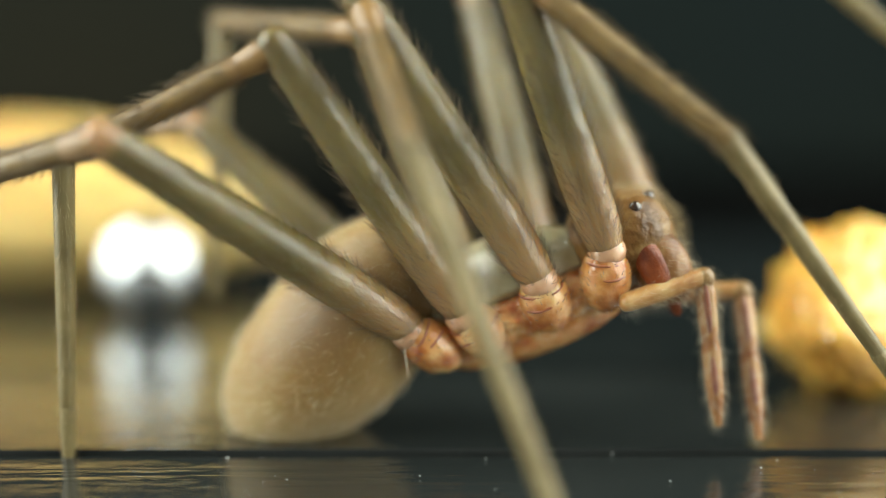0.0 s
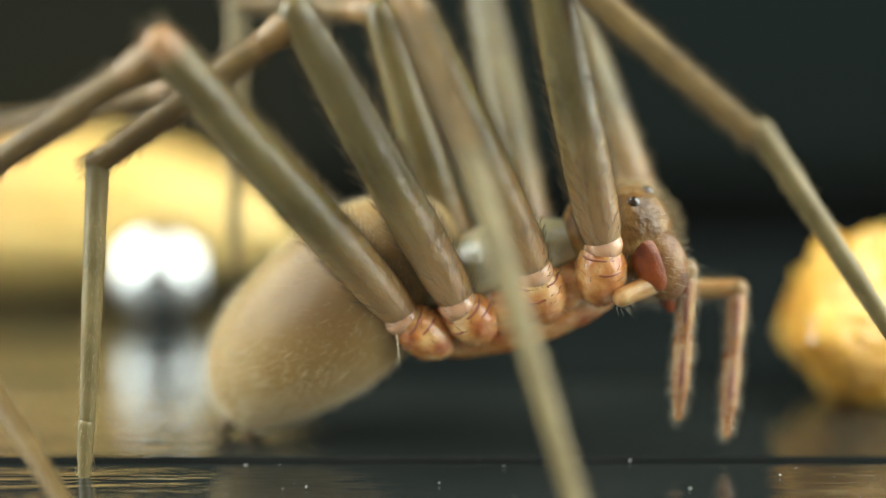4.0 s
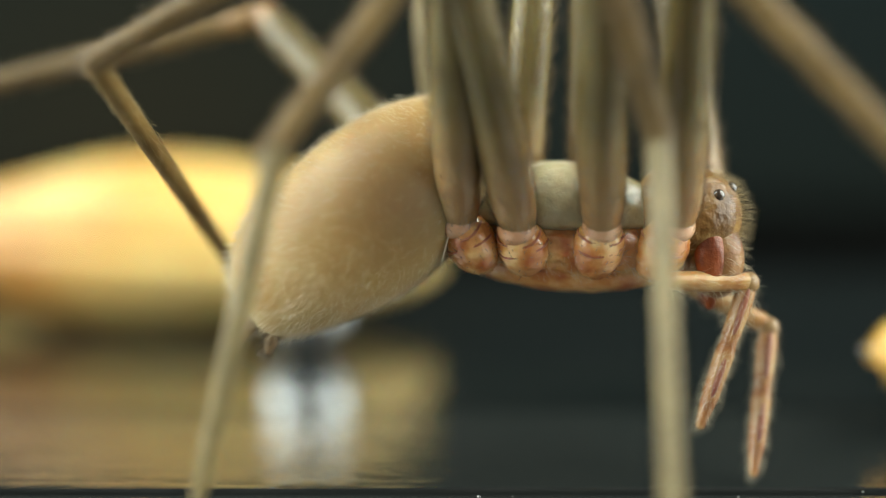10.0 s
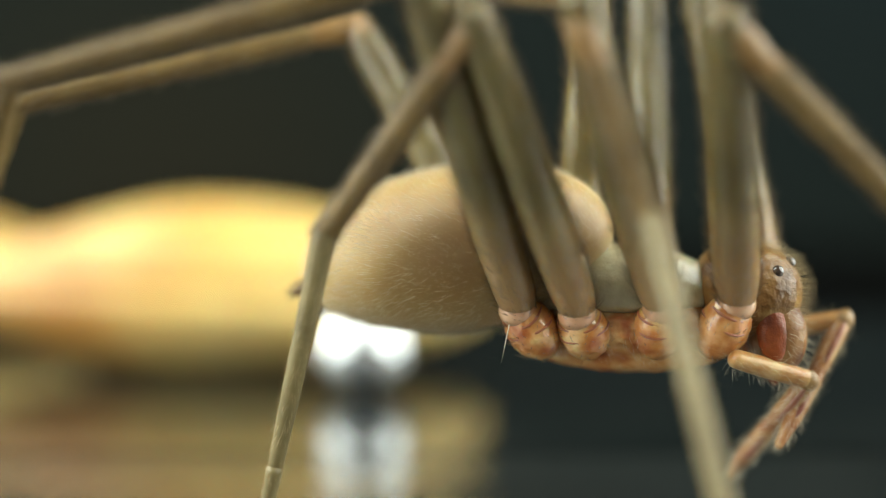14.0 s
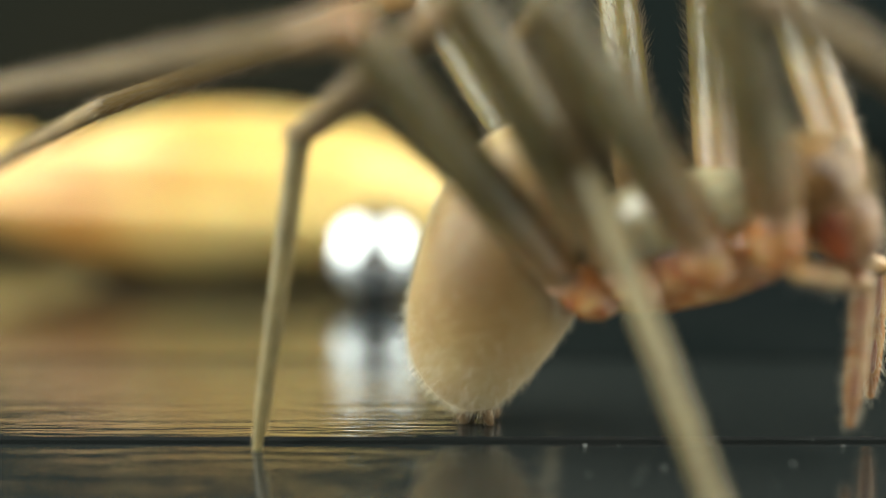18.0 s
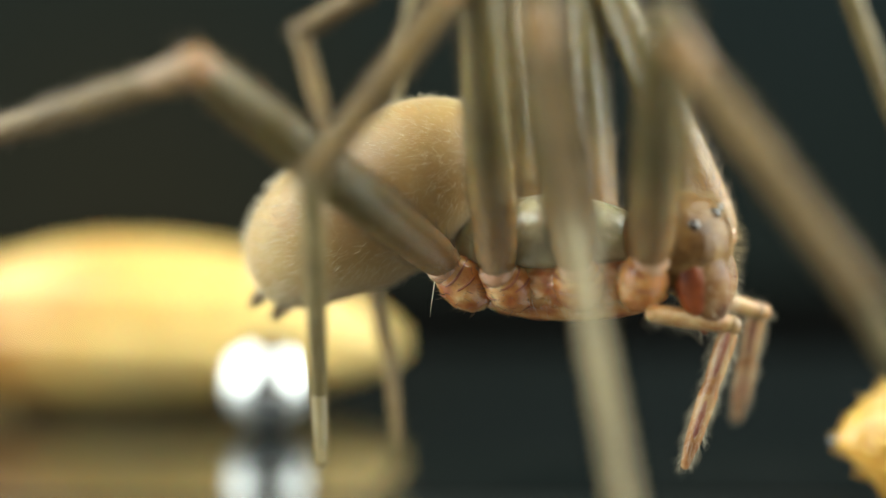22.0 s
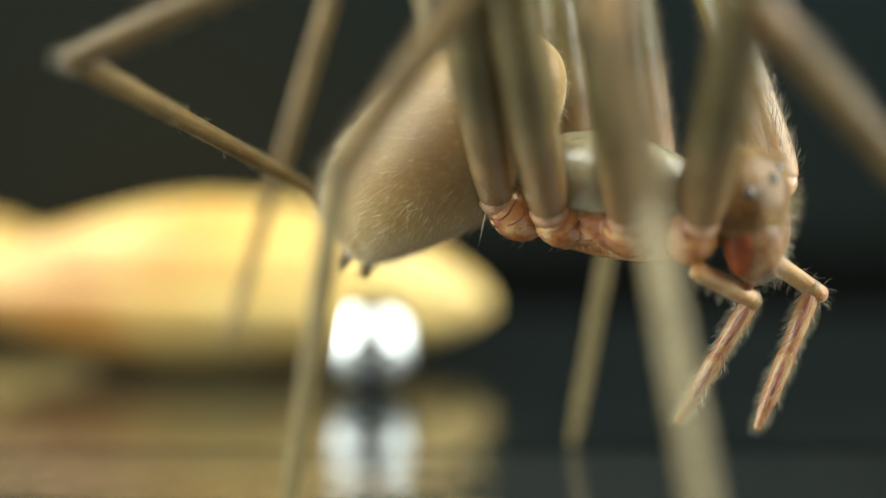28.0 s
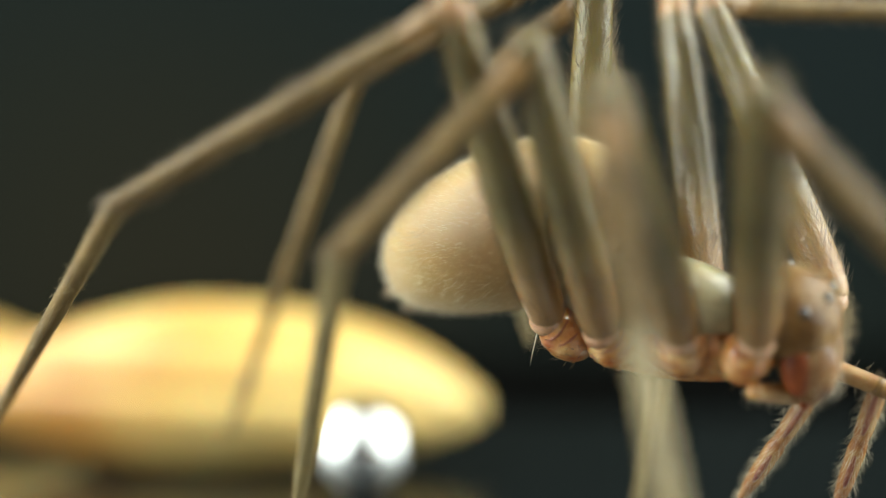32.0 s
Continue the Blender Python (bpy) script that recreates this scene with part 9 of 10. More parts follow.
    walk(moving["L2femur"], [
        (0, limb(0.23, 0.8, 0.33, -83.56, 17.34)), (3, limb(0.23, 0.8, 0.33, -83.06, 17.05)), (3.5, limb(0.23, 0.8, 0.33, -83.04, 16.99)),
        (4.5, limb(0.23, 0.8, 0.33, -85.38, 15.75)), (5.5, limb(0.23, 0.8, 0.33, -87.68, 14.48)), (6, limb(0.23, 0.8, 0.33, -86.73, 14.83)),
        (7, limb(0.23, 0.8, 0.33, -85.19, 15.33)), (8, limb(0.23, 0.8, 0.33, -87.29, 14.6)), (9, limb(0.23, 0.8, 0.33, -88.64, 15.59)),
        (10, limb(0.23, 0.8, 0.33, -91.1, 14.35)), (11, limb(0.23, 0.8, 0.33, -90.06, 13.35)), (12, limb(0.23, 0.8, 0.33, -91.64, 14.23)),
        (13, limb(0.23, 0.8, 0.33, -90.44, 13.07)), (13.5, limb(0.23, 0.8, 0.33, -90.56, 14.38)), (15.5, limb(0.23, 0.8, 0.33, -83.63, 21.8)),
        (16, limb(0.23, 0.8, 0.33, -83.35, 21.5)), (17, limb(0.23, 0.8, 0.33, -87.89, 33.35)), (18, limb(0.23, 0.8, 0.33, -81.67, 36.42)),
        (19, limb(0.23, 0.8, 0.33, -97.64, 30.78)), (20, limb(0.23, 0.8, 0.33, -99.93, 28.53)), (21, limb(0.23, 0.8, 0.33, -98.69, 28.62)),
        (22, limb(0.23, 0.8, 0.33, -97.44, 27.33)), (23, limb(0.23, 0.8, 0.33, -97.68, 30.27)), (24, limb(0.23, 0.8, 0.33, -97.26, 31.9)),
        (24.5, limb(0.23, 0.8, 0.33, -97.33, 32.1)), (24.83, limb(0.23, 0.8, 0.33, -100.2, 33.43)), (25.17, limb(0.23, 0.8, 0.33, -103.16, 34.7)),
        (25.5, limb(0.23, 0.8, 0.33, -106.21, 35.88)), (25.83, limb(0.23, 0.8, 0.33, -109.36, 36.99)), (26.17, limb(0.23, 0.8, 0.33, -112.59, 38.02)),
        (26.5, limb(0.23, 0.8, 0.33, -115.9, 38.95)), (27, limb(0.23, 0.8, 0.33, -115.66, 39.01)), (28, limb(0.23, 0.8, 0.33, -114.93, 39.95)),
        (29, limb(0.23, 0.8, 0.33, -116.61, 38.8)), (30, limb(0.23, 0.8, 0.33, -120.01, 38.07)), (31, limb(0.23, 0.8, 0.33, -119.85, 36.74)),
        (31.6, limb(0.23, 0.8, 0.33, -116.98, 38.57)), (32, limb(0.23, 0.8, 0.33, -110.8, 40.84)),
    ])
    walk(moving["L2patella"], [
        (0, limb(0.81, 2.41, 5.45, -4.67, 9.78)), (3, limb(0.86, 2.38, 5.45, -4.24, 9.89)), (3.5, limb(0.86, 2.38, 5.46, -4.25, 9.89)),
        (4.5, limb(0.65, 2.27, 5.51, -13.75, 16.57)), (5.5, limb(0.45, 2.15, 5.55, -23.9, 22.79)), (6, limb(0.53, 2.18, 5.54, -23.46, 21.27)),
        (7, limb(0.67, 2.23, 5.52, -22.59, 20.12)), (8, limb(0.48, 2.16, 5.55, -24.64, 20.74)), (9, limb(0.36, 2.25, 5.53, -25.51, 21.11)),
        (10, limb(0.13, 2.14, 5.56, -28.37, 21.23)), (11, limb(0.23, 2.05, 5.58, -27.15, 21.92)), (12, limb(0.09, 2.13, 5.56, -29.3, 19.89)),
        (13, limb(0.19, 2.02, 5.59, -28.88, 18.32)), (13.5, limb(0.18, 2.14, 5.56, -27.55, 20.97)), (15.5, limb(0.79, 2.81, 5.31, -20.46, 17.91)),
        (16, limb(0.82, 2.78, 5.32, -20.46, 17.93)), (17, limb(0.4, 3.77, 4.84, -14.98, 33.86)), (18, limb(0.86, 4.01, 4.63, -4.57, 40.01)),
        (19, limb(-0.38, 3.56, 4.93, -20.75, 39.12)), (20, limb(-0.58, 3.38, 5, -23.22, 38.44)), (21, limb(-0.48, 3.39, 5.02, -22.92, 36.66)),
        (22, limb(-0.39, 3.28, 5.09, -21.43, 36.9)), (23, limb(-0.39, 3.52, 4.95, -19.69, 36.03)), (24, limb(-0.34, 3.65, 4.88, -17.87, 37.36)),
        (24.5, limb(-0.35, 3.67, 4.87, -17.8, 37.39)), (24.83, limb(-0.56, 3.78, 4.76, 2.5, 31.55)), (25.17, limb(-0.78, 3.87, 4.65, 19.92, 22.94)),
        (25.5, limb(-0.99, 3.97, 4.53, 35.08, 12.68)), (25.83, limb(-1.19, 4.05, 4.4, 49.02, 1.63)), (26.17, limb(-1.4, 4.13, 4.26, 62.81, -9.51)),
        (26.5, limb(-1.6, 4.19, 4.11, 77.5, -20.08)), (27, limb(-1.58, 4.2, 4.11, 77.5, -20.15)), (28, limb(-1.51, 4.27, 4.08, 77.53, -20.31)),
        (29, limb(-1.65, 4.18, 4.09, 75.9, -20.18)), (30, limb(-1.89, 4.13, 4.01, 72.04, -19.45)), (31, limb(-1.92, 4.03, 4.08, 71.37, -18.89)),
        (31.6, limb(-1.68, 4.17, 4.09, 73.45, -19.72)), (32, limb(-1.22, 4.33, 4.15, 78.55, -21.59)),
    ])
    walk(moving["L2tibia"], [
        (0, limb(1.4, 2.51, 5.5, -4.67, 9.78)), (3, limb(1.45, 2.49, 5.5, -4.24, 9.89)), (3.5, limb(1.45, 2.48, 5.5, -4.25, 9.89)),
        (4.5, limb(1.21, 2.44, 5.65, -13.75, 16.57)), (5.5, limb(0.95, 2.38, 5.78, -23.9, 22.79)), (6, limb(1.04, 2.4, 5.76, -23.46, 21.27)),
        (7, limb(1.19, 2.43, 5.74, -22.59, 20.12)), (8, limb(0.99, 2.37, 5.78, -24.64, 20.74)), (9, limb(0.86, 2.47, 5.77, -25.51, 21.11)),
        (10, limb(0.63, 2.36, 5.83, -28.37, 21.23)), (11, limb(0.72, 2.27, 5.84, -27.15, 21.92)), (12, limb(0.58, 2.33, 5.84, -29.3, 19.89)),
        (13, limb(0.69, 2.21, 5.86, -28.88, 18.32)), (13.5, limb(0.68, 2.36, 5.82, -27.55, 20.97)), (15.5, limb(1.33, 2.99, 5.51, -20.46, 17.91)),
        (16, limb(1.35, 2.96, 5.52, -20.46, 17.93)), (17, limb(0.88, 4.1, 4.97, -14.98, 33.86)), (18, limb(1.32, 4.39, 4.67, -4.57, 40.01)),
        (19, limb(0.05, 3.94, 5.09, -20.75, 39.12)), (20, limb(-0.15, 3.75, 5.19, -23.22, 38.44)), (21, limb(-0.04, 3.74, 5.2, -22.92, 36.66)),
        (22, limb(0.06, 3.64, 5.26, -21.43, 36.9)), (23, limb(0.07, 3.87, 5.11, -19.69, 36.03)), (24, limb(0.11, 4.02, 5.02, -17.87, 37.36)),
        (24.5, limb(0.11, 4.03, 5.01, -17.8, 37.39)), (24.83, limb(-0.05, 4.09, 4.74, 2.5, 31.55)), (25.17, limb(-0.26, 4.11, 4.46, 19.92, 22.94)),
        (25.5, limb(-0.51, 4.1, 4.19, 35.08, 12.68)), (25.83, limb(-0.8, 4.07, 3.95, 49.02, 1.63)), (26.17, limb(-1.13, 4.03, 3.73, 62.81, -9.51)),
        (26.5, limb(-1.48, 3.99, 3.56, 77.5, -20.08)), (27, limb(-1.46, 3.99, 3.56, 77.5, -20.15)), (28, limb(-1.39, 4.06, 3.53, 77.53, -20.31)),
        (29, limb(-1.51, 3.98, 3.55, 75.9, -20.18)), (30, limb(-1.72, 3.93, 3.47, 72.04, -19.45)), (31, limb(-1.74, 3.84, 3.54, 71.37, -18.89)),
        (31.6, limb(-1.52, 3.96, 3.55, 73.45, -19.72)), (32, limb(-1.11, 4.11, 3.6, 78.55, -21.59)),
    ])
    walk(moving["L2metatarsus"], [
        (0, limb(4.55, 3.06, 5.76, 50.82, -43.56)), (3, limb(4.59, 3.04, 5.73, 51.5, -43.39)), (3.5, limb(4.59, 3.03, 5.73, 51.6, -43.39)),
        (4.5, limb(4.19, 3.35, 6.38, 45.91, -48)), (5.5, limb(3.65, 3.62, 6.97, 39.16, -52.27)), (6, limb(3.78, 3.56, 6.95, 41.01, -52.9)),
        (7, limb(3.97, 3.54, 6.89, 48.69, -52.62)), (8, limb(3.71, 3.51, 7.03, 46.9, -52.32)), (9, limb(3.56, 3.62, 7.06, 44.68, -51.82)),
        (10, limb(3.25, 3.51, 7.24, 46.25, -51.76)), (11, limb(3.37, 3.47, 7.19, 47.87, -51.29)), (12, limb(3.2, 3.42, 7.31, 47.14, -52.31)),
        (13, limb(3.35, 3.22, 7.33, 52.33, -52.78)), (13.5, limb(3.33, 3.5, 7.2, 52.43, -50.61)), (15.5, limb(4.18, 3.97, 6.58, 42.86, -51.68)),
        (16, limb(4.2, 3.95, 6.58, 47.08, -51.47)), (17, limb(3.45, 5.89, 5.65, 50.91, -47.22)), (18, limb(3.77, 6.45, 4.86, 57.6, -47.02)),
        (19, limb(2.37, 5.96, 5.97, 31.98, -44.93)), (20, limb(2.15, 5.74, 6.18, 28, -43.9)), (21, limb(2.33, 5.66, 6.2, 26.75, -44.37)),
        (22, limb(2.44, 5.56, 6.2, 28.72, -44.51)), (23, limb(2.5, 5.76, 5.99, 24.86, -42.38)), (24, limb(2.53, 5.96, 5.8, 26.62, -41.93)),
        (24.5, limb(2.53, 5.98, 5.79, 26.51, -42.03)), (24.83, limb(2.67, 5.76, 4.62, 41.22, -40.2)), (25.17, limb(2.51, 5.35, 3.46, 54.81, -36.64)),
        (25.5, limb(2.05, 4.8, 2.4, 66.98, -31.69)), (25.83, limb(1.3, 4.16, 1.53, 77.8, -25.71)), (26.17, limb(0.31, 3.5, 0.92, 87.54, -19.01)),
        (26.5, limb(-0.83, 2.89, 0.62, 96.49, -11.84)), (27, limb(-0.81, 2.89, 0.63, 96.42, -11.81)), (28, limb(-0.74, 2.95, 0.6, 96.11, -11.55)),
        (29, limb(-0.78, 2.87, 0.63, 94.49, -11.79)), (30, limb(-0.79, 2.86, 0.6, 90.43, -11.81)), (31, limb(-0.77, 2.8, 0.68, 89.44, -11.64)),
        (31.6, limb(-0.66, 2.88, 0.66, 91.41, -11.48)), (32, limb(-0.51, 2.93, 0.69, 96.37, -11.44)),
    ])
    walk(moving["L2tarsus"], [
        (0, limb(6.93, -0.53, 2.84, 50.82, -43.56)), (3, limb(6.94, -0.54, 2.77, 51.5, -43.39)), (3.5, limb(6.94, -0.54, 2.77, 51.6, -43.39)),
        (4.5, limb(6.61, -0.51, 3.88, 45.91, -48)), (5.5, limb(6.12, -0.49, 4.96, 39.16, -52.27)), (6, limb(6.15, -0.59, 4.89, 41.01, -52.9)),
        (7, limb(6.05, -0.6, 4.52, 48.69, -52.62)), (8, limb(5.88, -0.61, 4.71, 46.9, -52.32)), (9, limb(5.84, -0.47, 4.8, 44.68, -51.82)),
        (10, limb(5.48, -0.57, 4.92, 46.25, -51.76)), (11, limb(5.55, -0.59, 4.78, 47.87, -51.29)), (12, limb(5.36, -0.7, 4.98, 47.14, -52.31)),
        (13, limb(5.28, -0.93, 4.84, 52.33, -52.78)), (13.5, limb(5.34, -0.52, 4.59, 52.43, -50.61)), (15.5, limb(6.54, -0.11, 4.38, 42.86, -51.68)),
        (16, limb(6.41, -0.12, 4.21, 47.08, -51.47)), (17, limb(5.68, 2.07, 2.91, 50.91, -47.22)), (18, limb(5.66, 2.64, 1.87, 57.6, -47.02)),
        (19, limb(5.5, 2.29, 4.02, 31.98, -44.93)), (20, limb(5.46, 2.14, 4.42, 28, -43.9)), (21, limb(5.64, 2.02, 4.53, 26.75, -44.37)),
        (22, limb(5.69, 1.92, 4.41, 28.72, -44.51)), (23, limb(5.99, 2.25, 4.37, 24.86, -42.38)), (24, limb(5.99, 2.48, 4.07, 26.62, -41.93)),
        (24.5, limb(5.98, 2.5, 4.07, 26.51, -42.03)), (24.83, limb(5.66, 2.41, 2.01, 41.22, -40.2)), (25.17, limb(4.92, 2.25, 0.05, 54.81, -36.64)),
        (25.5, limb(3.78, 2.07, -1.67, 66.98, -31.69)), (25.83, limb(2.29, 1.9, -3.05, 77.8, -25.71)), (26.17, limb(0.52, 1.8, -3.99, 87.54, -19.01)),
        (26.5, limb(-1.4, 1.82, -4.43, 96.49, -11.84)), (27, limb(-1.38, 1.83, -4.43, 96.42, -11.81)), (28, limb(-1.28, 1.91, -4.46, 96.11, -11.55)),
        (29, limb(-1.18, 1.81, -4.44, 94.49, -11.79)), (30, limb(-0.82, 1.8, -4.49, 90.43, -11.81)), (31, limb(-0.72, 1.75, -4.42, 89.44, -11.64)),
        (31.6, limb(-0.79, 1.85, -4.43, 91.41, -11.48)), (32, limb(-1.08, 1.9, -4.38, 96.37, -11.44)),
    ])
    walk(moving["L1femur"], [
        (0, limb(1.95, 1.05, 0.45, -92.91, 10.66)), (3, limb(1.95, 1.05, 0.45, -92.43, 10.55)), (3.5, limb(1.95, 1.05, 0.45, -90.6, 8.85)),
        (4.5, limb(1.95, 1.05, 0.45, -91.63, 15.96)), (5.5, limb(1.95, 1.05, 0.45, -93.03, 23.06)), (6, limb(1.95, 1.05, 0.45, -93.97, 15.02)),
        (7, limb(1.95, 1.05, 0.45, -102.7, 14.48)), (8, limb(1.95, 1.05, 0.45, -100.26, 16.69)), (9, limb(1.95, 1.05, 0.45, -96.52, 19.5)),
        (10, limb(1.95, 1.05, 0.45, -97.92, 25.26)), (11, limb(1.95, 1.05, 0.45, -93.78, 25.54)), (12, limb(1.95, 1.05, 0.45, -93.64, 25.54)),
        (13, limb(1.95, 1.05, 0.45, -95.9, 16.9)), (13.5, limb(1.95, 1.05, 0.45, -102.78, 11.89)), (14.5, limb(1.95, 1.05, 0.45, -101.24, 1.28)),
        (15.5, limb(1.95, 1.05, 0.45, -99.81, -9.1)), (16, limb(1.95, 1.05, 0.45, -104.46, -8.47)), (16.5, limb(1.95, 1.05, 0.45, -110.23, 4.51)),
        (17, limb(1.95, 1.05, 0.45, -116.62, 17.49)), (17.5, limb(1.95, 1.05, 0.45, -106.7, 23.65)), (18, limb(1.95, 1.05, 0.45, -95.46, 29.09)),
        (19, limb(1.95, 1.05, 0.45, -103.04, 33.89)), (20, limb(1.95, 1.05, 0.45, -107.16, 29.51)), (21, limb(1.95, 1.05, 0.45, -108.06, 24.56)),
        (22, limb(1.95, 1.05, 0.45, -115.95, 20.71)), (22.5, limb(1.95, 1.05, 0.45, -113.4, 6.13)), (23, limb(1.95, 1.05, 0.45, -111.44, -8.3)),
        (24, limb(1.95, 1.05, 0.45, -111.7, -1.26)), (24.5, limb(1.95, 1.05, 0.45, -108.07, -7.41)), (25.17, limb(1.95, 1.05, 0.45, -114.01, 7.3)),
        (25.83, limb(1.95, 1.05, 0.45, -120.77, 22.06)), (26.5, limb(1.95, 1.05, 0.45, -129.84, 36.38)),
        (27, limb(1.95, 1.05, 0.45, -126.04, 33.66)), (28, limb(1.95, 1.05, 0.45, -125.82, 34.57)), (29, limb(1.95, 1.05, 0.45, -115.79, 33.28)),
        (30, limb(1.95, 1.05, 0.45, -120.94, 33.51)), (31, limb(1.95, 1.05, 0.45, -121.5, 33.33)), (31.6, limb(1.95, 1.05, 0.45, -127.33, 37.93)),
        (32, limb(1.95, 1.05, 0.45, -123.32, 28.26)),
    ])
    walk(moving["L1patella"], [
        (0, limb(1.71, 1.94, 5.17, 7.72, 20.29)), (3, limb(1.75, 1.93, 5.17, 8.19, 20.29)), (3.5, limb(1.9, 1.79, 5.2, 7.21, 17.64)),
        (4.5, limb(1.82, 2.36, 5.03, -3.02, 4.9)), (5.5, limb(1.72, 2.9, 4.79, -12.87, -7.99)), (6, limb(1.63, 2.29, 5.06, -14.06, -7.56)),
        (7, limb(0.92, 2.26, 5.02, -13.7, -3.77)), (8, limb(1.13, 2.43, 4.98, -15.1, -2.76)), (9, limb(1.44, 2.64, 4.91, -15.33, -1.82)),
        (10, limb(1.36, 3.07, 4.69, -15.14, -3.57)), (11, limb(1.67, 3.08, 4.69, -11.27, -1.03)), (12, limb(1.68, 3.08, 4.69, -12.53, -3.61)),
        (13, limb(1.48, 2.44, 5, -10.72, 0.28)), (13.5, limb(0.9, 2.05, 5.08, -7.62, 7.9)), (14.5, limb(0.99, 1.16, 5.28, -2.17, 12.47)),
        (15.5, limb(1.11, 0.26, 5.31, 3.48, 16.92)), (16, limb(0.71, 0.31, 5.26, 3.63, 18.13)), (16.5, limb(0.24, 1.44, 5.09, 11.46, 19.12)),
        (17, limb(-0.14, 2.52, 4.62, 19.36, 19.78)), (17.5, limb(0.69, 2.97, 4.65, 31.31, 18.94)), (18, limb(1.56, 3.33, 4.53, 43.09, 17.35)),
        (19, limb(1.07, 3.67, 4.25, 26.98, 20.06)), (20, limb(0.73, 3.39, 4.4, 15.14, 29.39)), (21, limb(0.6, 3.04, 4.59, 11.98, 34.65)),
        (22, limb(-0.04, 2.77, 4.54, 2.75, 29.95)), (22.5, limb(-0.01, 1.58, 4.98, 5.66, 36.14)), (23, limb(0.12, 0.32, 5.11, 9.05, 42.25)),
        (24, limb(0.1, 0.94, 5.1, 15.74, 39.32)), (24.5, limb(0.4, 0.4, 5.2, 17.03, 41.63)), (25.17, limb(-0.05, 1.68, 4.94, 16.49, 36.45)),
        (25.83, limb(-0.36, 2.88, 4.33, 16.01, 31.27)), (26.5, limb(-0.52, 3.89, 3.41, 15.58, 26.08)), (27, limb(-0.4, 3.71, 3.68, 16.98, 26.94)),
        (28, limb(-0.36, 3.77, 3.65, 22.3, 27.4)), (29, limb(0.22, 3.66, 4.03, 19.26, 35.33)), (30, limb(-0.1, 3.69, 3.87, 12.05, 38.83)),
        (31, limb(-0.14, 3.68, 3.86, 3.21, 38.47)), (31.6, limb(-0.33, 3.98, 3.44, 4.08, 36.08)), (32, limb(-0.39, 3.34, 4.01, 9.6, 38.15)),
    ])
    walk(moving["L1tibia"], [
        (0, limb(2.27, 2.15, 5.09, 7.72, 20.29)), (3, limb(2.31, 2.14, 5.09, 8.19, 20.29)), (3.5, limb(2.47, 1.97, 5.13, 7.21, 17.64)),
        (4.5, limb(2.41, 2.41, 5.06, -3.02, 4.9)), (5.5, limb(2.3, 2.81, 4.92, -12.87, -7.99)), (6, limb(2.2, 2.21, 5.2, -14.06, -7.56)),
        (7, limb(1.5, 2.22, 5.16, -13.7, -3.77)), (8, limb(1.71, 2.4, 5.14, -15.1, -2.76)), (9, limb(2.02, 2.62, 5.07, -15.33, -1.82)),
        (10, limb(1.94, 3.03, 4.84, -15.14, -3.57)), (11, limb(2.25, 3.07, 4.8, -11.27, -1.03)), (12, limb(2.27, 3.04, 4.82, -12.53, -3.61)),
        (13, limb(2.07, 2.45, 5.11, -10.72, 0.28)), (13.5, limb(1.49, 2.13, 5.16, -7.62, 7.9)), (14.5, limb(1.58, 1.29, 5.3, -2.17, 12.47)),
        (15.5, limb(1.69, 0.43, 5.28, 3.48, 16.92)), (16, limb(1.28, 0.49, 5.22, 3.63, 18.13)), (16.5, limb(0.8, 1.63, 4.97, 11.46, 19.12)),
        (17, limb(0.4, 2.72, 4.43, 19.36, 19.78)), (17.5, limb(1.18, 3.16, 4.36, 31.31, 18.94)), (18, limb(1.98, 3.51, 4.14, 43.09, 17.35)),
        (19, limb(1.57, 3.88, 3.99, 26.98, 20.06)), (20, limb(1.24, 3.69, 4.26, 15.14, 29.39)), (21, limb(1.09, 3.38, 4.49, 11.98, 34.65)),
        (22, limb(0.48, 3.07, 4.51, 2.75, 29.95)), (22.5, limb(0.47, 1.93, 4.93, 5.66, 36.14)), (23, limb(0.56, 0.72, 5.04, 9.05, 42.25)),
        (24, limb(0.54, 1.32, 4.98, 15.74, 39.32)), (24.5, limb(0.83, 0.8, 5.06, 17.03, 41.63)), (25.17, limb(0.41, 2.04, 4.8, 16.49, 36.45)),
        (25.83, limb(0.13, 3.19, 4.19, 16.01, 31.27)), (26.5, limb(-0.01, 4.16, 3.27, 15.58, 26.08)), (27, limb(0.11, 3.98, 3.52, 16.98, 26.94)),
        (28, limb(0.14, 4.05, 3.45, 22.3, 27.4)), (29, limb(0.68, 4.01, 3.87, 19.26, 35.33)), (30, limb(0.35, 4.07, 3.77, 12.05, 38.83)),
        (31, limb(0.33, 4.05, 3.84, 3.21, 38.47)), (31.6, limb(0.15, 4.34, 3.41, 4.08, 36.08)), (32, limb(0.08, 3.71, 3.93, 9.6, 38.15)),
    ])
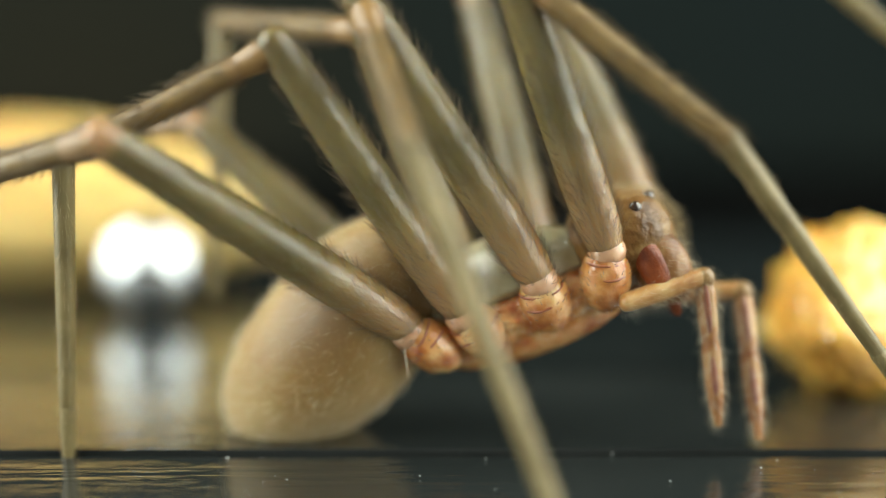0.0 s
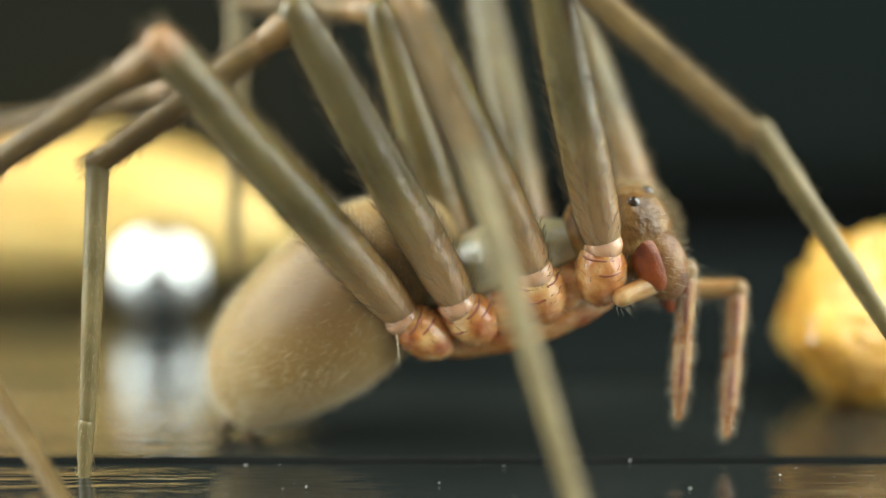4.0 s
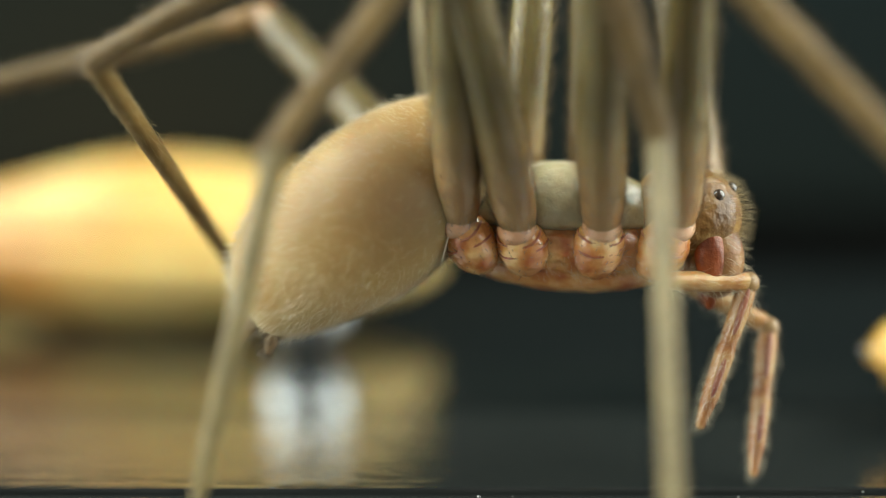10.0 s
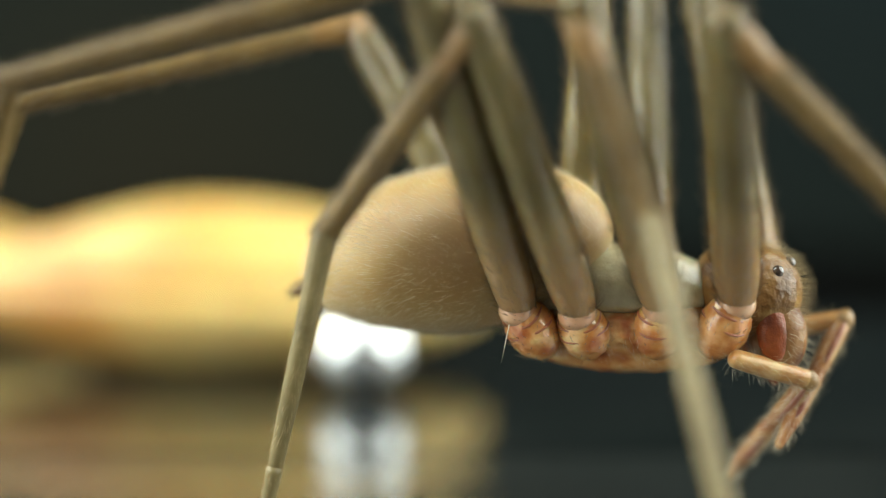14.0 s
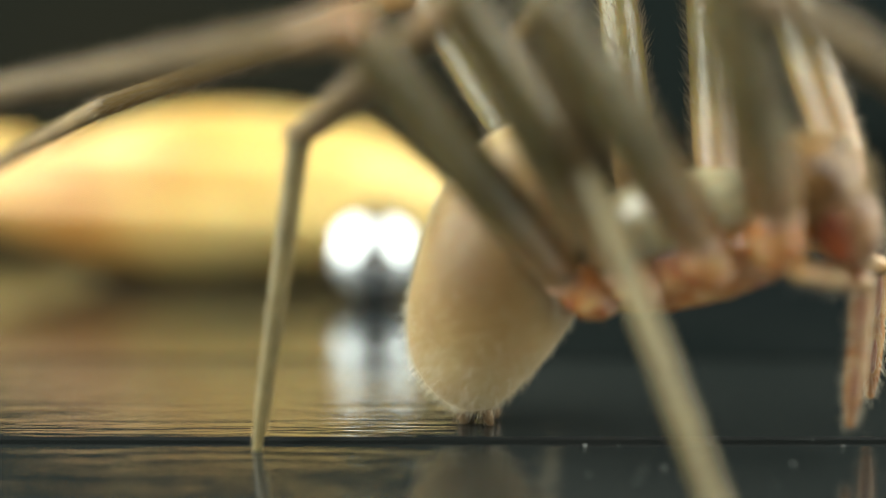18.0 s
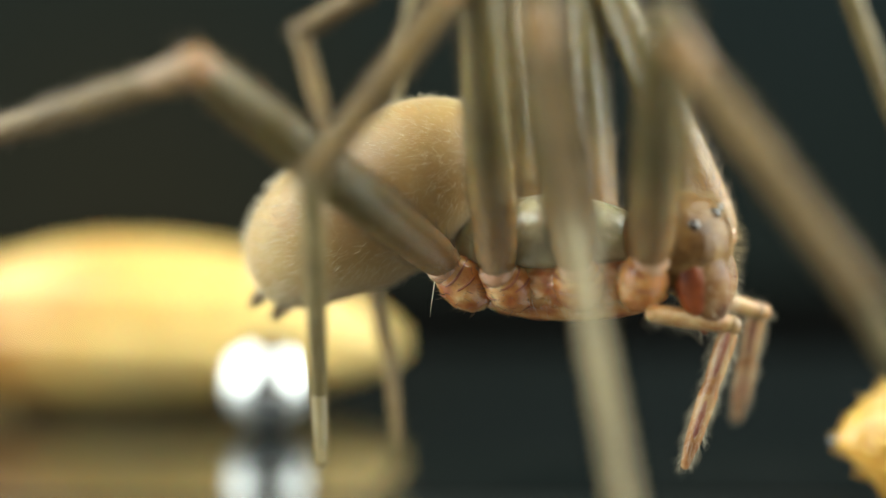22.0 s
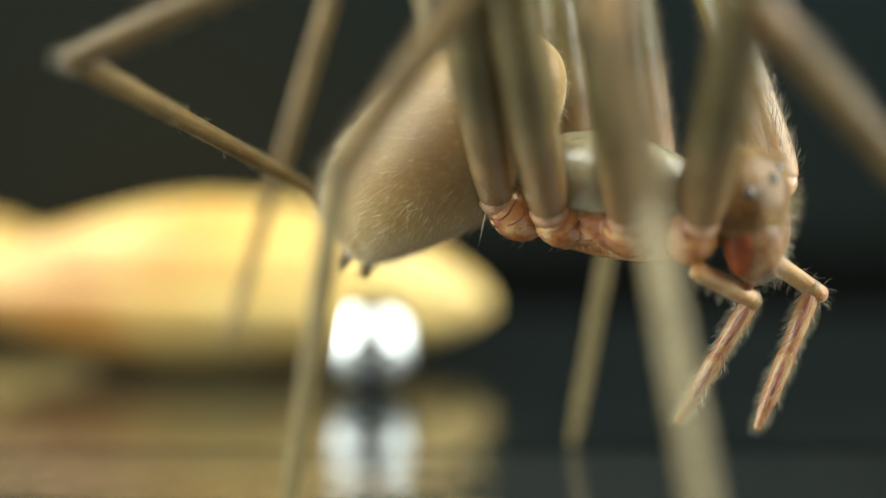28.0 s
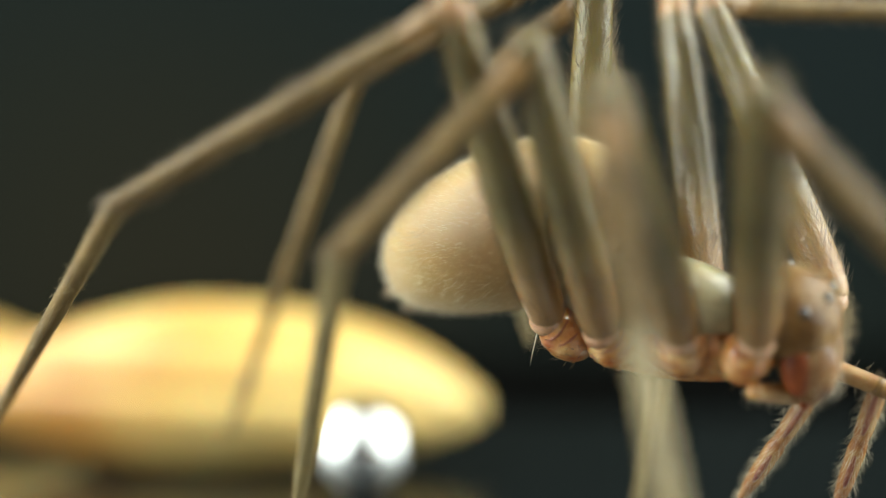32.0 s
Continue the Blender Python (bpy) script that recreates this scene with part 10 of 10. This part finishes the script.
    walk(moving["L1metatarsus"], [
        (0, limb(5.43, 3.33, 4.66, 64.8, -9.63)), (3, limb(5.47, 3.32, 4.63, 65.35, -9.61)), (3.5, limb(5.69, 3.01, 4.72, 62.24, -2.12)),
        (4.5, limb(5.79, 2.7, 5.24, 48.36, 0.18)), (5.5, limb(5.58, 2.34, 5.67, 34.46, 2.48)), (6, limb(5.47, 1.77, 6.02, 32.21, 5.06)),
        (7, limb(4.8, 1.99, 5.96, 34.75, 6)), (8, limb(4.99, 2.23, 6.02, 35.37, 6.69)), (9, limb(5.3, 2.51, 5.97, 37.3, 7.22)),
        (10, limb(5.21, 2.82, 5.73, 38.09, 7)), (11, limb(5.59, 3.01, 5.47, 42.75, 7.82)), (12, limb(5.58, 2.83, 5.55, 43, 7.34)),
        (13, limb(5.41, 2.46, 5.74, 45.64, 9.12)), (13.5, limb(4.82, 2.6, 5.61, 46.14, 17.07)), (14.5, limb(4.9, 2.03, 5.43, 46.28, 23.48)),
        (15.5, limb(4.93, 1.42, 5.08, 46.43, 29.89)), (16, limb(4.51, 1.55, 5.02, 46, 32.9)), (16.5, limb(3.95, 2.75, 4.34, 54.33, 32.8)),
        (17, limb(3.41, 3.87, 3.37, 62.59, 32.15)), (17.5, limb(3.93, 4.27, 2.69, 69.5, 32.59)), (18, limb(4.35, 4.53, 1.92, 76.45, 32.66)),
        (19, limb(4.42, 5.04, 2.54, 64.45, 21.35)), (20, limb(4.1, 5.35, 3.49, 69.49, 20.73)), (21, limb(3.82, 5.31, 3.91, 75.5, 17.49)),
        (22, limb(3.42, 4.77, 4.37, 72.03, 15)), (22.5, limb(3.2, 3.94, 4.66, 74.16, 16.03)), (23, limb(3.05, 3.01, 4.65, 76.3, 17.05)),
        (24, limb(3.08, 3.47, 4.26, 80.71, 27.97)), (24.5, limb(3.26, 3.06, 4.32, 78.78, 30.64)), (25.17, limb(3.04, 4.06, 4.03, 73.5, 27.67)),
        (25.83, limb(2.92, 4.95, 3.39, 68.51, 24.5)), (26.5, limb(2.94, 5.65, 2.45, 63.77, 21.18)), (27, limb(3.01, 5.52, 2.64, 62.02, 23.02)),
        (28, limb(2.93, 5.61, 2.3, 61.26, 21.37)), (29, limb(3.3, 5.98, 2.96, 63.2, 24.62)), (30, limb(2.94, 6.2, 3.22, 58.84, 25.01)),
        (31, limb(2.99, 6.17, 3.69, 54.46, 28.1)), (31.6, limb(2.89, 6.34, 3.21, 56.78, 21.47)), (32, limb(2.71, 5.81, 3.48, 62.65, 19.52)),
    ])
    walk(moving["L1tarsus"], [
        (0, limb(7.07, 2.67, 1.18, 64.8, -9.63)), (3, limb(7.07, 2.67, 1.14, 65.35, -9.61)), (3.5, limb(7.5, 2.86, 1.27, 62.24, -2.12)),
        (4.5, limb(8.39, 2.71, 2.32, 48.36, 0.18)), (5.5, limb(8.8, 2.51, 3.47, 34.46, 2.48)), (6, limb(8.76, 2.11, 3.95, 32.21, 5.06)),
        (7, limb(7.98, 2.4, 3.75, 34.75, 6)), (8, limb(8.15, 2.69, 3.78, 35.37, 6.69)), (9, limb(8.37, 3, 3.62, 37.3, 7.22)),
        (10, limb(8.26, 3.3, 3.34, 38.09, 7)), (11, limb(8.42, 3.54, 2.85, 42.75, 7.82)), (12, limb(8.41, 3.32, 2.92, 43, 7.34)),
        (13, limb(8.1, 3.08, 2.99, 45.64, 9.12)), (13.5, limb(7.41, 3.74, 2.92, 46.14, 17.07)), (14.5, limb(7.37, 3.58, 2.84, 46.28, 23.48)),
        (15.5, limb(7.26, 3.37, 2.63, 46.43, 29.89)), (16, limb(6.78, 3.67, 2.66, 46, 32.9)), (16.5, limb(5.86, 4.86, 1.67, 54.33, 32.8)),
        (17, limb(4.93, 5.95, 0.44, 62.59, 32.15)), (17.5, limb(5.08, 6.37, -0.39, 69.5, 32.59)), (18, limb(5.12, 6.63, -1.27, 76.45, 32.66)),
        (19, limb(5.98, 6.46, -0.74, 64.45, 21.35)), (20, limb(5.38, 6.74, 0.07, 69.49, 20.73)), (21, limb(4.76, 6.49, 0.31, 75.5, 17.49)),
        (22, limb(4.59, 5.78, 0.79, 72.03, 15)), (22.5, limb(4.23, 5.02, 1.05, 74.16, 16.03)), (23, limb(3.93, 4.15, 1.02, 76.3, 17.05)),
        (24, limb(3.63, 5.3, 0.86, 80.71, 27.97)), (24.5, limb(3.91, 5.05, 1.03, 78.78, 30.64)), (25.17, limb(4.02, 5.87, 0.72, 73.5, 27.67)),
        (25.83, limb(4.22, 6.57, 0.09, 68.51, 24.5)), (26.5, limb(4.54, 7.06, -0.81, 63.77, 21.18)), (27, limb(4.69, 7.05, -0.53, 62.02, 23.02)),
        (28, limb(4.68, 7.04, -0.88, 61.26, 21.37)), (29, limb(4.9, 7.6, -0.21, 63.2, 24.62)), (30, limb(4.77, 7.85, 0.19, 58.84, 25.01)),
        (31, limb(4.99, 8, 0.89, 54.46, 28.1)), (31.6, limb(4.88, 7.77, 0.18, 56.78, 21.47)), (32, limb(4.4, 7.11, 0.22, 62.65, 19.52)),
    ])
    walk(moving["Rpalp_femur"], [
        (0, limb(1.23, -0.72, -0.32, 3.01, 16.58)), (3, limb(1.23, -0.72, -0.32, 3.36, 17.24)), (3.5, limb(1.23, -0.72, -0.32, -1.58, 32.34)),
        (4.5, limb(1.23, -0.72, -0.32, -3.15, 25.64)), (5.5, limb(1.23, -0.72, -0.32, -4.55, 18.93)), (6, limb(1.23, -0.72, -0.32, -4.33, 21.23)),
        (7, limb(1.23, -0.72, -0.32, -1.79, 19.29)), (8, limb(1.23, -0.72, -0.32, -2.3, 18.2)), (9, limb(1.23, -0.72, -0.32, -3.31, 17.76)),
        (10, limb(1.23, -0.72, -0.32, 1.17, 17.51)), (11, limb(1.23, -0.72, -0.32, 1.71, 24.23)), (11.5, limb(1.23, -0.72, -0.32, -6.94, 22.68)),
        (12, limb(1.23, -0.72, -0.32, -15.38, 20.67)), (12.5, limb(1.23, -0.72, -0.32, -4.9, 17.87)), (13, limb(1.23, -0.72, -0.32, 5.23, 14.52)),
        (13.25, limb(1.23, -0.72, -0.32, 14.56, 15.65)), (13.5, limb(1.23, -0.72, -0.32, 23.99, 16.38)), (14.5, limb(1.23, -0.72, -0.32, 7.1, 18.9)),
        (15.5, limb(1.23, -0.72, -0.32, -10.14, 19.87)), (16, limb(1.23, -0.72, -0.32, -12.55, 17.28)), (16.33, limb(1.23, -0.72, -0.32, 0.52, 26.6)),
        (16.67, limb(1.23, -0.72, -0.32, 15.71, 34.52)), (17, limb(1.23, -0.72, -0.32, 33.58, 40.23)), (18, limb(1.23, -0.72, -0.32, 43.22, 43.32)),
        (19, limb(1.23, -0.72, -0.32, 31.36, 31.67)), (20, limb(1.23, -0.72, -0.32, 28.44, 27.66)), (21, limb(1.23, -0.72, -0.32, 30.15, 37.25)),
        (22, limb(1.23, -0.72, -0.32, 18.14, 28.03)), (22.5, limb(1.23, -0.72, -0.32, 29.14, 29.6)), (23, limb(1.23, -0.72, -0.32, 40.38, 30.24)),
        (24, limb(1.23, -0.72, -0.32, 39.67, 20.23)), (24.5, limb(1.23, -0.72, -0.32, 38.18, 36.66)), (25.5, limb(1.23, -0.72, -0.32, 40.53, 27.54)),
        (26.5, limb(1.23, -0.72, -0.32, 42.51, 18.39)), (26.75, limb(1.23, -0.72, -0.32, 45.15, 29)), (27, limb(1.23, -0.72, -0.32, 48.39, 39.55)),
        (28, limb(1.23, -0.72, -0.32, 48.12, 35.72)), (29, limb(1.23, -0.72, -0.32, 47.89, 38.27)), (30, limb(1.23, -0.72, -0.32, 51.43, 37.03)),
        (31, limb(1.23, -0.72, -0.32, 49.62, 34.54)), (31.3, limb(1.23, -0.72, -0.32, 39.84, 26.56)), (31.6, limb(1.23, -0.72, -0.32, 31.39, 18.01)),
        (31.8, limb(1.23, -0.72, -0.32, 32.27, 33.3)), (32, limb(1.23, -0.72, -0.32, 33.55, 48.58)),
    ])
    walk(moving["Rpalp_tip"], [
        (0, limb(2.34, -0.39, -0.38, 104.51, 8.61)), (3, limb(2.33, -0.38, -0.39, 104.99, 8.68)), (3.5, limb(2.21, -0.1, -0.3, 110.14, 7.16)),
        (4.5, limb(2.27, -0.22, -0.27, 111.61, -2.46)), (5.5, limb(2.32, -0.35, -0.24, 113.09, -12.07)), (6, limb(2.3, -0.3, -0.24, 111.66, -8.36)),
        (7, limb(2.32, -0.34, -0.29, 109.58, -4.11)), (8, limb(2.33, -0.36, -0.28, 107.46, -3.61)), (9, limb(2.33, -0.37, -0.26, 107.34, -4.39)),
        (10, limb(2.33, -0.37, -0.34, 105.79, -4.72)), (11, limb(2.28, -0.25, -0.35, 108.08, -11.21)), (11.5, limb(2.29, -0.28, -0.19, 108.1, 6.45)),
        (12, limb(2.27, -0.31, -0.04, 108.12, 24.1)), (12.5, limb(2.33, -0.37, -0.23, 111.25, 20.69)), (13, limb(2.34, -0.43, -0.42, 114.23, 17.23)),
        (13.25, limb(2.31, -0.41, -0.6, 117.6, 22.29)), (13.5, limb(2.24, -0.4, -0.77, 121.21, 27.27)),
        (14.5, limb(2.31, -0.35, -0.46, 115.67, 27.86)), (15.5, limb(2.3, -0.33, -0.13, 110.07, 28.23)),
        (16, limb(2.31, -0.38, -0.08, 110.58, 28.38)), (16.33, limb(2.26, -0.21, -0.33, 110.5, 26.41)),
        (16.67, limb(2.15, -0.07, -0.58, 110.42, 24.43)), (17, limb(1.97, 0.02, -0.81, 110.34, 22.46)), (18, limb(1.84, 0.07, -0.9, 110.46, 6.36)),
        (19, limb(2.07, -0.12, -0.83, 111.59, 5.63)), (20, limb(2.13, -0.19, -0.81, 107.83, 3.09)), (21, limb(2.03, -0.02, -0.78, 103.3, -6.11)),
        (22, limb(2.2, -0.18, -0.64, 108.97, -10.5)), (22.5, limb(2.11, -0.15, -0.81, 107.37, 2.6)), (23, limb(1.99, -0.14, -0.97, 105.75, 15.69)),
        (24, limb(2.07, -0.32, -1.01, 119.15, 11.4)), (24.5, limb(1.96, -0.03, -0.89, 120.61, 10.81)),
        (25.5, limb(2.01, -0.19, -0.98, 116.71, -0.28)), (26.5, limb(2.04, -0.36, -1.06, 112.81, -11.38)),
        (26.75, limb(1.94, -0.16, -1.04, 113.77, -15.33)), (27, limb(1.82, 0.01, -0.99, 114.78, -19.27)),
        (28, limb(1.86, -0.05, -1.02, 113.87, -19.67)), (29, limb(1.84, -0.01, -0.99, 109.16, -15.18)), (30, limb(1.81, -0.03, -1.04, 102.29, -14)),
        (31, limb(1.85, -0.07, -1.04, 101.8, -4.07)), (31.3, limb(2.02, -0.21, -0.98, 104.67, -2.33)),
        (31.6, limb(2.17, -0.36, -0.89, 107.53, -0.59)), (31.8, limb(2.05, -0.09, -0.84, 111.61, -0.86)),
        (32, limb(1.87, 0.14, -0.74, 115.68, -1.12)),
    ])
    walk(moving["Lpalp_femur"], [
        (0, limb(1.23, 0.72, -0.32, 17.25, -6.77)), (3, limb(1.23, 0.72, -0.32, 17.68, -6.79)), (3.5, limb(1.23, 0.72, -0.32, 17.25, -6.09)),
        (5.5, limb(1.23, 0.72, -0.32, 13.96, -10.18)), (6, limb(1.23, 0.72, -0.32, 13.72, -11.49)), (7, limb(1.23, 0.72, -0.32, 16.67, -14.47)),
        (8, limb(1.23, 0.72, -0.32, 15.23, -14.1)), (9, limb(1.23, 0.72, -0.32, 15.54, -13.77)), (10, limb(1.23, 0.72, -0.32, 25.24, -14.23)),
        (11, limb(1.23, 0.72, -0.32, 25.53, -13.57)), (12, limb(1.23, 0.72, -0.32, 19.48, -15.12)), (12.5, limb(1.23, 0.72, -0.32, 20.32, -15.84)),
        (13, limb(1.23, 0.72, -0.32, 21.18, -16.55)), (13.12, limb(1.23, 0.72, -0.32, 12.64, -15.76)),
        (13.25, limb(1.23, 0.72, -0.32, 4.28, -14.48)), (13.38, limb(1.23, 0.72, -0.32, -3.92, -12.83)),
        (13.5, limb(1.23, 0.72, -0.32, -12.49, -10.95)), (13.9, limb(1.23, 0.72, -0.32, -12.94, -11.05)),
        (14.3, limb(1.23, 0.72, -0.32, -13.81, -11.2)), (14.7, limb(1.23, 0.72, -0.32, -14.29, -11.3)),
        (15.1, limb(1.23, 0.72, -0.32, -14.87, -11.47)), (15.5, limb(1.23, 0.72, -0.32, -15.71, -11.56)),
        (16, limb(1.23, 0.72, -0.32, -14.71, -12.28)), (16.33, limb(1.23, 0.72, -0.32, -8.32, 0)), (16.67, limb(1.23, 0.72, -0.32, -1.47, 13.34)),
        (17, limb(1.23, 0.72, -0.32, 6.61, 26.74)), (17.33, limb(1.23, 0.72, -0.32, 19.83, 33.55)), (17.67, limb(1.23, 0.72, -0.32, 34.99, 38.18)),
        (18, limb(1.23, 0.72, -0.32, 51.95, 41.12)), (18.25, limb(1.23, 0.72, -0.32, 37.87, 42.91)), (18.5, limb(1.23, 0.72, -0.32, 24.32, 42.89)),
        (18.75, limb(1.23, 0.72, -0.32, 10.35, 41.11)), (19, limb(1.23, 0.72, -0.32, -2.35, 38.18)), (20, limb(1.23, 0.72, -0.32, 3.39, 40.51)),
        (20.2, limb(1.23, 0.72, -0.32, 5.42, 41.48)), (20.4, limb(1.23, 0.72, -0.32, 7, 42.16)), (20.6, limb(1.23, 0.72, -0.32, 8.56, 42.85)),
        (20.8, limb(1.23, 0.72, -0.32, 10.21, 43.49)), (21, limb(1.23, 0.72, -0.32, 11.92, 44.11)), (22, limb(1.23, 0.72, -0.32, 29.1, 32.24)),
        (23, limb(1.23, 0.72, -0.32, 26.36, 35.81)), (24, limb(1.23, 0.72, -0.32, 30.81, 35.04)), (24.5, limb(1.23, 0.72, -0.32, 25.54, 36.3)),
        (25.17, limb(1.23, 0.72, -0.32, 26.21, 21.47)), (25.83, limb(1.23, 0.72, -0.32, 26.57, 6.65)), (26.5, limb(1.23, 0.72, -0.32, 26.73, -8.16)),
        (27, limb(1.23, 0.72, -0.32, 23.59, -5.9)), (28, limb(1.23, 0.72, -0.32, 26.23, -9.23)), (29, limb(1.23, 0.72, -0.32, 27.24, -9.65)),
        (30, limb(1.23, 0.72, -0.32, 28.58, -11.48)), (30.5, limb(1.23, 0.72, -0.32, 28.25, -11.88)), (31, limb(1.23, 0.72, -0.32, 28.25, -12.24)),
        (31.6, limb(1.23, 0.72, -0.32, 21.87, -10.01)), (32, limb(1.23, 0.72, -0.32, 14.22, -4.43)),
    ])
    walk(moving["Lpalp_tip"], [
        (0, limb(2.84, 0.52, -0.82, 105.67, -10.8)), (3, limb(2.83, 0.52, -0.83, 106.32, -10.76)), (3.5, limb(2.84, 0.54, -0.82, 115.16, -9.62)),
        (5.5, limb(2.96, 0.4, -0.75, 105.52, -14.45)), (6, limb(2.95, 0.36, -0.74, 104.79, -14.57)), (7, limb(2.9, 0.27, -0.82, 103.87, -14.83)),
        (8, limb(2.92, 0.28, -0.78, 101.88, -15.27)), (9, limb(2.92, 0.29, -0.79, 102.27, -15.31)), (10, limb(2.8, 0.28, -1.06, 95.84, -16.12)),
        (11, limb(2.8, 0.3, -1.07, 98.04, -15.75)), (12, limb(2.87, 0.25, -0.9, 97.71, -14.87)), (12.5, limb(2.85, 0.23, -0.92, 92.22, -1.11)),
        (13, limb(2.83, 0.21, -0.94, 86.77, 12.65)), (13.12, limb(2.92, 0.23, -0.7, 99.03, 0.48)), (13.25, limb(2.97, 0.27, -0.45, 111.24, -11.71)),
        (13.38, limb(2.98, 0.32, -0.2, 124.56, -23.33)), (13.5, limb(2.95, 0.38, 0.06, 140.28, -33.63)),
        (13.9, limb(2.93, 0.38, 0.07, 125.87, -24.12)), (14.3, limb(2.9, 0.38, 0.09, 113.58, -13.45)), (14.7, limb(2.88, 0.38, 0.1, 102.36, -2.23)),
        (15.1, limb(2.85, 0.38, 0.11, 91.32, 9.06)), (15.5, limb(2.83, 0.38, 0.13, 79.57, 20.01)), (16, limb(2.83, 0.36, 0.1, 79.81, 23.49)),
        (16.33, limb(2.87, 0.72, -0.08, 85.07, 19.04)), (16.67, limb(2.79, 1.09, -0.28, 90.05, 14.45)), (17, limb(2.61, 1.42, -0.48, 94.83, 9.76)),
        (17.33, limb(2.45, 1.58, -0.76, 99.76, 8.78)), (17.67, limb(2.23, 1.68, -1.02, 104.66, 7.74)), (18, limb(1.95, 1.74, -1.24, 109.54, 6.65)),
        (18.25, limb(2.13, 1.78, -1.02, 113.63, -7.67)), (18.5, limb(2.27, 1.78, -0.79, 118.01, -21.95)),
        (18.75, limb(2.38, 1.74, -0.53, 123.37, -36.09)), (19, limb(2.45, 1.68, -0.27, 131.11, -49.88)),
        (20, limb(2.41, 1.73, -0.39, 127.37, -50.44)), (20.2, limb(2.39, 1.75, -0.43, 116.71, -36.96)),
        (20.4, limb(2.37, 1.76, -0.46, 109.37, -22.83)), (20.6, limb(2.36, 1.78, -0.49, 103.45, -8.43)),
        (20.8, limb(2.34, 1.79, -0.52, 97.96, 6.05)), (21, limb(2.32, 1.8, -0.55, 92.17, 20.48)), (22, limb(2.38, 1.55, -0.96, 102.1, 17.07)),
        (23, limb(2.36, 1.63, -0.88, 96.74, 18.94)), (24, limb(2.32, 1.61, -0.97, 97.14, 19.12)), (24.5, limb(2.36, 1.64, -0.86, 104.9, 15.89)),
        (25.17, limb(2.53, 1.29, -0.96, 105.1, 1.11)), (25.83, limb(2.61, 0.9, -1.01, 105.3, -13.67)), (26.5, limb(2.6, 0.5, -1.01, 105.53, -28.44)),
        (27, limb(2.65, 0.56, -0.94, 113.84, -37.07)), (28, limb(2.61, 0.47, -1, 104.36, -37.2)), (29, limb(2.59, 0.46, -1.02, 102.63, -37.72)),
        (30, limb(2.57, 0.41, -1.05, 91.84, -37.5)), (30.5, limb(2.57, 0.4, -1.04, 89.39, -20.22)), (31, limb(2.57, 0.39, -1.04, 87.44, -2.92)),
        (31.6, limb(2.65, 0.45, -0.89, 85.53, -10.34)), (32, limb(2.73, 0.6, -0.7, 102.11, -3.63)),
    ])
    walk(moving["abdomen"], [
        (0, limb(-1.59, -0, -0.06, 166.33, 8)), (3, limb(-1.59, -0, -0.06, 167.54, 8)), (3.5, limb(-1.59, -0, -0.06, 174.76, 8)),
        (5.5, limb(-1.44, 0, -0.06, 152.76, -17)), (6, limb(-1.44, 0, -0.06, 153.1, -15)), (7, limb(-1.47, 0, -0.05, 154, -13)),
        (8, limb(-1.43, 0, -0.03, 155, -14)), (9, limb(-1.59, 0, -0.06, 156.7, -2.92)), (10, limb(-1.6, 0, -0.04, 153.77, -13.32)),
        (11, limb(-1.6, 0, -0.04, 152.36, 1.59)), (12, limb(-1.6, -0, 0.06, 174.68, -1.26)), (13, limb(-1.6, 0, 0.06, 170.13, 3)),
        (13.5, limb(-1.6, 0, 0.06, 184.91, 1.2)), (15.5, limb(-1.41, 0, 0.14, 182.43, 24)), (16, limb(-1.41, 0, 0.14, 178.75, 24)),
        (17, limb(-1.24, 0.02, 0.13, 142.63, 2.48)), (18, limb(-1.32, -0.01, 0.43, 142.4, 0.13)), (19, limb(-1.7, 0.01, 0.4, 152.14, -3.75)),
        (20, limb(-1.72, 0.01, 0.52, 152.72, -4.59)), (21, limb(-1.72, 0.01, 0.52, 153.97, -3.95)), (22, limb(-1.71, 0.02, 0.53, 163.77, -5.57)),
        (23, limb(-1.78, 0.02, 0.53, 175.37, -32.31)), (24, limb(-1.77, 0.02, 0.53, 178.03, -31.89)),
        (24.5, limb(-1.77, 0.02, 0.53, 180.96, -30.63)), (26.5, limb(-1.39, 0.13, 0.43, 148.69, -35.08)),
        (27, limb(-1.39, 0.13, 0.43, 150.86, -19.14)), (28, limb(-1.39, 0.13, 0.43, 150.45, -16.52)), (29, limb(-1.4, 0.13, 0.43, 147.15, -17.6)),
        (30, limb(-1.43, 0.13, 0.34, 144.4, -17.21)), (31, limb(-1.44, 0.13, 0.34, 141.29, -25.49)), (31.6, limb(-1.75, 0.13, 0.34, 147.42, -5.24)),
        (32, limb(-1.38, 0.14, 0.60, 166.78, 3.53)),
    ])
    walk(crumb, [
        (0, pose(10.91*MM, 2.8*MM, 0, 0, 0, 60)), (3.5, pose(10.90*MM, 2.8*MM, 0, 0, 0, 60)), (4.5, pose(10.83*MM, 2.7*MM, 0, 0, 0, 20)), (5.5, pose(10.71*MM, 2.6*MM, 0, 0, 0, -10)), (6, pose(10.63*MM, 2.6*MM, 0, 0, 0, -10)),
        (7, pose(9.81*MM, 2.5*MM, 0, 0, 0, -8)), (9, pose(9.64*MM, 2.5*MM, 0, 0, 0, -8)), (16, pose(9.37*MM, 2.3*MM, 0)), (20, pose(9.74*MM, 2.2*MM, 0)),
        (27, pose(9.41*MM, 2.2*MM, 0)), (32, pose(9.34*MM, 2.2*MM, 0)),
    ])


motions()
